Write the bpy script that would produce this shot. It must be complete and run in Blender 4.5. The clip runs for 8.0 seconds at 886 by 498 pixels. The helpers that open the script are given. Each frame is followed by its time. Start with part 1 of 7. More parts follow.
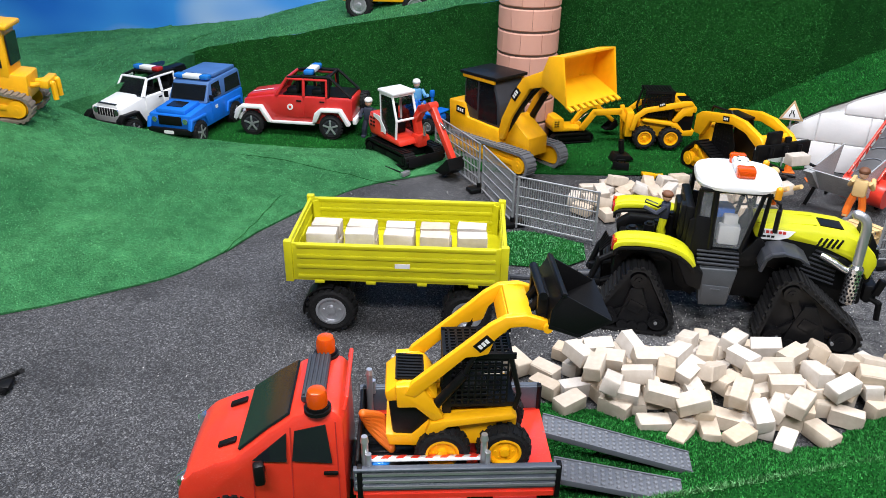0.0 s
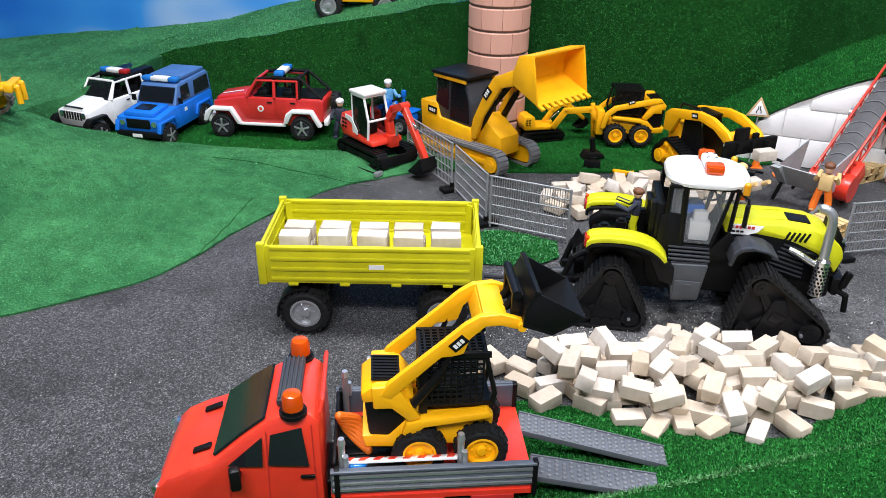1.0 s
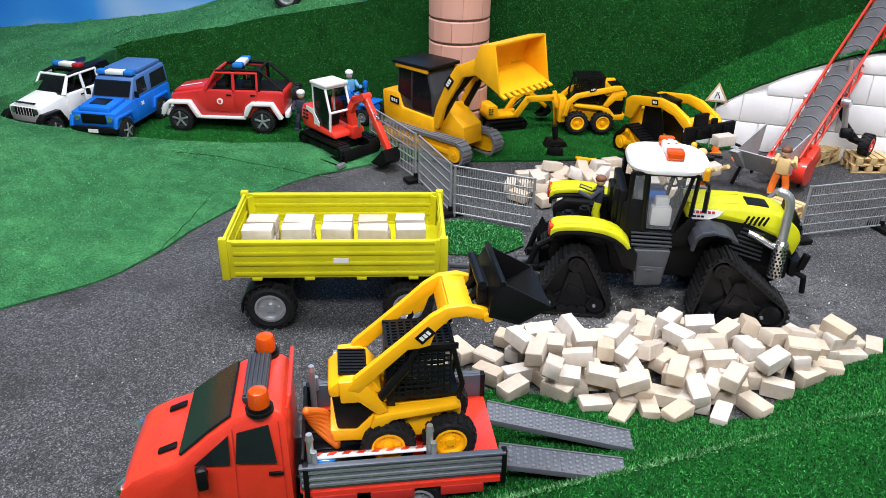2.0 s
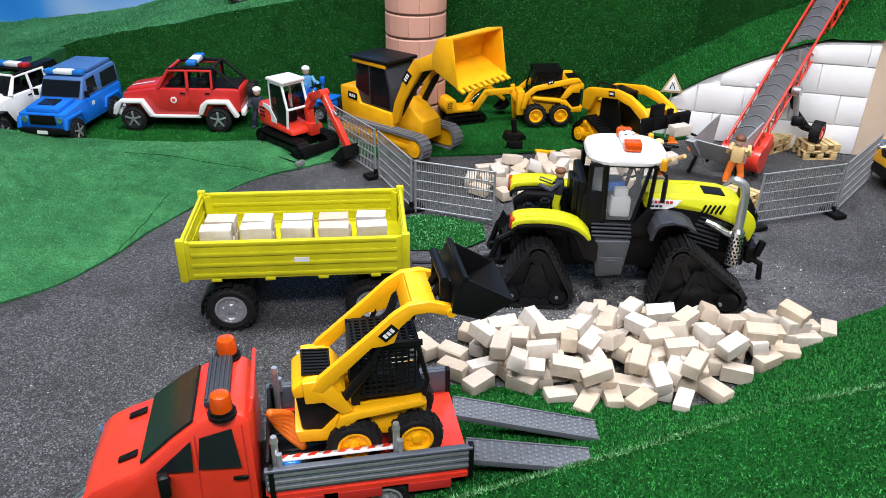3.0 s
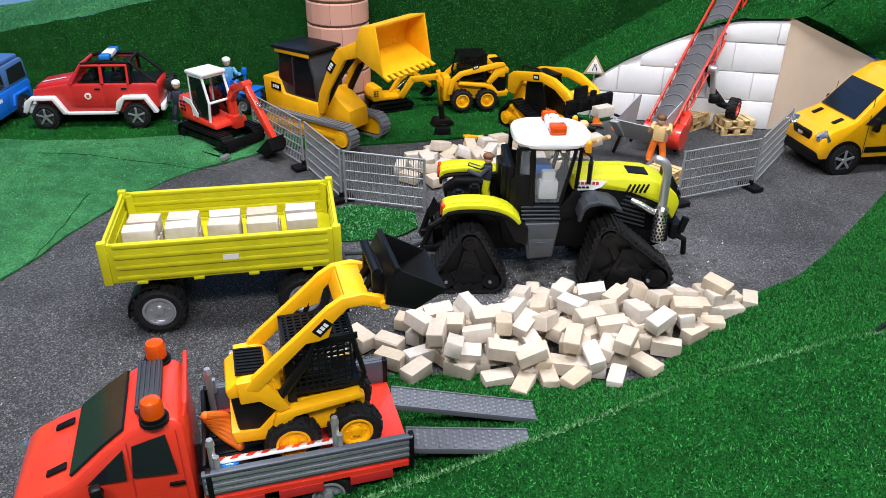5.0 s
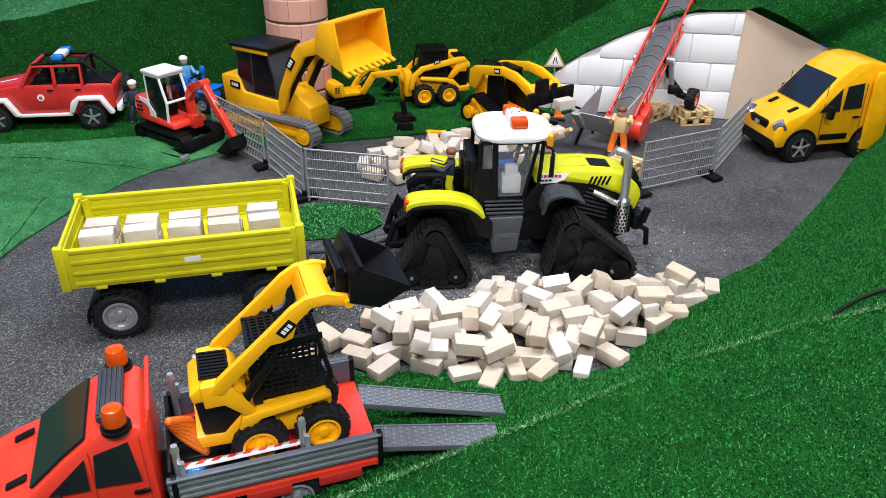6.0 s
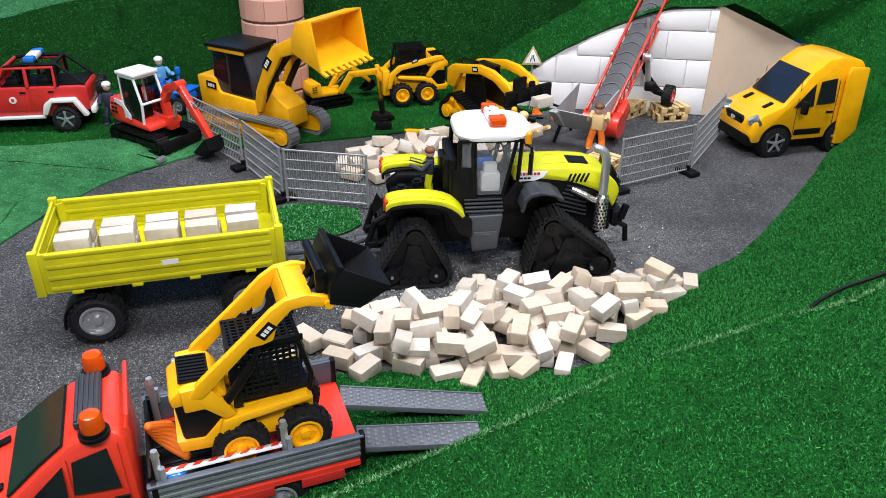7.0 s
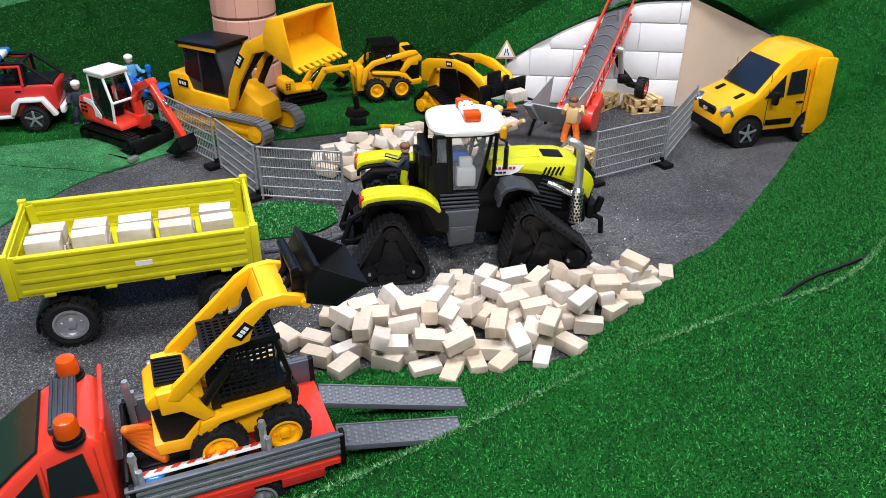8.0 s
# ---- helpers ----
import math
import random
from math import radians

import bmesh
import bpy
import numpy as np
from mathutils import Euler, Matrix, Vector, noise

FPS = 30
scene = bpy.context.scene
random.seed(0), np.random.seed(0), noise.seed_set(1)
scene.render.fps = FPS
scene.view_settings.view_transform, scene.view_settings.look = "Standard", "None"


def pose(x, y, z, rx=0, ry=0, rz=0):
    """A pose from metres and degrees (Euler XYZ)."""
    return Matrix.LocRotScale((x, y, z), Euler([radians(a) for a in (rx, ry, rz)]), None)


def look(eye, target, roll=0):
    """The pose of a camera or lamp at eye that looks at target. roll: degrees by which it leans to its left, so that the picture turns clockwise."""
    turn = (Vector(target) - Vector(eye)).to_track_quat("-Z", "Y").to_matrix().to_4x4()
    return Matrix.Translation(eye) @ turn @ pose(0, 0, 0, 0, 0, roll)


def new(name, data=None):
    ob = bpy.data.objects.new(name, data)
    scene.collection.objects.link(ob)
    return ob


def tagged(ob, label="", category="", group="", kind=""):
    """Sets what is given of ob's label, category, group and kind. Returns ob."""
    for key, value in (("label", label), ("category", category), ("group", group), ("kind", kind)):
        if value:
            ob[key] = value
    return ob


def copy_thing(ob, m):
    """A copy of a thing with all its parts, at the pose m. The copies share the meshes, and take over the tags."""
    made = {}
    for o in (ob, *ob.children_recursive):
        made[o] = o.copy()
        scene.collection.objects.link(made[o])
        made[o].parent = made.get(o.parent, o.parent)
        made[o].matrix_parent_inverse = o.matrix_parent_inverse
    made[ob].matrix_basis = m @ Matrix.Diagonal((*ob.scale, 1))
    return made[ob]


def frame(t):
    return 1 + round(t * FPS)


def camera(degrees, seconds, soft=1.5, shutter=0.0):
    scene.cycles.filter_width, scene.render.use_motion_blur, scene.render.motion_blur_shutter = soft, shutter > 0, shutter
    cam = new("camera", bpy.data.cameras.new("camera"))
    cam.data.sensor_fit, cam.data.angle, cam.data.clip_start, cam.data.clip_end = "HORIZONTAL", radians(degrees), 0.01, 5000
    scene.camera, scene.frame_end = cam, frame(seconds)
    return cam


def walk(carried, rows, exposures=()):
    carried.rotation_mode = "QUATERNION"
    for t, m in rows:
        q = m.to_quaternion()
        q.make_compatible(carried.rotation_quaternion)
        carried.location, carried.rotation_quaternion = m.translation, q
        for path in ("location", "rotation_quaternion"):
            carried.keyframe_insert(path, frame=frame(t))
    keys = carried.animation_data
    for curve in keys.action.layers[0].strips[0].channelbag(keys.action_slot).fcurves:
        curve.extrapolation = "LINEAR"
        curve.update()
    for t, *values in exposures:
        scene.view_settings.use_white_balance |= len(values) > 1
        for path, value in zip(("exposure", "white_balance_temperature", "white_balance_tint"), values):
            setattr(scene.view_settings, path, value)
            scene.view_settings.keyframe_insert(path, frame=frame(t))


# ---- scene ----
cam = camera(60.3, 8.0, soft=0.75)
PATH = [
    (0, (0.004, -0.003, 0.71), (-0.294, 1.755, -0.196), 1.0),
    (0.5, (0.004, -0.003, 0.71), (-0.259, 1.761, -0.195), 1.0),
    (1, (0.005, -0.003, 0.711), (-0.227, 1.765, -0.195), 1.0),
    (1.5, (0.006, -0.002, 0.712), (-0.187, 1.764, -0.206), 1.0),
    (3, (0.008, 0.005, 0.712), (-0.037, 1.77, -0.229), 1.0),
    (3.5, (0.008, 0.007, 0.712), (-0.001, 1.768, -0.236), 1.0),
    (4, (0.011, 0.013, 0.71), (0.051, 1.77, -0.244), 1.0),
    (4.5, (0.011, 0.007, 0.714), (0.09, 1.759, -0.248), 1.0),
    (6, (0.017, 0.01, 0.716), (0.227, 1.741, -0.265), 0.9),
    (6.5, (0.017, 0.011, 0.716), (0.248, 1.738, -0.265), 0.8),
    (7, (0.018, 0.011, 0.716), (0.278, 1.733, -0.267), 0.9),
    (7.5, (0.018, 0.011, 0.717), (0.294, 1.731, -0.265), 0.9),
    (8, (0.02, 0.012, 0.718), (0.336, 1.718, -0.278), 0.8),
]
walk(cam, [(t, look(eye, target, roll)) for t, eye, target, roll in PATH], [(0, 0.1), (3, 0.06), (6, -0.02), (8, -0.02)])

# ---- light of the hall ----
world = bpy.data.worlds.new("hall_air")
scene.world = world
world.use_nodes = True
world.node_tree.nodes["Background"].inputs[0].default_value = (0.93, 0.96, 1.0, 1)
world.node_tree.nodes["Background"].inputs[1].default_value = 0.2


def ceiling_lamp(x, y, z, w, d, watts, name="ceiling_lamp"):
    data = bpy.data.lights.new(name, "AREA")
    data.shape, data.size, data.size_y, data.energy = "RECTANGLE", w, d, watts
    data.color = (0.93, 0.94, 1.0)
    ob = new(name, data)
    ob.matrix_world = look((x, y, z), (x, y + 0.05, 0))
    return tagged(ob, "white rectangular hall ceiling lamp above the display", "lamp")


ceiling_lamp(-0.65, 1.2, 2.6, 1.2, 0.6, 66)
ceiling_lamp(1.1, 1.1, 2.6, 1.2, 0.6, 64)
ceiling_lamp(0.1, -0.9, 2.3, 1.8, 0.5, 104)


# ---- materials ----
def tree(name):
    m = bpy.data.materials.new(name)
    m.use_nodes = True
    n = m.node_tree.nodes
    return m, n, m.node_tree.links, n["Principled BSDF"]


def coords(n, l, scale, detail=4.0, rough=0.6, kind="ShaderNodeTexNoise"):
    t = n.new("ShaderNodeTexCoord")
    x = n.new(kind)
    x.inputs["Scale"].default_value = scale
    if kind == "ShaderNodeTexNoise":
        x.inputs["Detail"].default_value, x.inputs["Roughness"].default_value = detail, rough
    l.new(t.outputs["Object"], x.inputs["Vector"])
    return x


def ramp(n, l, src, stops):
    r = n.new("ShaderNodeValToRGB")
    e = r.color_ramp.elements
    while len(e) < len(stops):
        e.new(0.5)
    for k, (p, c) in enumerate(stops):
        e[k].position, e[k].color = p, (*c, 1)
    l.new(src, r.inputs["Fac"])
    return r.outputs["Color"]


def mixc(n, l, a, b, fac, kind="MIX"):
    m = n.new("ShaderNodeMix")
    m.data_type, m.blend_type = "RGBA", kind
    l.new(fac, m.inputs[0]) if not isinstance(fac, float) else setattr(m.inputs[0], "default_value", fac)
    l.new(a, m.inputs[6])
    l.new(b, m.inputs[7])
    return m.outputs[2]


def bump(n, l, b, height, strength, dist):
    k = n.new("ShaderNodeBump")
    k.inputs["Strength"].default_value, k.inputs["Distance"].default_value = strength, dist
    l.new(height, k.inputs["Height"])
    l.new(k.outputs["Normal"], b.inputs["Normal"])


def shade(c, f):
    return tuple(min(1.0, v * f) for v in c)


def plastic(name, c, rough=0.38, metal=0.0, wear=0.12, dust=0.06, coat=0.0, gloss=0.5):
    """Moulded toy plastic: cloudy tone, fine dust and scuffs, small relief."""
    m, n, l, b = tree(name)
    big, fine = coords(n, l, 22.0, 3), coords(n, l, 420.0, 5, 0.7)
    c1 = ramp(n, l, big.outputs["Fac"], [(0.3, shade(c, 1 - wear)), (0.7, shade(c, 1 + wear * 0.6))])
    grey = tuple(0.75 * v + 0.25 * 0.5 for v in c)
    c2 = ramp(n, l, fine.outputs["Fac"], [(0.55, (0, 0, 0)), (0.75, (dust * 6,) * 3)])
    base = n.new("ShaderNodeRGB")
    base.outputs[0].default_value = (*grey, 1)
    col = mixc(n, l, c1, base.outputs[0], c2)
    l.new(col, b.inputs["Base Color"])
    rr = n.new("ShaderNodeMapRange")
    rr.inputs["To Min"].default_value, rr.inputs["To Max"].default_value = max(0.05, rough - 0.1), min(1, rough + 0.15)
    l.new(fine.outputs["Fac"], rr.inputs["Value"])
    l.new(rr.outputs["Result"], b.inputs["Roughness"])
    b.inputs["Metallic"].default_value = metal
    b.inputs["Coat Weight"].default_value = coat
    b.inputs["Specular IOR Level"].default_value = gloss
    bump(n, l, b, fine.outputs["Fac"], 0.15, 0.0006)
    return m


RED = plastic("red_plastic", (0.78, 0.042, 0.02), 0.3, coat=0.3)
JEEPRED = plastic("brick_red_plastic", (0.56, 0.022, 0.02), 0.32, coat=0.2)
DARKRED = plastic("deep_red_plastic", (0.5, 0.025, 0.02), 0.4)
YEL = plastic("machine_yellow_plastic", (0.95, 0.45, 0.004), 0.36, dust=0.025)
VANY = plastic("van_yellow_plastic", (0.93, 0.45, 0.004), 0.3, coat=0.3, dust=0.02)
LIME = plastic("lime_green_plastic", (0.58, 0.58, 0.01), 0.34, dust=0.02)
TRAIL = plastic("trailer_yellow_green_plastic", (0.56, 0.52, 0.006), 0.42, dust=0.03)
BLK = plastic("black_plastic", (0.0045, 0.0045, 0.005), 0.4, gloss=0.2, dust=0.012)
DGREY = plastic("dark_grey_plastic", (0.035, 0.038, 0.046), 0.42, gloss=0.35)
GREY = plastic("mid_grey_plastic", (0.22, 0.23, 0.24), 0.45)
BOARD = plastic("anthracite_sideboard_plastic", (0.085, 0.10, 0.125), 0.42)
SILVER = plastic("silver_plastic", (0.55, 0.56, 0.58), 0.3, metal=0.75)
CHROME = plastic("chromed_plastic", (0.75, 0.76, 0.78), 0.16, metal=0.95, dust=0.02)
RUB = plastic("tyre_rubber", (0.009, 0.009, 0.0095), 0.65, dust=0.05, gloss=0.25)
TRKG = plastic("grey_track_rubber", (0.16, 0.165, 0.175), 0.6, dust=0.1)
WHT = plastic("white_plastic", (0.8, 0.8, 0.79), 0.36, wear=0.05)
BLUE = plastic("blue_plastic", (0.006, 0.16, 0.68), 0.36, coat=0.1)
GREYBLUE = plastic("grey_blue_plastic", (0.06, 0.15, 0.36), 0.42)
ORG = plastic("orange_plastic", (0.85, 0.18, 0.015), 0.4)
SKIN = plastic("pale_doll_plastic", (0.7, 0.42, 0.28), 0.5)
NAVY = plastic("navy_cloth_plastic", (0.02, 0.025, 0.045), 0.6)
WOOD = plastic("pale_pallet_wood", (0.66, 0.47, 0.22), 0.65, wear=0.2)
BELT = plastic("grey_belt_rubber", (0.075, 0.075, 0.08), 0.6, wear=0.3, dust=0.15)
GALV = plastic("galvanised_plastic", (0.3, 0.31, 0.32), 0.42, metal=0.2)
RAMPG = plastic("ramp_grey_plastic", (0.1, 0.108, 0.125), 0.5)
RAMPS = plastic("ramp_stud_plastic", (0.16, 0.17, 0.19), 0.5)
SIGNW = plastic("sign_tan_rim", (0.5, 0.34, 0.17), 0.5)


def amber(name, c):
    m, n, l, b = tree(name)
    b.inputs["Base Color"].default_value = (*c, 1)
    b.inputs["Roughness"].default_value = 0.12
    b.inputs["Transmission Weight"].default_value = 0.35
    f = coords(n, l, 300.0, 2)
    bump(n, l, b, f.outputs["Fac"], 0.3, 0.001)
    return m


AMBER = amber("amber_lens", (0.85, 0.1, 0.004))
BLUEL = amber("blue_lens", (0.03, 0.25, 0.75))
REDL = amber("red_lens", (0.6, 0.03, 0.03))


def pane_mat(name, tint, alpha):
    m, n, l, b = tree(name)
    b.inputs["Base Color"].default_value = (*tint, 1)
    b.inputs["Roughness"].default_value = 0.12
    b.inputs["Alpha"].default_value = alpha
    f = coords(n, l, 60.0, 3)
    bump(n, l, b, f.outputs["Fac"], 0.05, 0.001)
    return m


GLASS = pane_mat("smoked_window", (0.008, 0.01, 0.012), 0.7)
CLEAR = pane_mat("clear_window", (0.5, 0.53, 0.55), 0.12)
DARKGL = pane_mat("dark_window", (0.012, 0.014, 0.018), 0.95)


def brick_mat():
    m, n, l, b = tree("chalky_white_brick")
    info = n.new("ShaderNodeObjectInfo")
    tone = ramp(n, l, info.outputs["Random"], [(0.0, (0.66, 0.61, 0.56)), (0.3, (0.63, 0.55, 0.46)), (0.75, (0.6, 0.49, 0.37)), (1.0, (0.68, 0.64, 0.6))])
    f, g = coords(n, l, 55.0, 5), coords(n, l, 500.0, 4)
    blot = ramp(n, l, f.outputs["Fac"], [(0.3, (0.72, 0.69, 0.64)), (0.7, (0.93, 0.93, 0.93))])
    l.new(mixc(n, l, tone, blot, 0.8, "MULTIPLY"), b.inputs["Base Color"])
    b.inputs["Roughness"].default_value = 0.85
    bump(n, l, b, g.outputs["Fac"], 0.35, 0.001)
    return m


BRICK = brick_mat()


def turf_mat(name, dark, light, worn):
    m, n, l, b = tree(name)
    big, mid, fine = coords(n, l, 3.2, 4), coords(n, l, 30.0, 4), coords(n, l, 340.0, 6, 0.75)
    c = ramp(n, l, fine.outputs["Fac"], [(0.28, shade(dark, 0.35)), (0.5, dark), (0.72, light)])
    w = ramp(n, l, big.outputs["Fac"], [(0.36, (0.72, 0.78, 0.78)), (0.64, worn)])
    c = mixc(n, l, c, w, 0.9, "MULTIPLY")
    k = ramp(n, l, mid.outputs["Fac"], [(0.3, (0.58, 0.6, 0.6)), (0.7, (1.3, 1.28, 1.28))])
    l.new(mixc(n, l, c, k, 0.7, "MULTIPLY"), b.inputs["Base Color"])
    b.inputs["Roughness"].default_value = 0.85
    b.inputs["Specular IOR Level"].default_value = 0.12
    bump(n, l, b, fine.outputs["Fac"], 0.9, 0.006)
    return m


TURF = turf_mat("green_turf", (0.006, 0.095, 0.013), (0.02, 0.18, 0.028), (1.1, 1.1, 1.0))
TURFB = turf_mat("bluish_turf", (0.032, 0.185, 0.062), (0.11, 0.36, 0.135), (1.9, 1.5, 1.6))
HEDGE = turf_mat("dark_turf", (0.009, 0.08, 0.013), (0.034, 0.175, 0.033), (1.1, 1.1, 1.0))


def blade_mat(name, a, b2, spark=2.6):
    m, n, l, b = tree(name)
    g = n.new("ShaderNodeNewGeometry")
    c = ramp(n, l, g.outputs["Random Per Island"], [(0.0, shade(a, 0.25)), (0.45, a), (0.75, shade(b2, 1.1)), (0.92, shade(b2, 1.7)), (1.0, tuple(0.6 * v * spark + 0.1 * spark * max(b2) for v in b2))])
    l.new(c, b.inputs["Base Color"])
    b.inputs["Roughness"].default_value = 0.6
    b.inputs["Specular IOR Level"].default_value = 0.15
    return m


BLADE = blade_mat("green_turf_blade", (0.007, 0.1, 0.0145), (0.027, 0.2, 0.036), 2.1)
BLADEB = blade_mat("bluish_turf_blade", (0.042, 0.22, 0.072), (0.115, 0.37, 0.145), 1.4)
BLADED = blade_mat("dark_turf_blade", (0.013, 0.11, 0.018), (0.032, 0.2, 0.038), 1.3)


def asphalt():
    m, n, l, b = tree("grey_grit_asphalt")
    v = coords(n, l, 540.0, kind="ShaderNodeTexVoronoi")
    f, g = coords(n, l, 5.0, 5), coords(n, l, 700.0, 4)
    c = ramp(n, l, v.outputs["Color"], [(0.0, (0.006, 0.006, 0.007)), (0.45, (0.035, 0.035, 0.038)), (0.75, (0.1, 0.1, 0.105)), (1.0, (0.3, 0.3, 0.3))])
    w = ramp(n, l, f.outputs["Fac"], [(0.34, (0.5, 0.5, 0.51)), (0.5, (1.0, 1.0, 1.0)), (0.72, (1.25, 1.25, 1.25))])
    c = mixc(n, l, c, w, 0.9, "MULTIPLY")
    # chalk trodden into the road round the heaps
    t = n.new("ShaderNodeTexCoord")
    mp = n.new("ShaderNodeMapping")
    mp.inputs["Location"].default_value, mp.inputs["Scale"].default_value = (-0.9, -5.2, 0), (2.6, 4.2, 0)
    d = n.new("ShaderNodeVectorMath")
    d.operation = "LENGTH"
    l.new(t.outputs["Object"], mp.inputs["Vector"])
    l.new(mp.outputs["Vector"], d.inputs[0])
    spot = ramp(n, l, d.outputs["Value"], [(0.15, (0.55, 0.55, 0.55)), (1.0, (0, 0, 0))])
    k = coords(n, l, 45.0, 6, 0.8)
    k = ramp(n, l, k.outputs["Fac"], [(0.42, (0, 0, 0)), (0.7, (1, 1, 1))])
    chalk = n.new("ShaderNodeRGB")
    chalk.outputs[0].default_value = (0.5, 0.49, 0.47, 1)
    l.new(mixc(n, l, c, chalk.outputs[0], mixc(n, l, spot, k, 1.0, "MULTIPLY")), b.inputs["Base Color"])
    b.inputs["Roughness"].default_value = 0.85
    bump(n, l, b, g.outputs["Fac"], 0.7, 0.003)
    return m


ASPH = asphalt()


def stone_path():
    m, n, l, b = tree("printed_flagstone")
    v = coords(n, l, 21.0, kind="ShaderNodeTexVoronoi")
    e = coords(n, l, 21.0, kind="ShaderNodeTexVoronoi")
    e.feature = "DISTANCE_TO_EDGE"
    f = coords(n, l, 150.0, 4)
    c = ramp(n, l, v.outputs["Color"], [(0.0, (0.58, 0.36, 0.27)), (0.5, (0.66, 0.48, 0.37)), (1.0, (0.7, 0.56, 0.46))])
    j = ramp(n, l, e.outputs["Distance"], [(0.04, (0.66, 0.6, 0.52)), (0.08, (1, 1, 1))])
    k = ramp(n, l, e.outputs["Distance"], [(0.04, (1, 1, 1)), (0.08, (0, 0, 0))])
    base = n.new("ShaderNodeRGB")
    base.outputs[0].default_value = (0.72, 0.66, 0.58, 1)
    c = mixc(n, l, c, base.outputs[0], k)
    d = ramp(n, l, f.outputs["Fac"], [(0.3, (0.85, 0.85, 0.85)), (0.7, (1.05, 1.05, 1.05))])
    l.new(mixc(n, l, c, d, 0.8, "MULTIPLY"), b.inputs["Base Color"])
    b.inputs["Roughness"].default_value = 0.6
    return m


FLAG = stone_path()


def sky_paint():
    m, n, l, b = tree("painted_sky")
    t = n.new("ShaderNodeTexCoord")
    mp = n.new("ShaderNodeMapping")
    mp.inputs["Scale"].default_value = (1.0, 1.0, 1.8)
    f = n.new("ShaderNodeTexNoise")
    f.inputs["Scale"].default_value, f.inputs["Detail"].default_value = 1.1, 2
    l.new(t.outputs["Object"], mp.inputs["Vector"])
    l.new(mp.outputs["Vector"], f.inputs["Vector"])
    c = ramp(n, l, f.outputs["Fac"], [(0.4, (0.01, 0.19, 0.72)), (0.52, (0.04, 0.33, 0.85)), (0.64, (0.55, 0.76, 0.92))])
    l.new(c, b.inputs["Base Color"])
    b.inputs["Roughness"].default_value = 0.6
    return m


SKY = sky_paint()


def chalk_wall(name, c):
    m, n, l, b = tree(name)
    f, g = coords(n, l, 6.0, 4), coords(n, l, 120.0, 5)
    k = ramp(n, l, f.outputs["Fac"], [(0.3, shade(c, 0.9)), (0.7, shade(c, 1.05))])
    l.new(k, b.inputs["Base Color"])
    b.inputs["Roughness"].default_value = 0.8
    bump(n, l, b, g.outputs["Fac"], 0.3, 0.002)
    return m


WALLW = chalk_wall("white_painted_board", (0.87, 0.87, 0.87))
CREAM = chalk_wall("cream_painted_board", (0.84, 0.66, 0.5))
HALLP = chalk_wall("hall_paint", (0.3, 0.3, 0.3))
PINKB = chalk_wall("pink_brick_print", (0.62, 0.33, 0.25))
MORT = chalk_wall("dark_mortar", (0.12, 0.075, 0.055))
DUST = chalk_wall("chalk_dust", (0.72, 0.7, 0.66))


# ---- mesh helpers ----
def box(bm, c, s, rot=(0, 0, 0), bev=0.0, top=None):
    """A box of size s about c; top: scale of its upper face in x and y."""
    r = bmesh.ops.create_cube(bm, size=1.0)
    vs = r["verts"]
    if top:
        for v in vs:
            if v.co.z > 0:
                v.co.x *= top[0]
                v.co.y *= top[1]
    m = pose(*c, *rot) @ Matrix.Diagonal((*s, 1))
    bmesh.ops.transform(bm, matrix=m, verts=vs)
    if bev:
        es = list({e for v in vs for e in v.link_edges})
        bmesh.ops.bevel(bm, geom=es, offset=bev, segments=2, affect="EDGES", profile=0.5)


def cyl(bm, a, b, r, r2=None, seg=16):
    a, b = Vector(a), Vector(b)
    d = b - a
    m = Matrix.Translation((a + b) / 2) @ d.to_track_quat("Z", "Y").to_matrix().to_4x4()
    bmesh.ops.create_cone(bm, cap_ends=True, segments=seg, radius1=r, radius2=r if r2 is None else r2, depth=d.length, matrix=m)


def ball(bm, c, r, s=(1, 1, 1), seg=12):
    bmesh.ops.create_uvsphere(bm, u_segments=seg, v_segments=max(6, seg // 2 + 1), radius=r, matrix=Matrix.Translation(c) @ Matrix.Diagonal((*s, 1)))


def prism(bm, pts, y0, y1, bev=0.0, lean=None):
    """A side outline in x and z, given thickness from y0 to y1. lean: (z from which, share per metre) by which the sides close in."""
    def yy(y, z):
        return y if not lean or z < lean[0] else y * (1 - (z - lean[0]) * lean[1])
    lo = [bm.verts.new((x, yy(y0, z), z)) for x, z in pts]
    hi = [bm.verts.new((x, yy(y1, z), z)) for x, z in pts]
    fs = [bm.faces.new(lo), bm.faces.new(hi[::-1])]
    k = len(pts)
    for i in range(k):
        fs.append(bm.faces.new((lo[i], hi[i], hi[(i + 1) % k], lo[(i + 1) % k])))
    bmesh.ops.recalc_face_normals(bm, faces=fs)
    if bev:
        es = list({e for f in fs for e in f.edges})
        bmesh.ops.bevel(bm, geom=es, offset=bev, segments=2, affect="EDGES", profile=0.5, clamp_overlap=True)


def plate(bm, line, thick, y0, y1, bev=0.0015):
    """A bent strip of even thickness along a side line of (x, z)."""
    line = [Vector((x, z)) for x, z in line]
    low = []
    for i, p in enumerate(line):
        d = (line[min(i + 1, len(line) - 1)] - line[max(i - 1, 0)]).normalized()
        low.append(p + Vector((d.y, -d.x)) * thick)
    prism(bm, [tuple(p) for p in line + low[::-1]], y0, y1, bev)


def tube(bm, pts, r, seg=8):
    pts = [Vector(p) for p in pts]
    for a, b in zip(pts, pts[1:]):
        cyl(bm, a, b, r, seg=seg)
    for p in pts[1:-1]:
        ball(bm, p, r * 1.01, seg=seg)


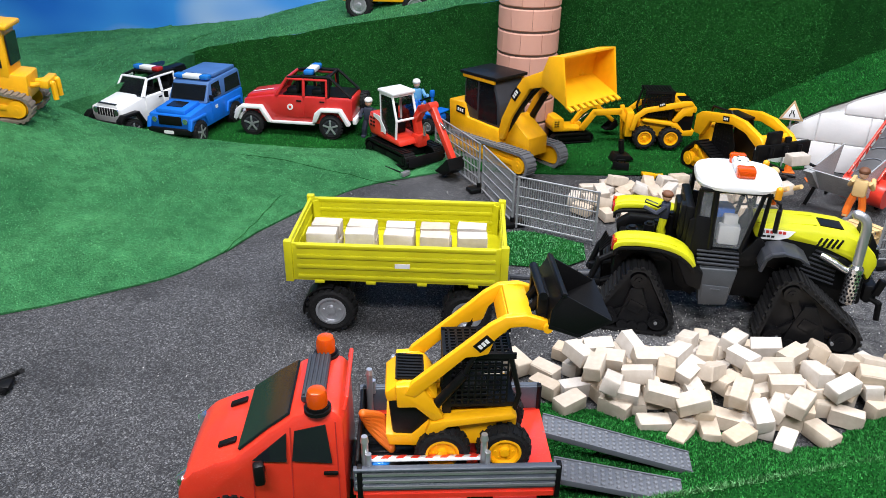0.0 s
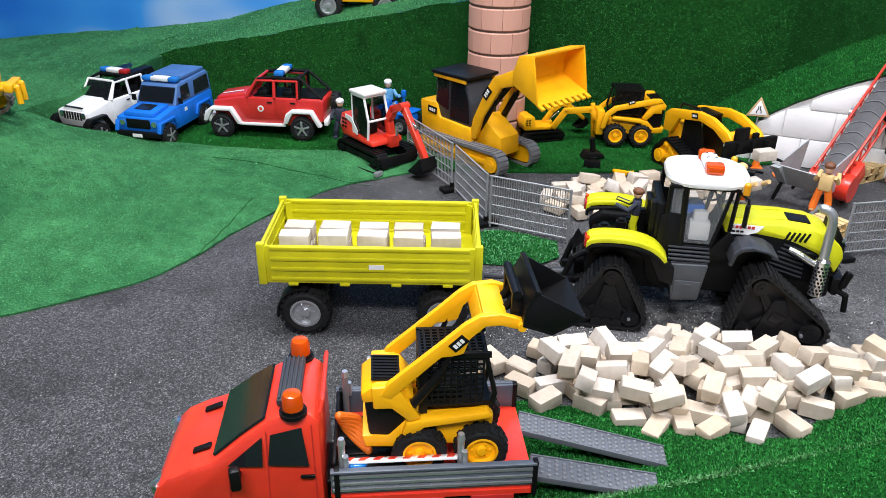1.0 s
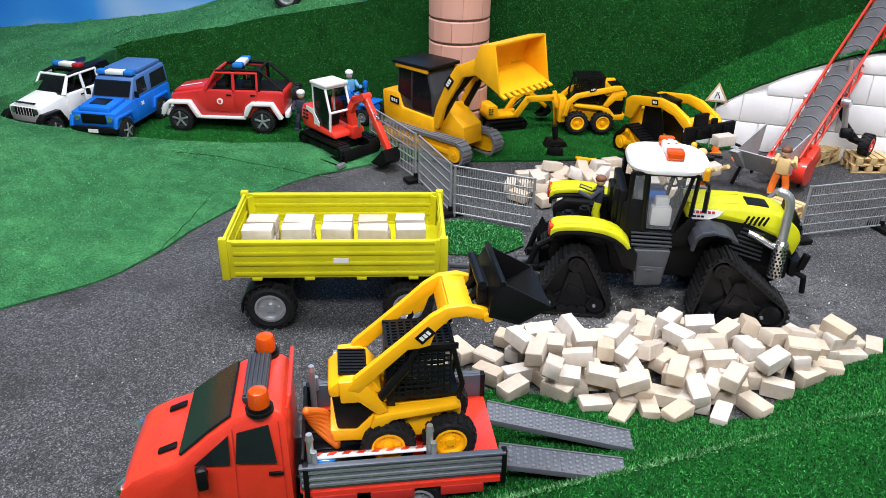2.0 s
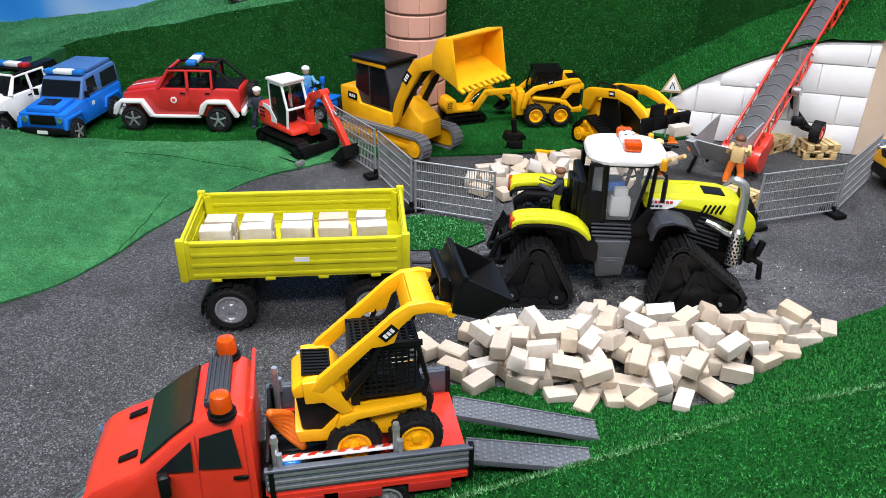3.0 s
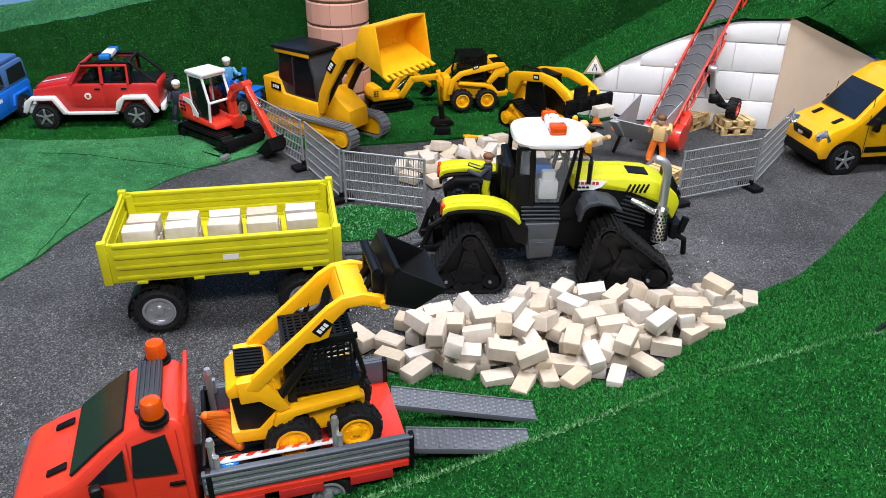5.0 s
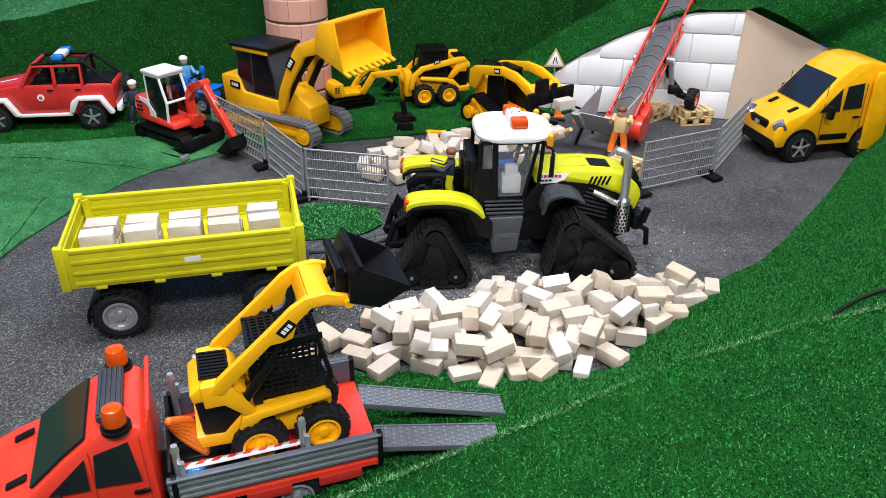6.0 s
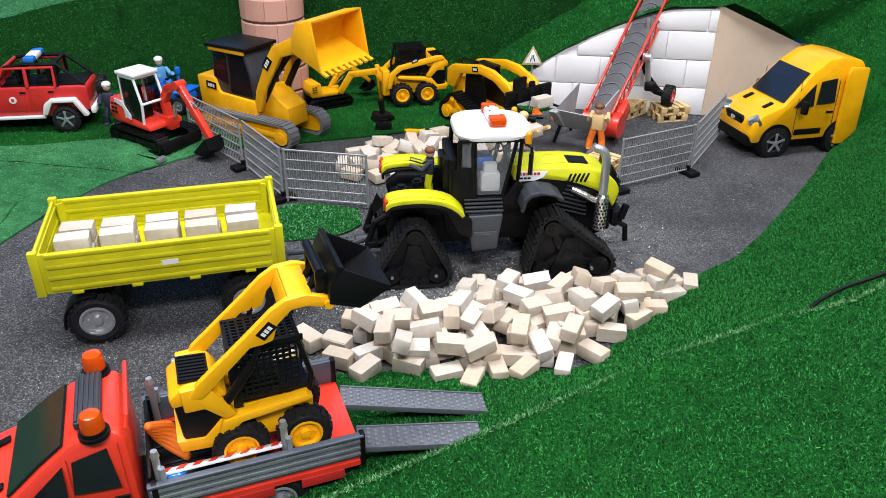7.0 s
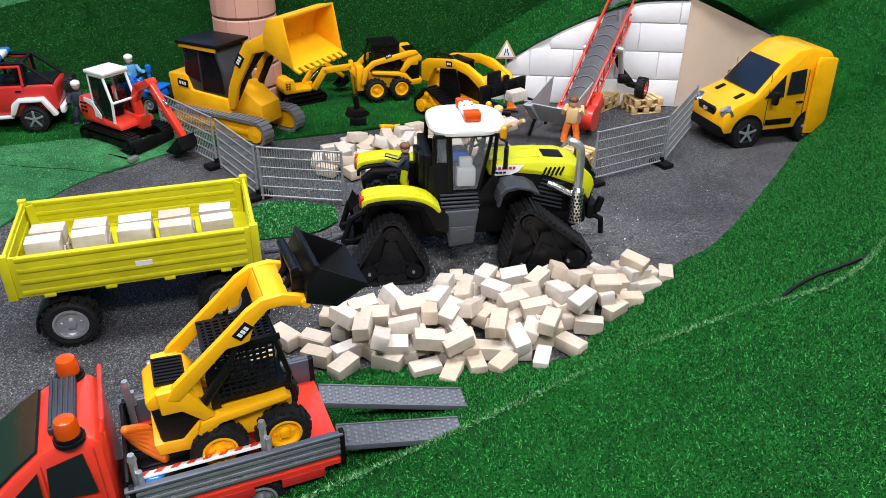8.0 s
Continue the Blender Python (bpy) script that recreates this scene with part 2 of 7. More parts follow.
def revolve(bm, prof, c, seg=28, caps=True):
    """Turns an outline of (radius, y) round the y axis through c."""
    rings = []
    for k in range(seg):
        a = 2 * math.pi * k / seg
        rings.append([bm.verts.new((c[0] + r * math.cos(a), c[1] + y, c[2] + r * math.sin(a))) for r, y in prof])
    fs = []
    for k in range(seg):
        p, q = rings[k], rings[(k + 1) % seg]
        for i in range(len(prof) - 1):
            fs.append(bm.faces.new((p[i], p[i + 1], q[i + 1], q[i])))
    if caps:
        fs.append(bm.faces.new([r[0] for r in rings]))
        fs.append(bm.faces.new([r[-1] for r in rings][::-1]))
    bmesh.ops.recalc_face_normals(bm, faces=fs)


def mesh_of(name, bm, material):
    me = bpy.data.meshes.new(name)
    bm.to_mesh(me)
    bm.free()
    me.materials.append(material)
    me.polygons.foreach_set("use_smooth", [True] * len(me.polygons))
    me.set_sharp_from_angle(angle=radians(32))
    return me


def part(name, bm, material, parent=None, label=""):
    """Links a bmesh as one mesh object under a thing or a part."""
    ob = new(name, mesh_of(name, bm, material))
    ob.parent = parent
    return tagged(ob, label)


def thing(name, m, label, category, group=""):
    ob = new(name)
    ob.empty_display_size = 0.02
    ob.matrix_basis = m
    return tagged(ob, label, category, group)


def bits(name, material, parent, make, label=""):
    bm = bmesh.new()
    make(bm)
    return part(name, bm, material, parent, label)


def setting(name, bm, material, label, category):
    return tagged(part(name, bm, material), label, category, kind="structure")


# ---- ground, turf and walls ----
def curve(pts, k):
    """k points along a smooth line through pts."""
    pts = [Vector(p) for p in pts]
    out = []
    for i in range(k):
        f = i / (k - 1) * (len(pts) - 1)
        j = min(int(f), len(pts) - 2)
        f -= j
        a, b, c, d = pts[max(j - 1, 0)], pts[j], pts[j + 1], pts[min(j + 2, len(pts) - 1)]
        out.append(0.5 * (2 * b + (c - a) * f + (2 * a - 5 * b + 4 * c - d) * f * f + (3 * b - a - 3 * c + d) * f**3))
    return out


def sheet(name, lines, material, label, category="turf", k=60, rows=14, rough=0.004, thick=0.0):
    """A sheet of turf through two or more long lines. Returns it with its grid of points."""
    lines = [curve(p, k) for p in lines]
    grid = []
    for a, b in zip(lines, lines[1:]):
        for r in range(rows):
            f = r / rows
            grid.append([p.lerp(q, f) for p, q in zip(a, b)])
    grid.append(list(lines[-1]))
    for row in grid:
        for p in row:
            p.z += rough * noise.noise(p * 9.0) + rough * 0.5 * noise.noise(p * 31.0)
    bm = bmesh.new()
    vs = [[bm.verts.new(p) for p in row] for row in grid]
    fs = [bm.faces.new((vs[i][j], vs[i][j + 1], vs[i + 1][j + 1], vs[i + 1][j])) for i in range(len(vs) - 1) for j in range(k - 1)]
    if thick:
        rim = [vs[0][j] for j in range(k)]
        low = [bm.verts.new(v.co - Vector((0, 0, thick))) for v in rim]
        for j in range(k - 1):
            bm.faces.new((rim[j], low[j], low[j + 1], rim[j + 1]))
    bmesh.ops.recalc_face_normals(bm, faces=bm.faces[:])
    if sum(f.normal.z for f in fs) < 0:
        bmesh.ops.reverse_faces(bm, faces=bm.faces[:])
    return setting(name, bm, material, label, category), grid


def blades(name, grid, count, tall, material, label, lean=0.75, width=0.0008, keep=None):
    """Short turf blades strewn over a sheet, as one piece of stuff."""
    rng = np.random.default_rng(len(name) * 7 + count)
    g = np.array([[tuple(p) for p in row] for row in grid])
    ni, nj = g.shape[0] - 1, g.shape[1] - 1
    a, b, c = g[:-1, :-1], g[1:, :-1], g[:-1, 1:]
    area = np.linalg.norm(np.cross(b - a, c - a), axis=-1).ravel()
    cell = rng.choice(ni * nj, count, p=area / area.sum())
    i, j = cell // nj, cell % nj
    u, v = rng.random((2, count, 1))
    p = (g[i, j] * (1 - u) + g[i + 1, j] * u) * (1 - v) + (g[i, j + 1] * (1 - u) + g[i + 1, j + 1] * u) * v
    nrm = np.cross(g[i + 1, j] - g[i, j], g[i, j + 1] - g[i, j])
    nrm /= np.linalg.norm(nrm, axis=1, keepdims=True) + 1e-9
    nrm *= np.where((nrm[:, 2:] < -0.05) | ((abs(nrm[:, 2:]) <= 0.05) & (nrm[:, 1:2] > 0)), -1, 1)
    if keep is not None:
        ok = keep(p)
        p, nrm = p[ok], nrm[ok]
    n = len(p)
    way = rng.normal(size=(n, 3)) * lean
    tip = nrm + way
    tip /= np.linalg.norm(tip, axis=1, keepdims=True)
    tip *= tall * rng.uniform(0.5, 1.2, (n, 1))
    side = np.cross(tip, rng.normal(size=(n, 3)))
    side *= width / (np.linalg.norm(side, axis=1, keepdims=True) + 1e-9)
    co = np.stack([p - side, p + side, p + tip], 1).reshape(-1, 3)
    me = bpy.data.meshes.new(name)
    me.vertices.add(3 * n)
    me.vertices.foreach_set("co", co.ravel())
    me.loops.add(3 * n)
    me.loops.foreach_set("vertex_index", np.arange(3 * n))
    me.polygons.add(n)
    me.polygons.foreach_set("loop_start", np.arange(0, 3 * n, 3))
    me.update(calc_edges=True)
    me.materials.append(material)
    return tagged(new(name, me), label, "turf", kind="stuff")


def wall(name, a, b, z0, za, zb, thick, material, label, category="wall"):
    """An upright board from a to b, its top running from za to zb."""
    a, b = Vector((*a, 0)), Vector((*b, 0))
    n = Vector((-(b - a).y, (b - a).x, 0)).normalized() * thick
    bm = bmesh.new()
    q = [bm.verts.new((p + o) + Vector((0, 0, z))) for o in (Vector(), n) for p, z in ((a, z0), (b, z0), (b, zb), (a, za))]
    for f in ((0, 1, 2, 3), (7, 6, 5, 4), (4, 5, 1, 0), (5, 6, 2, 1), (6, 7, 3, 2), (7, 4, 0, 3)):
        bm.faces.new([q[k] for k in f])
    bmesh.ops.recalc_face_normals(bm, faces=bm.faces[:])
    return setting(name, bm, material, label, category)


# hall
bm = bmesh.new()
box(bm, (0, 1, -0.8), (8, 8, 0.1))
setting("floor", bm, HALLP, "plain grey hall floor under the display", "floor")
for nm, a, b in (("wall_north", (-4, 4.9), (4, 4.9)), ("wall_south", (4, -3), (-4, -3)), ("wall_east", (4, 4.9), (4, -3)), ("wall_west", (-4, -3), (-4, 4.9))):
    wall(nm, a, b, -0.75, 3.0, 3.0, 0.1, HALLP, "plain painted hall wall")

bm = bmesh.new()
box(bm, (0, 0.95, 3.05), (8.2, 8.1, 0.1))
setting("ceiling", bm, HALLP, "plain painted hall ceiling", "ceiling")

# road
bm = bmesh.new()
bmesh.ops.create_grid(bm, x_segments=80, y_segments=60, size=1.0, matrix=pose(0.05, 1.35, 0) @ Matrix.Diagonal((2.2, 1.25, 1, 1)))
for v in bm.verts:
    v.co.z += 0.0015 * noise.noise(v.co * 6)
setting("road", bm, ASPH, "grey gritty asphalt sheet of the building site", "road")
bm = bmesh.new()
box(bm, (0.05, 1.35, -0.3795), (4.6, 2.7, 0.741), bev=0.004)
setting("ground", bm, HALLP, "plain painted plinth under the display", "plinth")

LIFT = 0.004
edge = [(-1.9, 0.62, LIFT), (-1.1, 0.88, LIFT), (-0.76, 1.108, LIFT), (-0.66, 1.26, LIFT), (-0.62, 1.39, LIFT), (-0.505, 1.628, LIFT), (-0.395, 1.73, LIFT), (-0.29, 1.81, LIFT)]
crest = [(-1.9, 1.35, 0.24), (-1.5, 1.6, 0.19), (-1.331, 1.751, 0.12), (-1.245, 1.781, 0.08), (-1.102, 1.809, 0.05), (-0.949, 1.822, 0.034), (-0.72, 1.84, 0.022), (-0.29, 1.93, 0.018)]
mid = [tuple((Vector(a) * 0.5 + Vector(b) * 0.5) + Vector((0, 0, 0.012))) for a, b in zip(edge, crest)]
_, g_lawn = sheet("lawn_slope", [edge, mid, crest], TURFB, "bluish green artificial turf rising beside the road", thick=0.004)
_, g_back = sheet("lawn_back", [[(-1.75, 1.5, 0.0), (-1.2, 1.7, 0.008), (-0.5, 1.8, 0.012), (-0.25, 1.815, 0.008), (0.16, 1.875, 0.006), (0.3, 1.92, 0.006), (0.62, 2.02, 0.006)],
                                [(-1.75, 2.3, 0.03), (-1.2, 2.3, 0.03), (-0.5, 2.3, 0.025), (-0.2, 2.3, 0.02), (0.16, 2.3, 0.012), (0.35, 2.3, 0.012), (0.7, 2.3, 0.012)]], TURF, "flat green artificial turf below the turf wall", thick=0.005)
# terraced turf wall with its upper lawn
lip = [(-1.5, 2.3, 0.09), (-1.287, 2.28, 0.136), (-1.049, 2.28, 0.193), (-0.715, 2.28, 0.256), (-0.236, 2.28, 0.356), (0.02, 2.27, 0.41)]
foot = [(-1.5, 2.27, 0.0), (-1.287, 2.255, 0.0), (-1.049, 2.25, 0.0), (-0.715, 2.25, 0.0), (-0.236, 2.25, 0.0), (0.02, 2.25, 0.0)]
_, g_face = sheet("turf_wall_west", [foot, lip], HEDGE, "dark green turf face of the upper terrace", rough=0.008)
far = [(-2.3, 2.75, 0.05), (-1.7, 2.75, 0.115), (-1.25, 2.75, 0.17), (-0.85, 2.75, 0.27), (-0.45, 2.75, 0.37), (0.05, 2.75, 0.48)]
_, g_top = sheet("terrace_lawn", [lip, far], TURFB, "green turf on the upper terrace", rough=0.006)
_, g_hill = sheet("lawn_hill_west", [[(-2.6, 1.3, 0.3), (-1.9, 1.35, 0.235), (-1.5, 1.62, 0.17), (-1.39, 1.78, 0.11), (-1.36, 1.86, 0.1), (-1.19, 2.08, 0.16), (-1.2, 2.29, 0.15)],
                                     [(-3.2, 2.2, 0.2), (-2.6, 2.3, 0.15), (-2.2, 2.4, 0.12), (-2.0, 2.5, 0.11), (-1.8, 2.6, 0.11), (-1.6, 2.65, 0.13), (-1.5, 2.7, 0.15)]], TURFB, "green turf mound above the parked jeeps", rough=0.006, thick=0.17)
_, g_h1 = sheet("turf_wall_middle", [[(0.0, 2.262, 0.0), (0.66, 2.262, 0.0)], [(0.0, 2.275, 0.62), (0.68, 2.275, 0.62)]], HEDGE, "dark green turf wall behind the machines", rough=0.01)
_, g_h2 = sheet("turf_wall_east", [[(0.68, 2.33, 0.0), (1.9, 2.75, 0.0)], [(0.69, 2.34, 0.62), (1.9, 2.8, 0.75)]], HEDGE, "dark green turf wall set back behind the mound", rough=0.01)
_, g_mound = sheet("turf_mound_east", [[(0.49, 2.066, 0.062), (0.558, 2.047, 0.108), (0.587, 2.04, 0.132), (0.636, 2.028, 0.166), (0.728, 2.005, 0.219), (0.798, 1.988, 0.251), (0.9, 1.962, 0.289), (0.956, 1.948, 0.296), (1.036, 1.93, 0.302), (1.08, 1.935, 0.305)],
                                       [(0.5, 2.262, 0.09), (0.58, 2.265, 0.14), (0.66, 2.275, 0.18), (0.78, 2.29, 0.24), (0.9, 2.3, 0.29), (1.0, 2.33, 0.32), (1.15, 2.4, 0.36), (1.3, 2.45, 0.4), (1.4, 2.5, 0.42), (1.8, 2.5, 0.5)]], TURF, "green turf mound above the white block wall", rough=0.006)

# hill beside the camera
A = [(-0.6, 0.5, -0.01), (-0.1, 0.86, LIFT), (0.06, 0.905, LIFT), (0.199, 0.895, LIFT), (0.353, 0.878, LIFT), (0.45, 0.945, LIFT), (0.64, 1.1, LIFT), (0.777, 1.184, LIFT), (1.016, 1.407, LIFT), (1.19, 1.585, LIFT), (1.262, 1.662, LIFT)]
M = [(-0.6, 0.42, 0.0), (-0.12, 0.585, 0.03), (0.0, 0.62, 0.05), (0.183, 0.686, 0.06), (0.32, 0.73, 0.075), (0.452, 0.769, 0.09), (0.588, 0.803, 0.1), (0.81, 0.862, 0.12), (1.15, 1.15, 0.16), (1.37, 1.45, 0.19), (1.36, 1.6, 0.16)]
B = [(-0.6, 0.3, 0.03), (-0.2, 0.3, 0.06), (0.05, 0.3, 0.08), (0.3, 0.32, 0.1), (0.5, 0.35, 0.13), (0.7, 0.38, 0.16), (0.95, 0.45, 0.19), (1.3, 0.6, 0.24), (1.7, 1.0, 0.32), (1.8, 1.5, 0.4), (1.75, 1.85, 0.46)]
_, g_hr = sheet("lawn_bank_east", [A, M], TURF, "green artificial turf bank beside the road", k=90, rows=20, thick=0.004)
M2 = [(x, y - 0.004, z + 0.024) for x, y, z in M]
_, g_hr2 = sheet("lawn_hill_east", [M2, B], TURF, "green artificial turf laid over the bank with a raised cut edge", k=90, rows=20, thick=0.03)
_, g_arch = sheet("lawn_hill_far", [[(1.262, 1.662, 0.0), (1.29, 1.672, 0.05), (1.335, 1.73, 0.13), (1.36, 1.82, 0.17), (1.345, 1.995, 0.174), (1.23, 1.965, 0.232), (1.147, 1.945, 0.274), (1.065, 1.928, 0.306)],
                                    [(1.75, 1.55, 0.35), (1.78, 1.65, 0.38), (1.8, 1.75, 0.42), (1.83, 1.88, 0.44), (1.85, 2.0, 0.46), (1.8, 2.1, 0.46), (1.7, 2.2, 0.46), (1.4, 2.4, 0.42)]], TURF, "green turf hill over the tunnel mouth", rough=0.006)
# tongue of turf on the road
_, g_tong = sheet("lawn_tongue", [[(-0.335, 1.26, 0.004), (-0.15, 1.318, 0.004), (0.0, 1.335, 0.004), (0.06, 1.38, 0.004)], [(-0.335, 1.264, 0.004), (-0.19, 1.39, 0.004), (-0.08, 1.485, 0.004), (0.055, 1.45, 0.004)]], TURF, "pointed tongue of green turf lying on the road", rough=0.001, rows=10)

FRAY = blade_mat("pale_cut_turf_blade", (0.06, 0.22, 0.06), (0.14, 0.34, 0.14))
rim = [curve(M2, 90), [p + Vector((0.002, -0.006, 0.001)) for p in curve(M2, 90)]]
blades("turf_blades", rim, 12000, 0.0065, FRAY, "pale frayed blades along the cut turf edge")
blades("turf_blades", g_hr, 190000, 0.0046, BLADE, "short green turf blades on the bank")
blades("turf_blades", g_hr2, 280000, 0.0046, BLADE, "short green turf blades on the hill beside the road", keep=lambda p: (p[:, 1] > 0.42))
blades("turf_blades", g_lawn, 60000, 0.0032, BLADEB, "short bluish green turf blades on the slope")
blades("turf_blades", g_back, 40000, 0.007, BLADE, "short green turf blades below the turf wall")
blades("turf_blades", g_face, 30000, 0.008, BLADED, "dark turf blades on the terrace face")
blades("turf_blades", g_h1, 40000, 0.009, BLADED, "dark turf blades on the turf wall")
blades("turf_blades", g_h2, 20000, 0.009, BLADED, "dark turf blades on the turf wall set back")
blades("turf_blades", g_mound, 25000, 0.008, BLADE, "green turf blades on the mound")
blades("turf_blades", g_arch, 30000, 0.009, BLADE, "green turf blades over the tunnel mouth")
blades("turf_blades", g_tong, 5000, 0.006, BLADEB, "green turf blades on the tongue")
blades("turf_blades", g_top, 25000, 0.006, BLADEB, "green turf blades on the upper terrace")
blades("turf_blades", g_hill, 25000, 0.006, BLADEB, "green turf blades on the mound above the jeeps")

# painted sky board
wall("backdrop", (-4.0, 2.95), (2.6, 2.95), -0.75, 2.4, 2.4, 0.03, SKY, "blue painted sky board with pale clouds", "backdrop")

# white block wall and cream tunnel wall
WTOP = [(0.0, 0.06), (0.06, 0.1), (0.09, 0.124), (0.14, 0.158), (0.235, 0.211), (0.307, 0.243), (0.413, 0.281), (0.47, 0.288), (0.5523, 0.29)]


def white_top(s):
    for (a, za), (b, zb) in zip(WTOP, WTOP[1:]):
        if s <= b:
            return za + (zb - za) * max(s - a, 0) / (b - a)
    return WTOP[-1][1]


bm = bmesh.new()
prism(bm, [(0, 0)] + WTOP + [(0.5523, 0)], 0.0, 0.06, 0.003)
bm.transform(pose(0.5, 2.07, 0, 0, 0, -13.93))
setting("wall_white", bm, WALLW, "white painted block wall behind the conveyor", "wall")
wall("wall_cream", (1.036, 1.937), (1.45, 2.043), 0.0, 0.3, 0.125, 0.06, CREAM, "cream painted wall of the tunnel cutting")

# flagstone patch with a rounded end
bm = bmesh.new()
pts = [(0.18, 1.395), (0.3, 1.385), (0.437, 1.393), (0.52, 1.41), (0.562, 1.45), (0.555, 1.5), (0.515, 1.545), (0.46, 1.57), (0.2, 1.56)]
f = bm.faces.new([bm.verts.new((x, y, 0.004)) for x, y in pts])
r = bmesh.ops.extrude_face_region(bm, geom=[f])
for v in r["geom"]:
    if isinstance(v, bmesh.types.BMVert):
        v.co.z = 0.0
setting("pavement", bm, FLAG, "pinkish printed flagstone patch with a rounded end", "paving")


# ---- makers shared by the toys ----
def wheel(parent, x, y, z, r, w, rim, out, lugs=18, tyre=None, split=False):
    """A tyre with tread blocks, and its rim as a sub-part. out: the side (+1 or -1 in y) on which the rim shows."""
    bm = bmesh.new()
    h = w / 2
    revolve(bm, [(r * 0.58, -h * 0.9), (r * 0.8, -h), (r * 0.93, -h * 0.85), (r * 0.96, 0), (r * 0.93, h * 0.85), (r * 0.8, h), (r * 0.58, h * 0.9)], (x, y, z), 32, False)
    blocks = []
    for k in range(lugs):
        a = 2 * math.pi * k / lugs
        for s in (-1, 1):
            b = a + (0.5 if s > 0 else 0) * 2 * math.pi / lugs
            blocks.append(((x + r * 0.955 * math.cos(b), y + s * h * 0.5, z + r * 0.955 * math.sin(b)), (r * 0.1, h * 0.85, r * 0.19), (0, -math.degrees(b), s * 12)))
            if not split:
                box(bm, *blocks[-1])
    ob = part("wheel", bm, tyre or RUB, parent, "black ribbed rubber tyre")
    if split:
        for c, s, rot in blocks:
            bar("tread_block", ob, tyre or RUB, c, s, rot)
    bm = bmesh.new()
    e = out * h
    revolve(bm, [(r * 0.6, -h * 0.8), (r * 0.62, e * 0.95), (r * 0.54, e * 0.98), (r * 0.48, e * 0.55), (r * 0.2, e * 0.6), (r * 0.17, e * 0.95), (0.0005, e * 0.98)] if out > 0 else
            [(0.0005, e * 0.98), (r * 0.17, e * 0.95), (r * 0.2, e * 0.6), (r * 0.48, e * 0.55), (r * 0.54, e * 0.98), (r * 0.62, e * 0.95), (r * 0.6, h * 0.8)], (x, y, z), 24)
    for k in range(6):
        a = 2 * math.pi * k / 6
        cyl(bm, (x + r * 0.33 * math.cos(a), y + e * 0.5, z + r * 0.33 * math.sin(a)), (x + r * 0.33 * math.cos(a), y + e * 0.72, z + r * 0.33 * math.sin(a)), r * 0.05, seg=8)
    part("rim", bm, rim, ob, "round moulded rim")
    return ob


UNIT = {}


def bar(name, parent, material, c, s, rot=(0, 0, 0)):
    """A plain bar as a piece of its own; alike bars share one mesh."""
    if material.name not in UNIT:
        bm = bmesh.new()
        box(bm, (0, 0, 0), (1, 1, 1))
        UNIT[material.name] = mesh_of("bar", bm, material)
    ob = new(name, UNIT[material.name])
    ob.parent = parent
    ob.matrix_basis = pose(*c, *rot) @ Matrix.Diagonal((*s, 1))
    return ob


def spokes(parent, x, y, z, r, out, material):
    bm = bmesh.new()
    for k in range(5):
        a = 2 * math.pi * k / 5 + 0.3
        box(bm, (x + r * 0.33 * math.cos(a), y + out * 0.0012, z + r * 0.33 * math.sin(a)), (r * 0.5, 0.002, r * 0.14), (0, -math.degrees(a), 0), 0.0006)
    cyl(bm, (x, y - 0.001, z), (x, y + out * 0.003, z), r * 0.14, seg=12)
    return part("rim", bm, material, parent, "silver five-spoke rim")


def road_wheel(parent, x, y, z, r, w, out):
    ob = wheel(parent, x, y, z, r, w, DGREY, out, 22)
    spokes(ob, x, y + out * w * 0.46, z, r * 1.15, out, SILVER)


def hull(circles, k=10):
    """The belt line, as x and z, round some circles (x, z, r), counter-clockwise."""
    pts = [(x + r * math.cos(2 * math.pi * i / 36), z + r * math.sin(2 * math.pi * i / 36)) for x, z, r in circles for i in range(36)]
    pts = sorted(set((round(a, 6), round(b, 6)) for a, b in pts))
    def half(ps):
        o = []
        for p in ps:
            while len(o) > 1 and (o[-1][0] - o[-2][0]) * (p[1] - o[-2][1]) - (o[-1][1] - o[-2][1]) * (p[0] - o[-2][0]) <= 0:
                o.pop()
            o.append(p)
        return o[:-1]
    return half(pts) + half(pts[::-1])


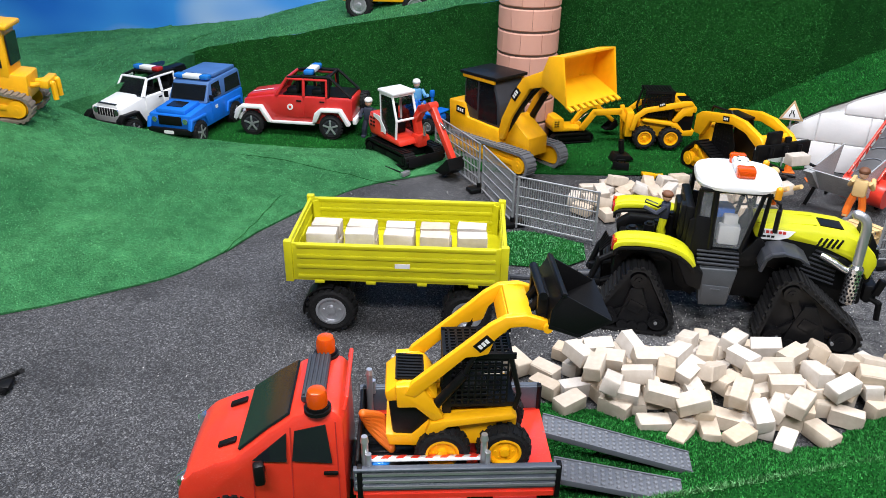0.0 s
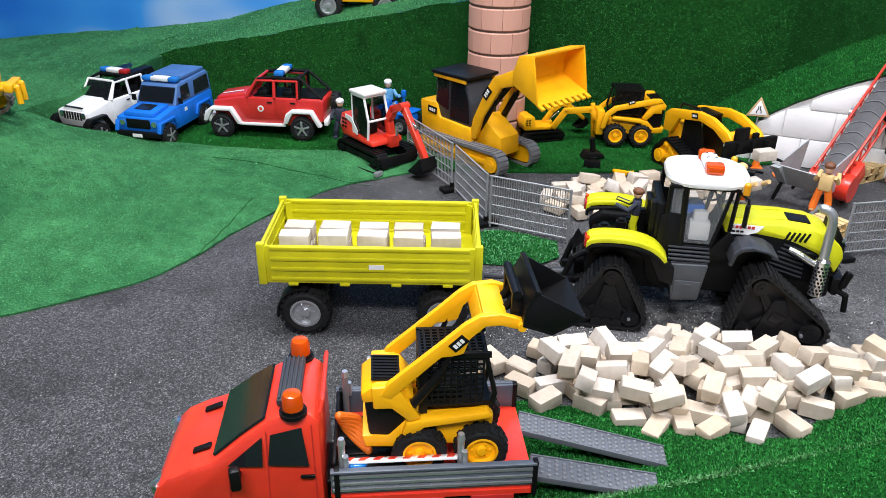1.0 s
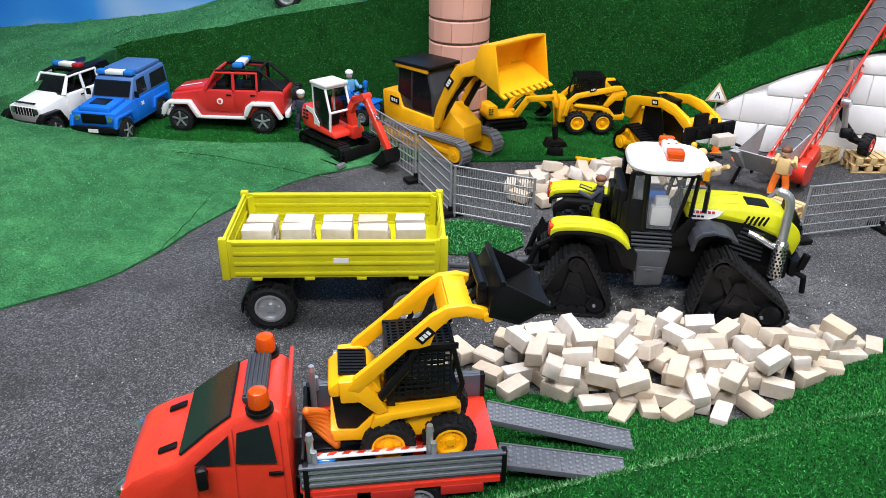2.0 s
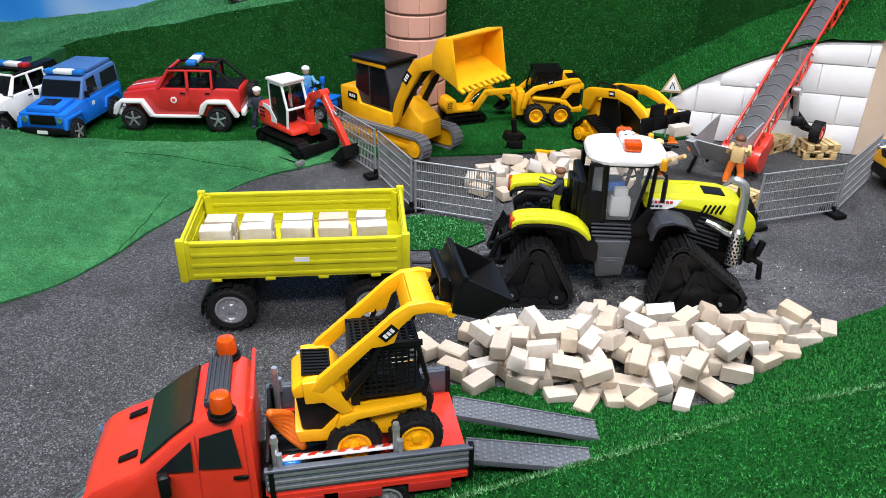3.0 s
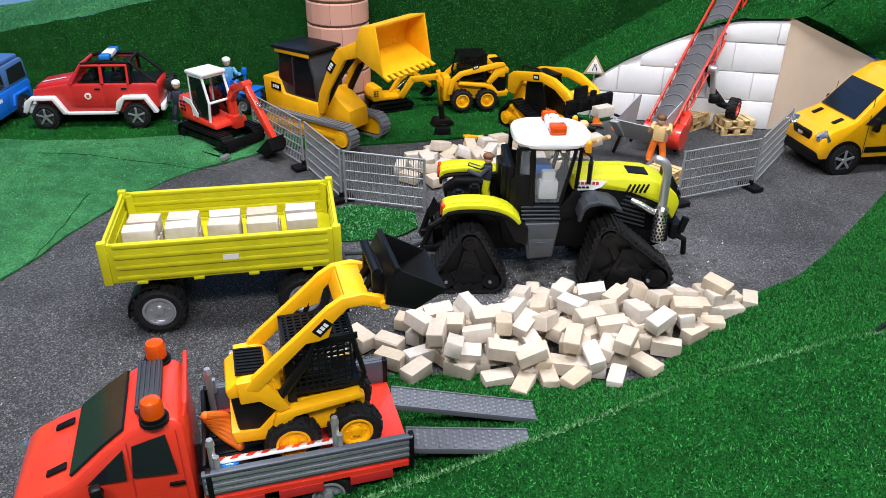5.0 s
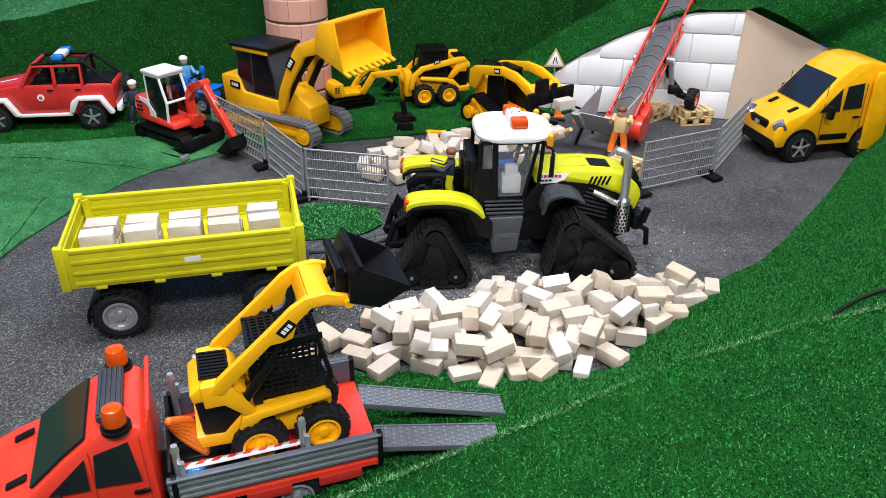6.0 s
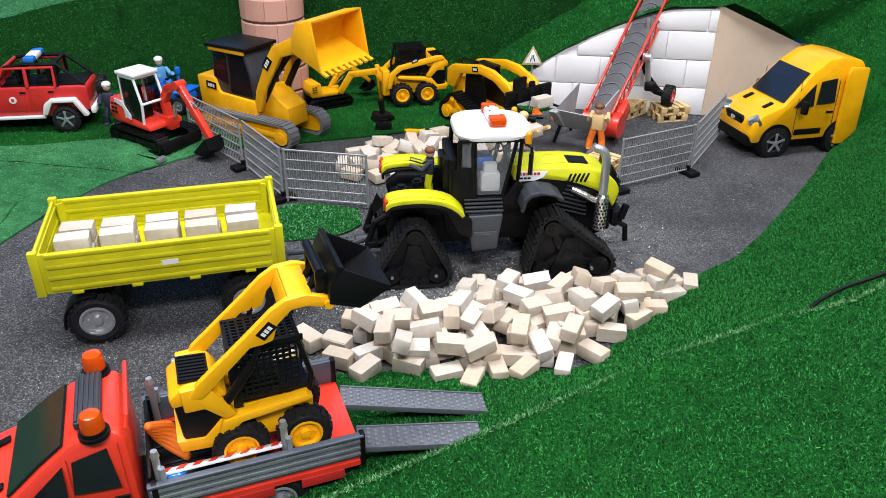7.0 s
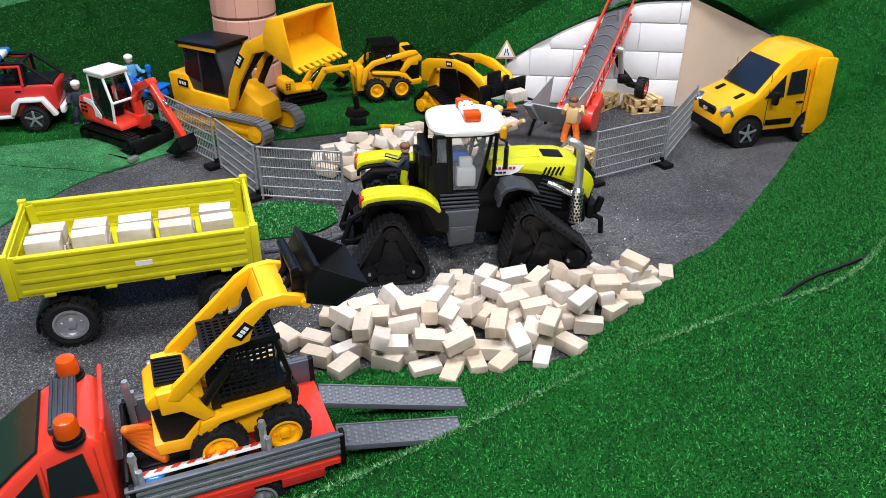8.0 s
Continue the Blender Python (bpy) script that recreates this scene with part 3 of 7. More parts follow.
def belt(parent, circles, y, w, thick, pitch, material, lug=0.003, frame_mat=None, hub_mat=None, out=-1):
    """A track round some wheels: band, pads, side frame and rollers."""
    line = hull(circles)
    n = len(line)
    bm = bmesh.new()
    rows = []
    for i in range(n):
        a, b = Vector((*line[i - 1], 0)), Vector((*line[(i + 1) % n], 0))
        d = (b - a).normalized()
        q = Vector((d.y, -d.x, 0))
        p = Vector((*line[i], 0))
        o = p + q * 0.0
        inn = p - q * thick
        rows.append([bm.verts.new((v.x, y + s * w / 2, v.y)) for v, s in ((o, -1), (o, 1), (inn, 1), (inn, -1))])
    for i in range(n):
        a, b = rows[i], rows[(i + 1) % n]
        for k in range(4):
            bm.faces.new((a[k], a[(k + 1) % 4], b[(k + 1) % 4], b[k]))
    seg = [math.dist(line[i], line[(i + 1) % n]) for i in range(n)]
    total = sum(seg)
    count = int(total / pitch)
    pads = []
    for c in range(count):
        d, i = c * total / count, 0
        while d > seg[i]:
            d -= seg[i]
            i += 1
        f = d / seg[i]
        (x0, z0), (x1, z1) = line[i], line[(i + 1) % n]
        ang = math.degrees(math.atan2(z1 - z0, x1 - x0))
        pads.append(((x0 + (x1 - x0) * f, y, z0 + (z1 - z0) * f), (pitch * 0.55, w * 1.0, lug * 2), (0, -ang, 0)))
    bmesh.ops.recalc_face_normals(bm, faces=bm.faces[:])
    ob = part("track", bm, material, parent, "ribbed rubber crawler track")
    for c, s, rot in pads:
        bar("pad", ob, material, c, s, rot)
    if frame_mat:
        bm = bmesh.new()
        inner = hull([(x, z, max(r - thick * 1.6, 0.004)) for x, z, r in circles])
        inner = inner[:: max(1, len(inner) // 24)]
        prism(bm, inner, y - w * 0.22, y + w * 0.22, 0)
        cx, cz = sum(c[0] for c in circles) / len(circles), sum(c[1] for c in circles) / len(circles)
        for x, z, r in circles:
            box(bm, ((x + cx) / 2, y + out * w * 0.3, (z + cz) / 2), (math.dist((x, z), (cx, cz)), w * 0.16, 0.014), (0, -math.degrees(math.atan2(z - cz, x - cx)), 0), 0.002)
        part("track_frame", bm, frame_mat, ob, "moulded track frame")
        for x, z, r in circles:
            bm = bmesh.new()
            e = y + out * w * 0.44
            rr = max(r - thick * 1.5, 0.005)
            cyl(bm, (x, y, z), (x, e + out * w * 0.05, z), rr * 0.9, seg=24)
            cyl(bm, (x, e, z), (x, e + out * w * 0.09, z), rr * 0.5, seg=16)
            cyl(bm, (x, e, z), (x, e + out * w * 0.13, z), rr * 0.14, seg=10)
            part("roller", bm, hub_mat or frame_mat, ob, "round track roller")
    return ob


def badge(parent, x, y, z, w, h, rot, out):
    """A dark maker's plate with plain pale bars in place of its lettering."""
    ob = bits("badge", BLK, parent, lambda bm: box(bm, (x, y, z), (w, 0.0012, h), rot, 0.0003), "small black plate with pale bars")
    m = pose(x, y, z, *rot)
    def bars(bm):
        for k in (-1, 0, 1):
            c = m @ Vector((k * w * 0.24, out * 0.0008, 0))
            box(bm, c, (w * 0.17, 0.0008, h * 0.45), rot)
    bits("badge_bars", WHT, ob, bars)


def beacon(parent, x, y, z, r=0.012):
    b = bits("beacon", BLK, parent, lambda bm: (cyl(bm, (x, y, z), (x, y, z + 0.004), r * 1.2, seg=20), cyl(bm, (x, y, z + 0.004), (x, y, z + 0.008), r * 1.02, seg=20)), "black beacon base")
    def lens(bm):
        revolve_z(bm, [(r * 0.92, 0.008), (r * 0.9, 0.02), (r * 0.75, 0.0245), (r * 0.3, 0.026)], (x, y, z))
    bits("lens", AMBER, b, lens, "orange beacon lens")


def revolve_z(bm, prof, c, seg=24):
    rings = [[bm.verts.new((c[0] + r * math.cos(2 * math.pi * k / seg), c[1] + r * math.sin(2 * math.pi * k / seg), c[2] + z)) for r, z in prof] for k in range(seg)]
    for k in range(seg):
        p, q = rings[k], rings[(k + 1) % seg]
        for i in range(len(prof) - 1):
            bm.faces.new((p[i], q[i], q[i + 1], p[i + 1]))
    bm.faces.new([r[-1] for r in rings])
    bm.faces.new([r[0] for r in rings][::-1])
    bmesh.ops.recalc_face_normals(bm, faces=bm.faces[:])


def grid_bars(bm, x0, x1, z0, z1, nx, nz, y, t):
    for k in range(nx + 1):
        box(bm, (x0 + (x1 - x0) * k / nx, y, (z0 + z1) / 2), (t, t, z1 - z0))
    for k in range(nz + 1):
        box(bm, ((x0 + x1) / 2, y, z0 + (z1 - z0) * k / nz), (x1 - x0, t, t))


# ---- loose bricks ----
BL, BW, BH = 0.05, 0.028, 0.0245
SMALL = Matrix.Diagonal((0.9, 0.9, 0.92, 1))


def brick_mesh(k):
    bm = bmesh.new()
    r = random.Random(k)
    box(bm, (0, 0, 0), (BL, BW, BH), (0, 0, 0), 0.0022)
    for v in bm.verts:
        v.co += Vector((r.uniform(-1, 1), r.uniform(-1, 1), r.uniform(-1, 1))) * 0.0007
    return mesh_of("brick", bm, BRICK)


BRICKS = [brick_mesh(k) for k in range(7)]


def brick(m, label, group):
    ob = new("brick", BRICKS[random.randrange(7)])
    ob.matrix_basis = m
    return tagged(ob, label, "brick", group)


def inside(x, y, poly):
    c = False
    for (ax, ay), (bx, by) in zip(poly, poly[1:] + poly[:1]):
        if (ay > y) != (by > y) and x < (bx - ax) * (y - ay) / (by - ay) + ax:
            c = not c
    return c


def heap(poly, count, seed, label, group, peak, ground=0.004):
    """Bricks tipped out over an outline: each comes to lie on those beneath it."""
    rng = random.Random(seed)
    xs, ys = [p[0] for p in poly], [p[1] for p in poly]
    done, tries = [], 0
    while len(done) < count and tries < 9000:
        tries += 1
        x, y = rng.uniform(min(xs), max(xs)), rng.uniform(min(ys), max(ys))
        if not inside(x, y, poly):
            continue
        near = [(bx, by, bz) for bx, by, bz in done if math.hypot(bx - x, by - y) < 0.031]
        level = max((bz for *_, bz in near), default=None)
        depth = min(math.hypot(x - (ax + (bx - ax) * f / 8), y - (ay + (by - ay) * f / 8)) for (ax, ay), (bx, by) in zip(poly, poly[1:] + poly[:1]) for f in range(9))
        if level is None:
            z = ground + BH * 0.455
            if any(math.hypot(bx - x, by - y) < 0.034 for bx, by, _ in done) and rng.random() < 0.6:
                continue
            tilt = (rng.uniform(-3, 3), rng.uniform(-3, 3))
            if rng.random() < 0.14:
                tilt, z = (90, 0), ground + BW * 0.45
        else:
            if len(done) < count * 0.5 or depth < 0.03:
                continue
            z = level + BH * 0.74
            if z > ground + BH * peak:
                continue
            tilt = (rng.uniform(-16, 16), rng.uniform(-20, 20))
        done.append((x, y, z))
        brick(pose(x, y, z, tilt[0], tilt[1], rng.choice((0, 20, -25, 70, 95, -60, 45)) + rng.uniform(-14, 14)) @ SMALL, label, group)
    return done


# ---- tipping trailer ----
def trailer(m):
    t = thing("tipping_trailer", m, "yellow-green two-axle toy tipping trailer loaded with white bricks", "trailer")
    L, W, z0, z1 = 0.346, 0.186, 0.1, 0.166
    bits("load_floor", TRAIL, t, lambda bm: box(bm, (0, 0, z0 + 0.003), (L, W, 0.006), bev=0.001))
    def side(y):
        def f(bm):
            box(bm, (0, y, (z0 + z1) / 2), (L, 0.005, z1 - z0), bev=0.001)
        return f
    for y in (-W / 2, W / 2):
        sb = bits("side_board", TRAIL, t, side(y), "ribbed yellow-green side board")
        for z in (0.008, 0.026, 0.044, 0.062):
            for s in (-1, 1):
                bits("rib", TRAIL, sb, lambda bm: box(bm, (0, y + s * 0.003, z0 + z), (L - 0.028, 0.004, 0.007), bev=0.0016))
        for k in range(4):
            bits("hinge", TRAIL, sb, lambda bm: box(bm, (-L * 0.36 + k * L * 0.24, y, z0 - 0.001), (0.016, 0.011, 0.005), bev=0.001))
    def end(x):
        def f(bm):
            box(bm, (x, 0, (z0 + z1) / 2), (0.005, W, z1 - z0), bev=0.001)
        return f
    for x in (-L / 2, L / 2):
        eb = bits("end_board", TRAIL, t, end(x))
        for z in (0.012, 0.034, 0.056):
            for s in (-1, 1):
                bits("rib", TRAIL, eb, lambda bm: box(bm, (x + s * 0.003, 0, z0 + z), (0.003, W - 0.02, 0.006), bev=0.0012))
    for sx in (-1, 1):
        for sy in (-1, 1):
            bits("corner_post", TRAIL, t, lambda bm: (box(bm, (sx * L / 2, sy * W / 2, (z0 + z1) / 2 + 0.001), (0.013, 0.011, z1 - z0 + 0.007), bev=0.0015), box(bm, (sx * (L / 2 - 0.012), sy * (W / 2 - 0.006), (z0 + z1) / 2), (0.016, 0.003, z1 - z0 - 0.008), (0, 0, -sx * sy * 40))))
    bits("maker_plate", WHT, t, lambda bm: box(bm, (0.01, -W / 2 - 0.005, z0 + 0.032), (0.024, 0.001, 0.008)), "worn pale sticker")
    def chassis(bm):
        for y in (-0.03, 0.03):
            box(bm, (0, y, z0 - 0.014), (L * 0.96, 0.012, 0.02), bev=0.002)
        for x in (-0.12, -0.05, 0.04, 0.12):
            box(bm, (x, 0, z0 - 0.012), (0.014, W * 0.75, 0.012), bev=0.002)
        for x in (-0.11, 0.116):
            box(bm, (x, 0, 0.045), (0.05, 0.06, 0.03), bev=0.004)
            cyl(bm, (x, -0.075, 0.037), (x, 0.075, 0.037), 0.007)
        cyl(bm, (0.118, 0, 0.055), (0.118, 0, z0 - 0.012), 0.03, seg=24)
    bits("chassis", DGREY, t, chassis)
    for x in (-0.11, 0.116):
        for s in (-1, 1):
            wheel(t, x, s * 0.078, 0.041, 0.041, 0.034, SILVER, s, 20, split=True)
            def guard(bm):
                plate(bm, [(x + 0.047 * math.cos(radians(a)), 0.041 + 0.047 * math.sin(radians(a))) for a in range(190, 80, -12)], 0.003, s * 0.06, s * 0.095, 0.0008)
            if x < 0:
                bits("mudguard", BLK, t, guard)
    def bar(bm):
        tube(bm, [(0.13, -0.028, 0.05), (0.22, -0.012, 0.052), (0.325, 0.03, 0.06)], 0.005)
        tube(bm, [(0.13, 0.034, 0.05), (0.22, 0.025, 0.052), (0.325, 0.034, 0.06)], 0.005)
        box(bm, (0.165, 0.004, 0.052), (0.05, 0.06, 0.008), bev=0.002)
        cyl(bm, (0.31, 0.032, 0.06), (0.34, 0.033, 0.06), 0.008)
        tube(bm, [(0.2, -0.03, 0.066), (0.245, -0.012, 0.07)], 0.004)
    bits("drawbar", DGREY, t, bar, "dark grey drawbar")
    rng = random.Random(5)
    for k in range(5):
        for lay in range(2):
            for row in range(2):
                p = m @ pose(-0.13 + 0.063 * k + rng.uniform(-0.002, 0.002), -0.035 + row * 0.034 + rng.uniform(-0.003, 0.003) + 0.012, z0 + 0.007 + BH * (lay + 0.5), 0, 0, rng.uniform(-3, 3))
                brick(p, "white chalky brick stacked in the trailer", "bricks stacked in the trailer")
    return t


trailer(pose(-0.262, 1.14, 0, 0, 0, 7.6))


# ---- tractor on four triangular tracks ----
TRACK = plastic("tractor_track_rubber", (0.013, 0.013, 0.014), 0.55, dust=0.05, gloss=0.35)
TFRAME = plastic("track_frame_plastic", (0.006, 0.006, 0.007), 0.34, gloss=0.35, dust=0.02)


def tractor(m):
    t = thing("crawler_tractor", m, "lime green toy tractor on four black triangular tracks", "tractor")
    def frame_(bm):
        prism(bm, [(-0.125, 0.075), (-0.12, 0.115), (-0.02, 0.13), (0.1, 0.135), (0.12, 0.15), (0.24, 0.15), (0.275, 0.125), (0.28, 0.07), (0.24, 0.055), (0.1, 0.06), (-0.05, 0.055)], -0.04, 0.04, 0.005)
        for x in (-0.08, 0.165):
            cyl(bm, (x, -0.07, 0.085), (x, 0.07, 0.085), 0.02)
            box(bm, (x, 0, 0.085), (0.06, 0.1, 0.045), bev=0.01)
    bits("chassis", BLK, t, frame_, "black chassis")
    # engine side with its ribbed cooling panels
    for s in (-1, 1):
        eng = bits("engine_side", BLK, t, lambda bm: prism(bm, [(0.1, 0.13), (0.1, 0.178), (0.15, 0.176), (0.205, 0.17), (0.25, 0.145), (0.276, 0.115), (0.262, 0.09), (0.2, 0.1)], s * 0.034, s * 0.0425, 0.003), "black engine side")
        for k in range(7):
            bits("cooling_rib", DGREY, eng, lambda bm: box(bm, (0.2 + k * 0.0015, s * 0.044, 0.112 + k * 0.0075), (0.062 - k * 0.004, 0.003, 0.003), (0, 16, 0), 0.0008))
    g = bits("grille", BLK, t, lambda bm: prism(bm, [(0.262, 0.1), (0.287, 0.108), (0.289, 0.165), (0.27, 0.196)], -0.036, 0.036, 0.005), "black front grille")
    for k in range(7):
        bits("grille_bar", DGREY, g, lambda bm: box(bm, (0.29, 0, 0.116 + k * 0.0075), (0.003, 0.062, 0.0025)))
    for s in (-1, 1):
        bits("headlight", CHROME, t, lambda bm: box(bm, (0.281, s * 0.028, 0.17), (0.012, 0.014, 0.01), (0, 20, s * 20), 0.003), "clear headlight")
    def hood(bm):
        prism(bm, [(0.094, 0.172), (0.1, 0.192), (0.135, 0.195), (0.19, 0.195), (0.232, 0.191), (0.262, 0.18), (0.282, 0.162), (0.288, 0.146), (0.279, 0.112), (0.27, 0.128), (0.247, 0.148), (0.2, 0.167), (0.14, 0.175)], -0.046, 0.046, 0.007, (0.172, 5.0))
    h = bits("hood", LIME, t, hood, "lime green bonnet")
    bits("hood_vent", BLK, h, lambda bm: prism(bm, [(0.196, 0.194), (0.232, 0.1905), (0.232, 0.193), (0.196, 0.1965)], -0.02, 0.012, 0.0008), "black bonnet vent")
    bits("hood_crease", LIME, h, lambda bm: [prism(bm, [(0.1, 0.192), (0.19, 0.1955), (0.19, 0.197), (0.1, 0.1935)], s * 0.02 - 0.002, s * 0.02 + 0.002, 0.0006) for s in (-1, 1)])
    for s in (-1, 1):
        for k in range(5):
            bits("air_slot", BLK, h, lambda bm: box(bm, (0.193 + k * 0.0078, s * 0.0432, 0.176), (0.0034, 0.0055, 0.017), (s * 11, 26, 0), 0.0006), "black slanted air slot")
        sp = bits("name_panel", WHT, h, lambda bm: prism(bm, [(0.101, 0.174), (0.102, 0.191), (0.155, 0.19), (0.146, 0.18), (0.132, 0.175)], s * 0.0466, s * 0.0476, 0, (0.172, 5.0)), "white side panel with unreadable dark bars")
        for k in range(6):
            bits("badge_bar", DARKRED if k % 3 else GREY, sp, lambda bm: box(bm, (0.106 + k * 0.0064, s * 0.0444, 0.1865), (0.0046, 0.0016, 0.0045), (s * 11, 0, 0)))
        for k in range(3):
            bits("badge_bar", BLK, sp, lambda bm: box(bm, (0.108 + k * 0.0066, s * 0.0462, 0.1795), (0.005, 0.0016, 0.0032), (s * 11, 0, 0)))
    # cab
    def posts(bm):
        for s in (-1, 1):
            y = s * 0.056
            tube(bm, [(-0.004, y, 0.15), (-0.001, y * 0.97, 0.254)], 0.0042)
            tube(bm, [(0.026, y, 0.15), (0.022, y * 0.98, 0.255)], 0.005)
            tube(bm, [(0.074, y, 0.15), (0.084, y * 0.98, 0.2), (0.095, y * 0.95, 0.255)], 0.0036)
            tube(bm, [(0.102, y * 0.8, 0.178), (0.104, y * 0.9, 0.255)], 0.0036)
            prism(bm, [(-0.014, 0.128), (-0.012, 0.2), (0.0, 0.208), (0.02, 0.206), (0.026, 0.152), (0.078, 0.152), (0.1, 0.182), (0.11, 0.17), (0.1, 0.13), (0.06, 0.124)], y - s * 0.002, y + s * 0.003, 0.001)
            box(bm, (0.05, y, 0.254), (0.104, 0.006, 0.006), bev=0.001)
        box(bm, (0.045, 0, 0.138), (0.115, 0.112, 0.018), bev=0.003)
        box(bm, (-0.012, 0, 0.178), (0.014, 0.106, 0.086), bev=0.003)
        box(bm, (0.106, 0, 0.17), (0.01, 0.07, 0.03), bev=0.002)
    cab = bits("cab_frame", BLK, t, posts, "black cab frame")
    for s in (-1, 1):
        bits("window", CLEAR, cab, lambda bm: prism(bm, [(0.03, 0.156), (0.027, 0.251), (0.091, 0.251), (0.082, 0.2), (0.073, 0.156)], s * 0.055, s * 0.056), "clear cab door")
        bits("window", CLEAR, cab, lambda bm: prism(bm, [(0.0, 0.208), (0.001, 0.251), (0.017, 0.251), (0.018, 0.208)], s * 0.055, s * 0.056), "clear rear quarter window")
    bits("window", CLEAR, cab, lambda bm: prism(bm, [(0.103, 0.186), (0.104, 0.251), (0.106, 0.251), (0.105, 0.186)], -0.045, 0.045), "clear windscreen")
    # oval roof
    bm = bmesh.new()
    rings = []
    for z, k in ((0.252, 0.9), (0.2555, 0.985), (0.2605, 1.0), (0.2655, 0.97), (0.2695, 0.86), (0.2715, 0.6), (0.272, 0.25)):
        ring = []
        for j in range(44):
            a = 2 * math.pi * j / 44
            c, s = math.cos(a), math.sin(a)
            x = math.copysign(abs(c) ** 0.55, c) * (0.07 if c > 0 else 0.064)
            y = math.copysign(abs(s) ** 0.6, s) * 0.064 * (1 - 0.12 * max(c, 0) ** 2)
            ring.append(bm.verts.new((0.055 + x * k, y * k, z)))
        rings.append(ring)
    for a, b in zip(rings, rings[1:]):
        for j in range(44):
            bm.faces.new((a[j], a[(j + 1) % 44], b[(j + 1) % 44], b[j]))
    bm.faces.new(rings[-1])
    bm.faces.new(rings[0][::-1])
    rf = part("roof", bm, WHT, t, "white rounded cab roof")
    bits("roof_lining", BLK, rf, lambda bm: box(bm, (0.052, 0, 0.2515), (0.106, 0.108, 0.004), bev=0.001))
    lb = bits("warning_light", WHT, t, lambda bm: (box(bm, (0.062, 0.004, 0.279), (0.026, 0.046, 0.014), (0, 0, 0), 0.0045), box(bm, (0.062, 0.004, 0.287), (0.016, 0.03, 0.004), bev=0.0015)), "white light bar with orange-red lenses")
    bits("lens", AMBER, lb, lambda bm: (box(bm, (0.064, -0.03, 0.279), (0.029, 0.024, 0.0165), (0, 0, 0), 0.004), box(bm, (0.064, -0.042, 0.279), (0.024, 0.003, 0.011), (0, 0, 0), 0.001)), "orange red lens")
    bits("lens", AMBER, lb, lambda bm: box(bm, (0.06, 0.036, 0.279), (0.026, 0.018, 0.0165), (0, 0, 0), 0.004), "orange red lens")
    bits("lamp_dot", BLK, lb, lambda bm: [cyl(bm, (0.056 + 0.012 * j, -0.006 + 0.02 * k, 0.2875), (0.056 + 0.012 * j, -0.006 + 0.02 * k, 0.2895), 0.002, seg=10) for j in (0, 1) for k in (0, 1)])
    seat = bits("seat", GREY, t, lambda bm: (box(bm, (0.042, 0.006, 0.163), (0.042, 0.05, 0.026), bev=0.006), box(bm, (0.022, 0.006, 0.198), (0.014, 0.046, 0.062), (0, -6, 0), 0.006)), "grey driver seat")
    bits("cushion", BLUE, seat, lambda bm: box(bm, (0.045, 0.0, 0.2), (0.036, 0.036, 0.02), (0, 0, 10), 0.007), "blue cushion in the cab")
    bits("canister", WHT, t, lambda bm: (box(bm, (0.055, -0.034, 0.172), (0.034, 0.02, 0.034), bev=0.004), box(bm, (0.055, -0.03, 0.196), (0.024, 0.016, 0.018), bev=0.004)), "milky white tank in the cab")
    def steer(bm):
        tube(bm, [(0.098, 0, 0.17), (0.084, 0, 0.222)], 0.004)
        n = 16
        ring = [(0.08 + 0.01 * math.cos(6.283 * k / n), 0.02 * math.sin(6.283 * k / n), 0.224 + 0.009 * math.cos(6.283 * k / n)) for k in range(n + 1)]
        tube(bm, ring, 0.002, 6)
        tube(bm, [(0.08, -0.02, 0.224), (0.08, 0.02, 0.224)], 0.0016, 6)
    bits("steering_wheel", BLK, t, steer, "black steering wheel")
    # tool boxes with their lids, steps above
    for s in (-1, 1):
        tb = bits("tool_box", GREYD, t, lambda bm: prism(bm, [(0.006, 0.128), (0.072, 0.13), (0.068, 0.1), (0.064, 0.064), (0.02, 0.06), (0.014, 0.098)], s * 0.05, s * 0.084, 0.003), "dark grey tool box under the cab door")
        bits("lid", GREYD, tb, lambda bm: (box(bm, (0.042, s * 0.0848, 0.0835), (0.042, 0.003, 0.032), bev=0.0012), box(bm, (0.042, s * 0.0866, 0.093), (0.015, 0.002, 0.0035), bev=0.0005)), "dark grey lid with a grip")
        for k in range(4):
            bits("step", DGREY, t, lambda bm: box(bm, (0.04, s * (0.06 + k * 0.006), 0.149 - k * 0.0045), (0.066, 0.005, 0.003), bev=0.0008), "black ribbed step")
    for s in (-1, 1):
        top = [tuple(p)[:2] for p in curve([(-0.128, 0.152, 0), (-0.126, 0.164, 0), (-0.108, 0.17, 0), (-0.074, 0.172, 0), (-0.04, 0.168, 0), (-0.013, 0.157, 0), (0.004, 0.139, 0)], 16)]
        f = bits("rear_fender", LIME, t, lambda bm: (plate(bm, top, 0.0075, s * 0.056, s * 0.1, 0.002), plate(bm, [(x, z + 0.002) for x, z in top[2:12]], 0.003, s * 0.064, s * 0.09, 0.001)), "lime green rear wing with red tail lights")
        bits("tail_light", REDL, f, lambda bm: box(bm, (-0.1285, s * 0.078, 0.157), (0.005, 0.034, 0.013), (0, 8, 0), 0.0015), "red tail light")
        bits("lamp_glass", AMBER, f, lambda bm: box(bm, (-0.1265, s * 0.09, 0.1655), (0.006, 0.01, 0.006), (0, 8, 0), 0.001), "small orange lamp")
        low = [(x, z - 0.009) for x, z in top]
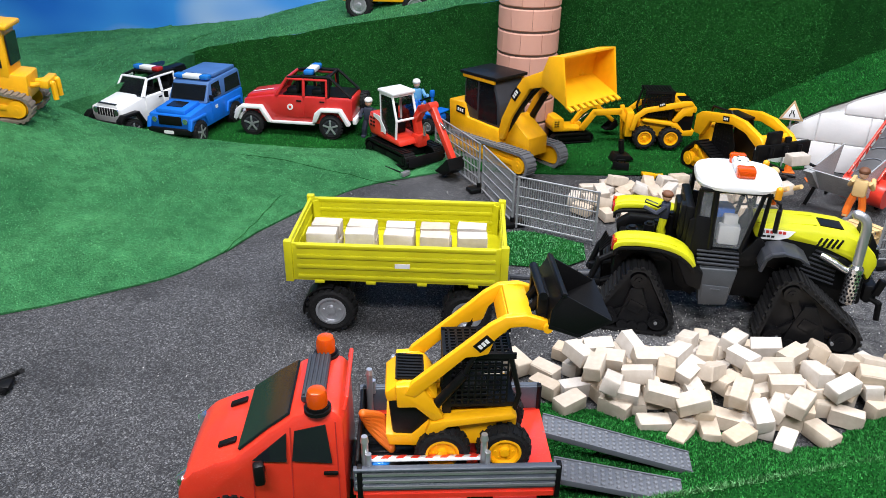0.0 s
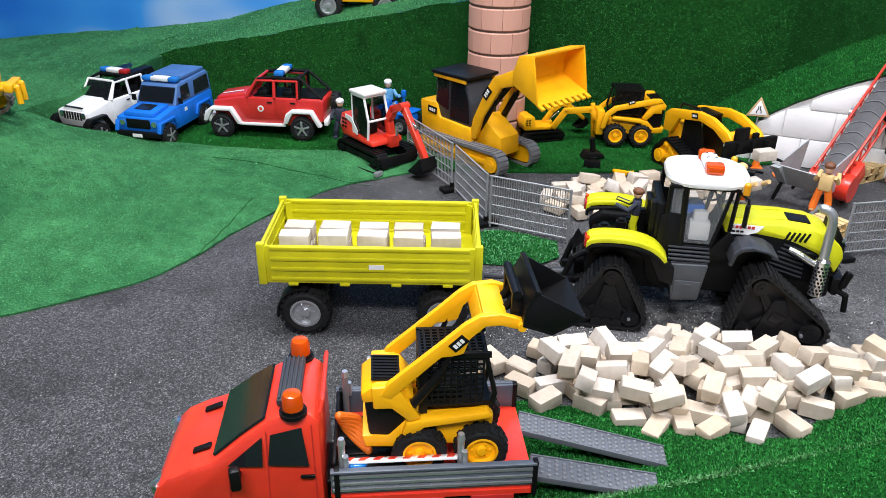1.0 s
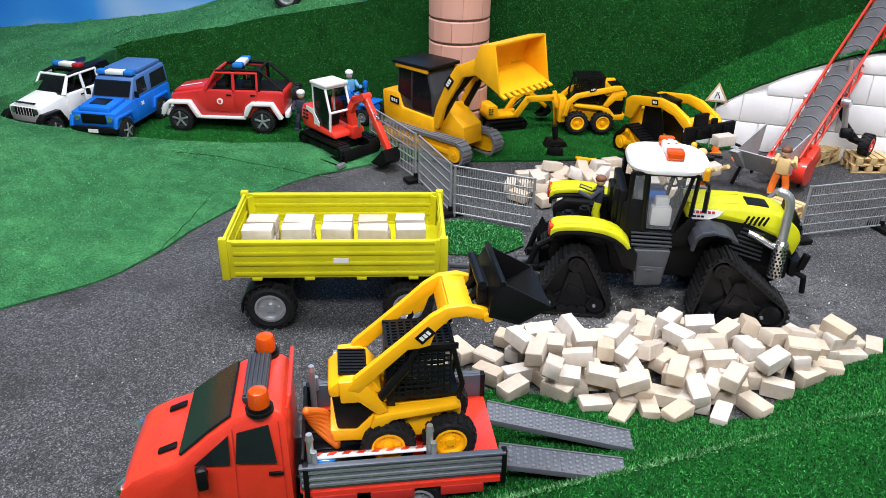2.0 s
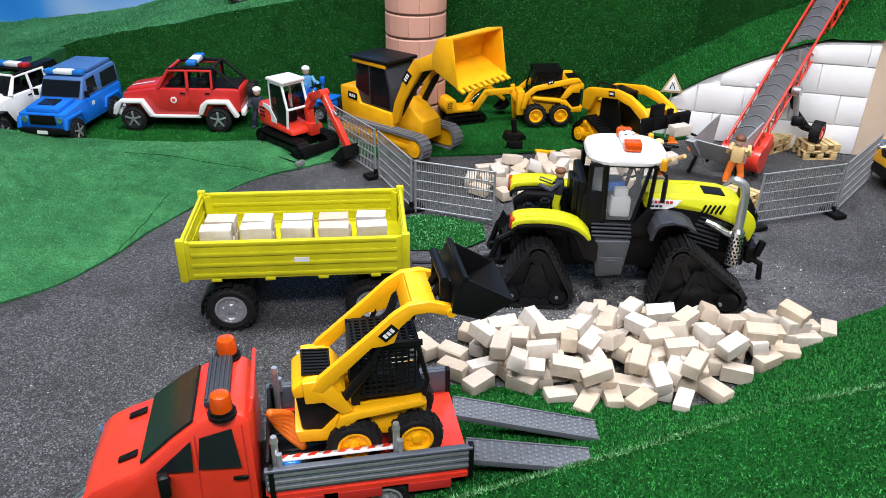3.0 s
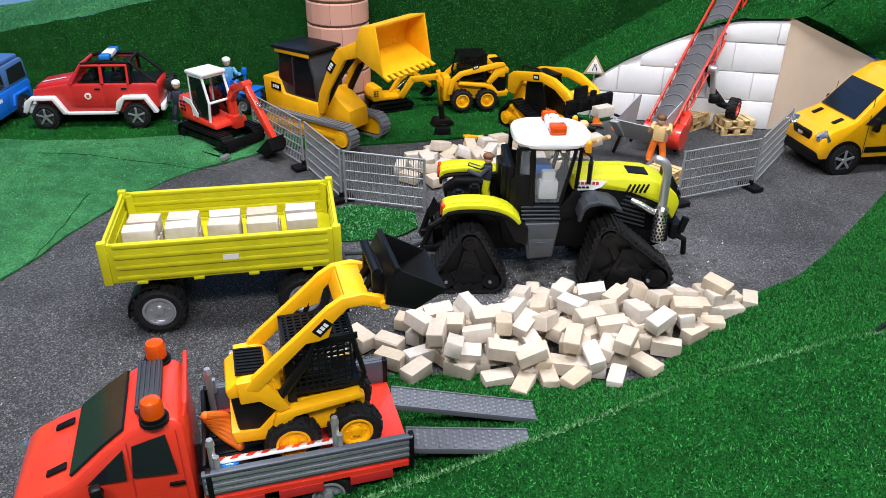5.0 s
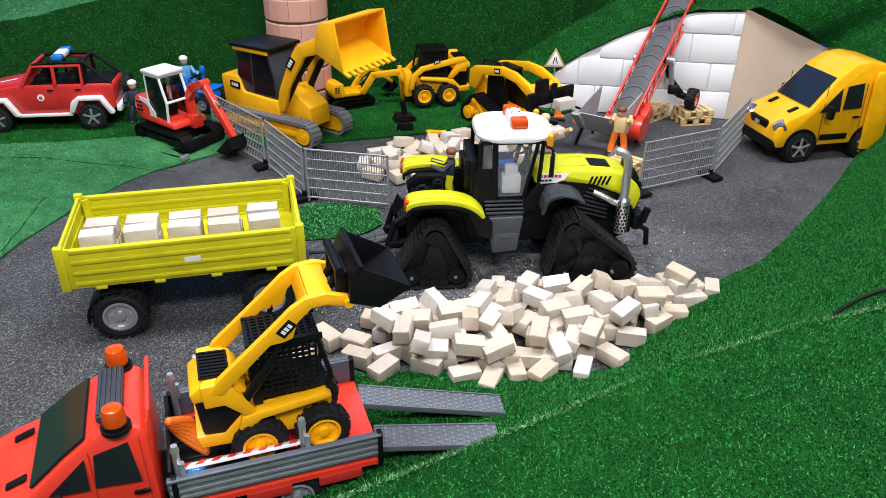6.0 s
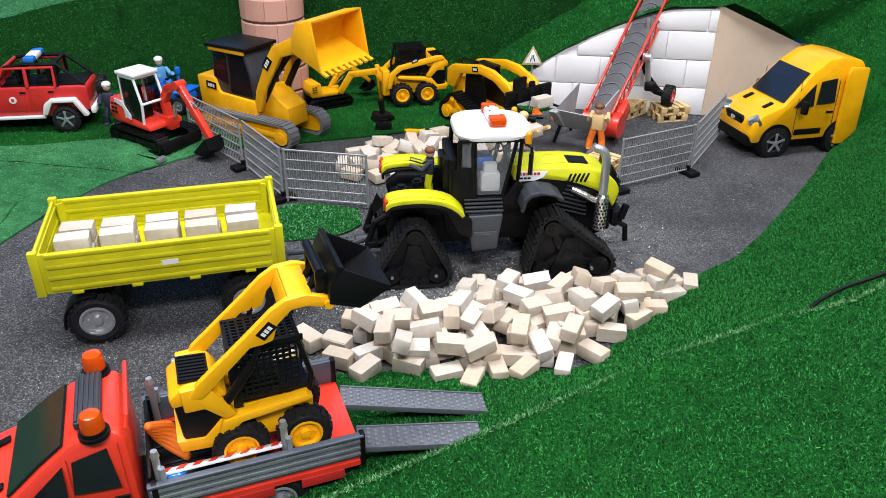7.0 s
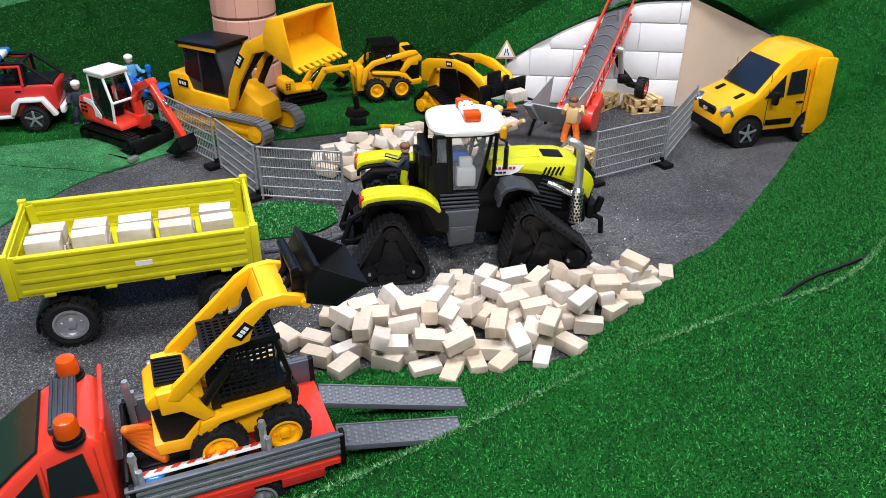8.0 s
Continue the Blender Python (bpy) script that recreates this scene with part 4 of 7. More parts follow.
        def arch(bm):
            plate(bm, low, 0.005, s * 0.05, s * 0.101, 0.001)
            prism(bm, [(-0.122, 0.14), (-0.1, 0.158), (-0.045, 0.157), (-0.004, 0.144), (0.016, 0.126), (0.024, 0.085), (0.01, 0.06), (-0.02, 0.08), (-0.03, 0.12), (-0.06, 0.14), (-0.1, 0.14), (-0.118, 0.12)], s * 0.036, s * 0.056, 0.003)
            prism(bm, [(-0.03, 0.152), (0.002, 0.138), (0.018, 0.124), (0.018, 0.092), (-0.006, 0.1), (-0.02, 0.13)], s * 0.05, s * 0.094, 0.003)
        bits("wheel_arch", BLK, t, arch, "black inner wing")
        def front(bm):
            plate(bm, [(0.1, 0.143), (0.105, 0.163), (0.114, 0.172), (0.132, 0.1755), (0.156, 0.171), (0.172, 0.161)], 0.004, s * 0.048, s * 0.1, 0.0012)
            plate(bm, [(0.098, 0.142), (0.103, 0.163), (0.113, 0.173), (0.132, 0.177)], 0.006, s * 0.094, s * 0.101, 0.001)
        bits("front_fender", DGREY, t, front, "black front wing")
        belt(t, [(-0.042, 0.025, 0.025), (-0.122, 0.025, 0.025), (-0.08, 0.1, 0.024)], s * 0.075, 0.05, 0.006, 0.0115, TRACK, 0.0032, TFRAME, TFRAME, s)
        belt(t, [(0.142, 0.025, 0.025), (0.246, 0.029, 0.029), (0.157, 0.106, 0.024)], s * 0.075, 0.05, 0.006, 0.0115, TRACK, 0.0032, TFRAME, TFRAME, s)
        for x0, x1 in ((-0.11, -0.052), (0.158, 0.225)):
            bits("bogie", TFRAME, t, lambda bm: (prism(bm, [(x0, 0.014), (x0 + 0.01, 0.05), ((x0 + x1) / 2 - 0.01, 0.085), ((x0 + x1) / 2 + 0.008, 0.085), (x1 - 0.006, 0.045), (x1, 0.014)], s * 0.088, s * 0.096, 0.002), box(bm, ((x0 + x1) / 2, s * 0.0965, 0.05), (0.026, 0.004, 0.02), (0, 24, 0), 0.002), [cyl(bm, (x0 + 0.012 + k * (x1 - x0 - 0.024) / 2, s * 0.094, 0.013), (x0 + 0.012 + k * (x1 - x0 - 0.024) / 2, s * 0.099, 0.013), 0.009, seg=16) for k in range(3)]), "black moulded track bogie")
            for x in (x0, x1):
                bits("axle_cap", SILVER, t, lambda bm: cyl(bm, (x + (0.008 if x == x1 else -0.01), s * 0.098, 0.026), (x + (0.008 if x == x1 else -0.01), s * 0.104, 0.026), 0.0028, seg=10), "silver axle cap")
    def gear(bm):
        for x, y, z, r, hh in ((-0.098, -0.03, 0.13, 0.011, 0.034), (-0.07, -0.02, 0.13, 0.01, 0.04), (-0.03, 0.03, 0.13, 0.012, 0.04), (-0.055, 0.012, 0.13, 0.009, 0.03)):
            cyl(bm, (x, y, z), (x, y, z + hh), r, r * 0.92, seg=16)
            cyl(bm, (x, y, z + hh), (x, y, z + hh + 0.004), r * 0.55, seg=12)
        box(bm, (-0.065, 0, 0.125), (0.1, 0.1, 0.02), bev=0.004)
        box(bm, (-0.02, -0.035, 0.19), (0.012, 0.022, 0.06), bev=0.003)
        box(bm, (-0.022, 0.02, 0.18), (0.012, 0.04, 0.05), bev=0.003)
    bits("rear_deck", BLK, t, gear, "black rear deck with valves")
    def link(bm):
        for s in (-1, 1):
            tube(bm, [(-0.11, s * 0.03, 0.12), (-0.145, s * 0.034, 0.1), (-0.16, s * 0.034, 0.055)], 0.0055)
            tube(bm, [(-0.11, s * 0.03, 0.07), (-0.165, s * 0.036, 0.05)], 0.005)
            prism(bm, [(-0.12, 0.06), (-0.13, 0.12), (-0.1, 0.13), (-0.1, 0.06)], s * 0.016, s * 0.022, 0.001)
        box(bm, (-0.15, 0, 0.058), (0.02, 0.082, 0.013), bev=0.003)
        cyl(bm, (-0.158, 0, 0.04), (-0.158, 0, 0.075), 0.005)
        for k in range(6):
            tube(bm, [(-0.128 - k * 0.002, -0.02 + k * 0.008, 0.13), (-0.146, -0.02 + k * 0.008, 0.11), (-0.14, -0.018 + k * 0.008, 0.085)], 0.0018, 6)
    bits("rear_linkage", BLK, t, link, "black rear linkage and hitch")
    ex = bits("exhaust", SILVER, t, lambda bm: tube(bm, curve([(0.25, -0.064, 0.14), (0.249, -0.064, 0.19), (0.2485, -0.0635, 0.215), (0.245, -0.062, 0.228), (0.237, -0.06, 0.234), (0.229, -0.058, 0.236)], 14), 0.0075, 14), "silver exhaust pipe")
    def can(bm):
        cyl(bm, (0.25, -0.064, 0.086), (0.25, -0.064, 0.148), 0.0115, seg=24)
        cyl(bm, (0.25, -0.064, 0.148), (0.25, -0.064, 0.153), 0.0115, 0.008, seg=24)
        tube(bm, curve([(0.2, -0.046, 0.155), (0.216, -0.054, 0.15), (0.232, -0.06, 0.142), (0.244, -0.063, 0.138)], 8), 0.0058, 12)
    c = bits("heat_shield", CHROME, ex, can, "perforated chrome heat shield")
    def holes(bm):
        for k in range(12):
            for j in range(8):
                a = 2 * math.pi * (k + 0.5 * (j % 2)) / 12
                box(bm, (0.25 + 0.0114 * math.cos(a), -0.064 + 0.0114 * math.sin(a), 0.092 + j * 0.0066), (0.0012, 0.003, 0.0036), (0, 0, math.degrees(a)))
    bits("shield_holes", BLK, ex, holes, "black perforations")
    def nose(bm):
        box(bm, (0.295, 0, 0.085), (0.022, 0.06, 0.03), bev=0.004)
        for s in (-1, 1):
            tube(bm, [(0.29, s * 0.024, 0.08), (0.312, s * 0.03, 0.07), (0.315, s * 0.03, 0.04)], 0.005)
            box(bm, (0.305, s * 0.03, 0.1), (0.012, 0.012, 0.03), (0, 15, 0), 0.003)
    bits("front_linkage", BLK, t, nose, "black front linkage")
    for s in (-1, 1):
        def mirror(bm):
            tube(bm, [(0.104, s * 0.05, 0.25), (0.114, s * 0.078, 0.248), (0.114, s * 0.08, 0.24)], 0.0022, 6)
            box(bm, (0.114, s * 0.08, 0.222), (0.007, 0.015, 0.038), (0, 0, s * 20), 0.002)
        bits("mirror", BLK, t, mirror, "black wing mirror")
        bits("work_lamp", AMBERD, t, lambda bm: (cyl(bm, (0.112, s * 0.062, 0.25), (0.112, s * 0.062, 0.264), 0.0055, seg=12), ball(bm, (0.112, s * 0.062, 0.265), 0.0055)), "small yellow lamp")
    return t


GREYD = plastic("tool_box_grey_plastic", (0.06, 0.066, 0.075), 0.42)
AMBERD = plastic("amber_lamp_plastic", (0.85, 0.36, 0.01), 0.3)
TRACTOR = pose(0.222, 1.228, 0, 0, 0, -1.5)
tractor(TRACTOR)


# ---- red flatbed truck ----
def truck(m):
    t = thing("flatbed_truck", m, "red toy flatbed truck with grey side boards and orange beacons", "truck")
    CL = (0.1, 2.6)
    def cab(bm):
        prism(bm, [(0.15, 0.034), (0.158, 0.05), (0.156, 0.068), (0.149, 0.084), (0.136, 0.096), (0.11, 0.107), (0.084, 0.115), (0.05, 0.14), (0.022, 0.158), (0.006, 0.164), (-0.022, 0.165), (-0.034, 0.156), (-0.036, 0.04)], -0.066, 0.066, 0.01, CL)
    c = bits("cab", RED, t, cab, "glossy red cab")
    def screen(bm):
        prism(bm, [(0.082, 0.1175), (0.05, 0.1415), (0.025, 0.1575), (0.027, 0.1592), (0.0515, 0.1435), (0.084, 0.1195)], -0.058, 0.058, 0, (0.11, 3.0))
    bits("windscreen", DARKGL, c, screen, "dark windscreen")
    for s in (-1, 1):
        bits("side_window", DARKGL, c, lambda bm: prism(bm, [(0.024, 0.109), (0.02, 0.143), (-0.014, 0.15), (-0.02, 0.106)], s * 0.0664, s * 0.0672, 0, CL))
        bits("quarter_window", DARKGL, c, lambda bm: prism(bm, [(0.068, 0.11), (0.029, 0.141), (0.03, 0.108)], s * 0.0664, s * 0.0672, 0, CL))
        def seam(bm):
            for a, b in (((0.027, 0.05), (0.025, 0.147)), ((-0.026, 0.05), (-0.024, 0.153)), ((0.07, 0.06), (0.068, 0.108))):
                prism(bm, [(a[0], a[1]), (b[0], b[1]), (b[0] - 0.0012, b[1]), (a[0] - 0.0012, a[1])], s * 0.0662, s * 0.0666, 0, CL)
        bits("door_seam", DARKRED, c, seam)
        bits("door_handle", BLK, c, lambda bm: box(bm, (-0.018, s * 0.0675, 0.094), (0.016, 0.003, 0.004), bev=0.001), "black door handle")
        bits("mirror", BLK, c, lambda bm: (box(bm, (0.058, s * 0.08, 0.106), (0.012, 0.012, 0.026), (0, 0, s * 15), 0.003), box(bm, (0.058, s * 0.07, 0.097), (0.006, 0.02, 0.008), bev=0.002)), "black mirror")
        bits("headlight", CHROME, c, lambda bm: box(bm, (0.1475, s * 0.046, 0.077), (0.014, 0.03, 0.014), (0, 20, -s * 25), 0.004), "clear headlight")
        bits("hood_vent", BLK, c, lambda bm: box(bm, (0.1, s * 0.036, 0.1125), (0.022, 0.009, 0.003), (0, 20, 0), 0.001), "black bonnet vent")
        beacon(t, -0.006, s * 0.051, 0.1635, 0.0125)
    bits("bumper", BLK, t, lambda bm: box(bm, (0.152, 0, 0.04), (0.016, 0.125, 0.02), bev=0.004), "black bumper")
    def bar(bm):
        box(bm, (0.0, 0, 0.169), (0.026, 0.082, 0.008), bev=0.002)
        for k in range(5):
            box(bm, (-0.01 + 0.005 * k, 0, 0.1735), (0.0022, 0.078, 0.003))
    bits("light_bar", DGREY, t, bar, "dark ribbed roof bar")
    bits("roof_rail", RED, t, lambda bm: tube(bm, [(-0.034, -0.05, 0.163), (-0.037, -0.045, 0.174), (-0.037, 0.045, 0.174), (-0.034, 0.05, 0.163)], 0.0025))
    bits("chassis", BLK, t, lambda bm: (box(bm, (-0.06, 0, 0.045), (0.4, 0.07, 0.024), bev=0.003), box(bm, (0.09, 0, 0.04), (0.1, 0.1, 0.02), bev=0.003)))
    bits("load_bed", RED, t, lambda bm: (box(bm, (-0.158, 0, 0.069), (0.232, 0.14, 0.008), bev=0.001), box(bm, (-0.158, 0.07, 0.064), (0.226, 0.004, 0.006)), box(bm, (-0.158, -0.07, 0.064), (0.226, 0.004, 0.006))), "red load bed")
    mat = bits("bed_mat", BLK, t, lambda bm: box(bm, (-0.085, -0.004, 0.0738), (0.084, 0.11, 0.0016), bev=0.0004), "black grooved mat")
    for y in (-0.05, -0.035, -0.02, -0.005, 0.01, 0.025, 0.04):
        bits("mat_rib", BLK, mat, lambda bm: box(bm, (-0.085, y, 0.0755), (0.08, 0.008, 0.002), bev=0.0005))
    for s in (-1, 1):
        def board(bm):
            box(bm, (-0.158, s * 0.0705, 0.0885), (0.23, 0.005, 0.031), bev=0.001)
            box(bm, (-0.158, s * 0.0745, 0.1035), (0.23, 0.006, 0.003), bev=0.001)
        bd = bits("side_board", BOARD, t, board, "anthracite ribbed side board")
        bits("board_rib", SILVER, bd, lambda bm: [box(bm, (-0.158, s * 0.0738, z), (0.226, 0.002, 0.0028)) for z in (0.0785, 0.0865, 0.0955)], "pale grey rib")
        for x in (-0.05, -0.272):
            bits("board_post", BLK, t, lambda bm: box(bm, (x, s * 0.071, 0.083), (0.006, 0.009, 0.045), bev=0.001))
        for x in (-0.056, -0.188):
            def stake(bm):
                cyl(bm, (x, s * 0.062, 0.075), (x, s * 0.062, 0.13), 0.004, seg=12)
                cyl(bm, (x, s * 0.062, 0.13), (x, s * 0.062, 0.137), 0.005, 0.0035, seg=12)
                cyl(bm, (x - 0.004, s * 0.067, 0.1), (x - 0.004, s * 0.067, 0.118), 0.0035, seg=10)
            if s > 0 or x > -0.1:
                bits("stake", SILVER, t, stake, "chromed stake")
        for x, w in ((0.098, 0.026), (-0.175, 0.034)):
            wheel(t, x, s * (0.056 if w < 0.03 else 0.05), 0.032, 0.032, w, GREY, s, 20)
    for s in (-1, 1):
        for x in (-0.08, -0.145, -0.225):
            bits("skirt", DARKRED, t, lambda bm: box(bm, (x, s * 0.071, 0.055), (0.05, 0.004, 0.012), bev=0.001))
    bits("bulkhead", BLK, t, lambda bm: box(bm, (-0.047, 0, 0.09), (0.004, 0.13, 0.036), bev=0.001))
    w = bits("warning_board", WHT, t, lambda bm: box(bm, (-0.125, 0.056, 0.102), (0.135, 0.014, 0.004), (28, 0, 0), 0.001), "red and white striped warning board")
    for k in range(8):
        def stripe(bm):
            x = -0.06 + k * 0.0165
            q = [bm.verts.new((x + dx, dy, 0.0025)) for dx, dy in ((0, -0.0068), (0.008, -0.0068), (0.0125, 0.0068), (0.0045, 0.0068))]
            e = bmesh.ops.extrude_face_region(bm, geom=[bm.faces.new(q)])
            bmesh.ops.translate(bm, vec=(0, 0, -0.0012), verts=[v for v in e["geom"] if isinstance(v, bmesh.types.BMVert)])
            bmesh.ops.recalc_face_normals(bm, faces=bm.faces[:])
            bm.transform(pose(-0.125, 0.056, 0.102, 28))
        bits("stripe", RED, w, stripe, "red slanting stripe")
    bits("blue_lens", BLUEL, t, lambda bm: ball(bm, (-0.072, 0.06, 0.1), 0.008, (1.5, 0.7, 0.5)))
    bits("mirror_pole", SILVER, t, lambda bm: (cyl(bm, (-0.086, -0.058, 0.075), (-0.086, -0.058, 0.14), 0.003, seg=8), box(bm, (-0.086, -0.058, 0.148), (0.006, 0.01, 0.02), bev=0.003)), "silver pole with a round head")
    bits("tail_light", REDL, t, lambda bm: [box(bm, (-0.272, s * 0.055, 0.058), (0.005, 0.02, 0.01), bev=0.001) for s in (-1, 1)], "red tail light")
    return t


TRUCK = pose(-0.254, 0.672, 0, 0, 0, 192.6)
truck(TRUCK).scale = (1, 1, 1.085)

cloth = thing("folded_strap", TRUCK @ pose(-0.068, -0.012, 0.0805), "orange folded plastic strap lying behind the cab", "strap")
def folds(bm):
    for k in range(6):
        pts = curve([(-0.016 + k * 0.002, 0.022 - k * 0.004, 0.004 + k * 0.0045), (-0.002, 0.012 - k * 0.002, 0.012 + k * 0.005), (0.012 + k * 0.001, 0.004 + k * 0.002, 0.026 + k * 0.005)], 9)
        tube(bm, pts, 0.0052, 10)
        ball(bm, pts[0], 0.0053)
        ball(bm, pts[-1], 0.0053)
bits("fold", ORG, cloth, folds)


def ramp_thing(a, b, w):
    a, b = Vector(a), Vector(b)
    d = b - a
    m = Matrix.Translation((a + b) / 2) @ d.to_track_quat("X", "Z").to_matrix().to_4x4()
    t = thing("loading_ramp", m, "grey studded plastic loading ramp leaning on the truck", "ramp", "ramps behind the truck")
    L = d.length
    def plate(bm):
        box(bm, (0, 0, 0), (L, w, 0.004), bev=0.0008)
        for s in (-1, 1):
            box(bm, (0, s * w / 2, 0.0), (L, 0.002, 0.008), bev=0.0006)
    p = bits("plate", RAMPG, t, plate, "grey plate")
    def studs(bm):
        n = int(L / 0.0085)
        for i in range(n):
            for j in range(4):
                x, y = -L / 2 + (i + 0.5) * L / n, (j - 1.5 + 0.5 * (i % 2) - 0.25) * w * 0.21
                lo = [bm.verts.new((x + 0.0032 * math.cos(a), y + 0.0032 * math.sin(a), 0.002)) for a in (0, 1.05, 2.09, 3.14, 4.19, 5.24)]
                hi = [bm.verts.new((x + 0.002 * math.cos(a), y + 0.002 * math.sin(a), 0.0042)) for a in (0, 1.05, 2.09, 3.14, 4.19, 5.24)]
                bm.faces.new(hi)
                for q in range(6):
                    bm.faces.new((lo[q], lo[(q + 1) % 6], hi[(q + 1) % 6], hi[q]))
    tagged(bits("studs", RAMPS, p, studs), kind="stuff")


ramp_thing((0.004, 0.77, 0.076), (0.193, 0.777, 0.038), 0.036)
ramp_thing((0.022, 0.692, 0.076), (0.172, 0.697, 0.062), 0.036)


# ---- skid steer loaders ----
def skid_steer(m, raised, label, far=False):
    t = thing("skid_steer_loader", m, label, "loader", "skid steer loaders")
    r, wb = 0.031, 0.0355
    def lower(bm):
        prism(bm, [(-0.06, 0.03), (-0.06, 0.05), (-0.05, 0.066), (-0.03, 0.072), (0.044, 0.08), (0.05, 0.07), (0.048, 0.03)], -0.03, 0.03, 0.003)
        for s in (-1, 1):
            prism(bm, [(-0.055, 0.058), (-0.05, 0.072), (-0.035, 0.075), (0.042, 0.084), (0.048, 0.079), (0.042, 0.0755), (-0.03, 0.066), (-0.046, 0.052)], s * 0.028, s * 0.046, 0.0015)
    bits("chassis", YEL, t, lower, "yellow chassis")
    def engine(bm):
        prism(bm, [(-0.092, 0.05), (-0.096, 0.105), (-0.06, 0.118), (-0.045, 0.08), (-0.06, 0.045)], -0.034, 0.034, 0.004)
    bits("engine_cover", BLK, t, engine, "black engine cover")
    def hood(bm):
        prism(bm, [(-0.098, 0.108), (-0.1, 0.124), (-0.085, 0.14), (-0.055, 0.142), (-0.04, 0.112), (-0.06, 0.112)], -0.036, 0.036, 0.004)
        prism(bm, [(-0.096, 0.036), (-0.1, 0.052), (-0.07, 0.05), (-0.05, 0.075), (-0.042, 0.07), (-0.06, 0.034)], -0.037, 0.037, 0.002)
    h = bits("hood", YEL, t, hood, "yellow rear hood")
    bits("hood_grille", BLK, h, lambda bm: (box(bm, (-0.072, 0, 0.1425), (0.032, 0.056, 0.002), (0, 5, 0)), [box(bm, (-0.072, -0.024 + k * 0.0069, 0.1442), (0.028, 0.003, 0.003), (0, 5, 0)) for k in range(8)]), "black slotted grille")
    for s in (-1, 1):
        bits("arm_tower", YEL, t, lambda bm: prism(bm, [(-0.086, 0.1), (-0.088, 0.134), (-0.06, 0.136), (-0.034, 0.082), (-0.046, 0.076), (-0.066, 0.1)], s * 0.033, s * 0.044, 0.002))
    # cab lattice
    def cage(bm):
        for s in (-1, 1):
            prism(bm, [(-0.036, 0.08), (-0.034, 0.172), (-0.026, 0.172), (-0.026, 0.08)], s * 0.031, s * 0.027)
            tube(bm, [(0.046, s * 0.03, 0.084), (0.05, s * 0.03, 0.11), (0.038, s * 0.03, 0.172)], 0.003)
        box(bm, (0.004, 0.031, 0.173), (0.08, 0.004, 0.008))
        box(bm, (0.004, -0.031, 0.173), (0.08, 0.004, 0.008))
        box(bm, (-0.034, 0, 0.135), (0.004, 0.06, 0.08))
    cg = bits("safety_cage", BLK, t, cage, "black lattice cab cage")
    for s in (-1, 1):
        for k in range(10):
            bar("bar", cg, BLK, (-0.028 + k * 0.0071, s * 0.03, 0.117), (0.0022, 0.0022, 0.062))
            bar("bar", cg, BLK, (0.004, s * 0.03, 0.088 + k * 0.0066), (0.064, 0.0022, 0.0022))
    for k in range(9):
        bar("bar", cg, BLK, (0.004, -0.028 + k * 0.007, 0.156), (0.072, 0.0025, 0.0025))
        bar("bar", cg, BLK, (-0.028 + k * 0.0082, 0, 0.156), (0.0025, 0.06, 0.0025))
    bits("cab_floor", BLK, t, lambda bm: (box(bm, (0.006, 0, 0.087), (0.08, 0.058, 0.006)), box(bm, (-0.03, 0, 0.11), (0.006, 0.056, 0.05))))
    bits("seat", BLK, t, lambda bm: (box(bm, (0.0, 0, 0.1), (0.03, 0.04, 0.03), bev=0.004), box(bm, (-0.018, 0, 0.125), (0.01, 0.036, 0.04), bev=0.003)))
    def arm(s):
        def up(bm):
            prism(bm, [(-0.078, 0.112), (-0.07, 0.127), (-0.012, 0.178), (0.012, 0.2), (0.028, 0.21), (0.05, 0.212), (0.074, 0.204), (0.077, 0.194), (0.07, 0.192), (0.05, 0.198), (0.034, 0.197), (0.018, 0.182), (0.012, 0.164), (0.001, 0.161), (-0.012, 0.16), (-0.066, 0.108)], s * 0.036, s * 0.046, 0.0018)
        def down(bm):
            prism(bm, [(-0.088, 0.125), (-0.08, 0.134), (-0.06, 0.134), (0.045, 0.112), (0.07, 0.09), (0.078, 0.05), (0.066, 0.05), (0.056, 0.085), (0.035, 0.1), (-0.06, 0.118)], s * 0.036, s * 0.046, 0.0018)
        return up if raised else down
    for s in (-1, 1):
        a = bits("lift_arm", YEL, t, arm(s), "bent yellow lift arm")
        if raised:
            badge(a, 0.006, s * 0.0466, 0.178, 0.02, 0.012, (0, -44, 0), s)
            bits("lift_cylinder", BLK, t, lambda bm: (cyl(bm, (-0.045, s * 0.036, 0.09), (-0.012, s * 0.038, 0.135), 0.0055, seg=12), cyl(bm, (-0.012, s * 0.038, 0.135), (0.002, s * 0.039, 0.17), 0.003, seg=10)))
            bits("pivot_pin", YEL, a, lambda bm: cyl(bm, (0.072, s * 0.034, 0.198), (0.072, s * 0.052, 0.198), 0.005, seg=12))
        else:
            badge(a, 0.0, s * 0.0466, 0.125, 0.018, 0.01, (0, 18, 0), s)
        for x in (-wb, wb):
            wheel(t, x, s * 0.038, r, r, 0.028, YEL, s, 16, split=True)
    for o in t.children_recursive:
        if o.name.split(".")[0] in ("safety_cage", "hood", "hood_grille", "arm_tower", "engine_cover", "seat"):
            for v in o.data.vertices:
                v.co.z = v.co.z if v.co.z < 0.06 else 0.06 + (v.co.z - 0.06) * (0.76 if raised and "hood" in o.name else 0.83)
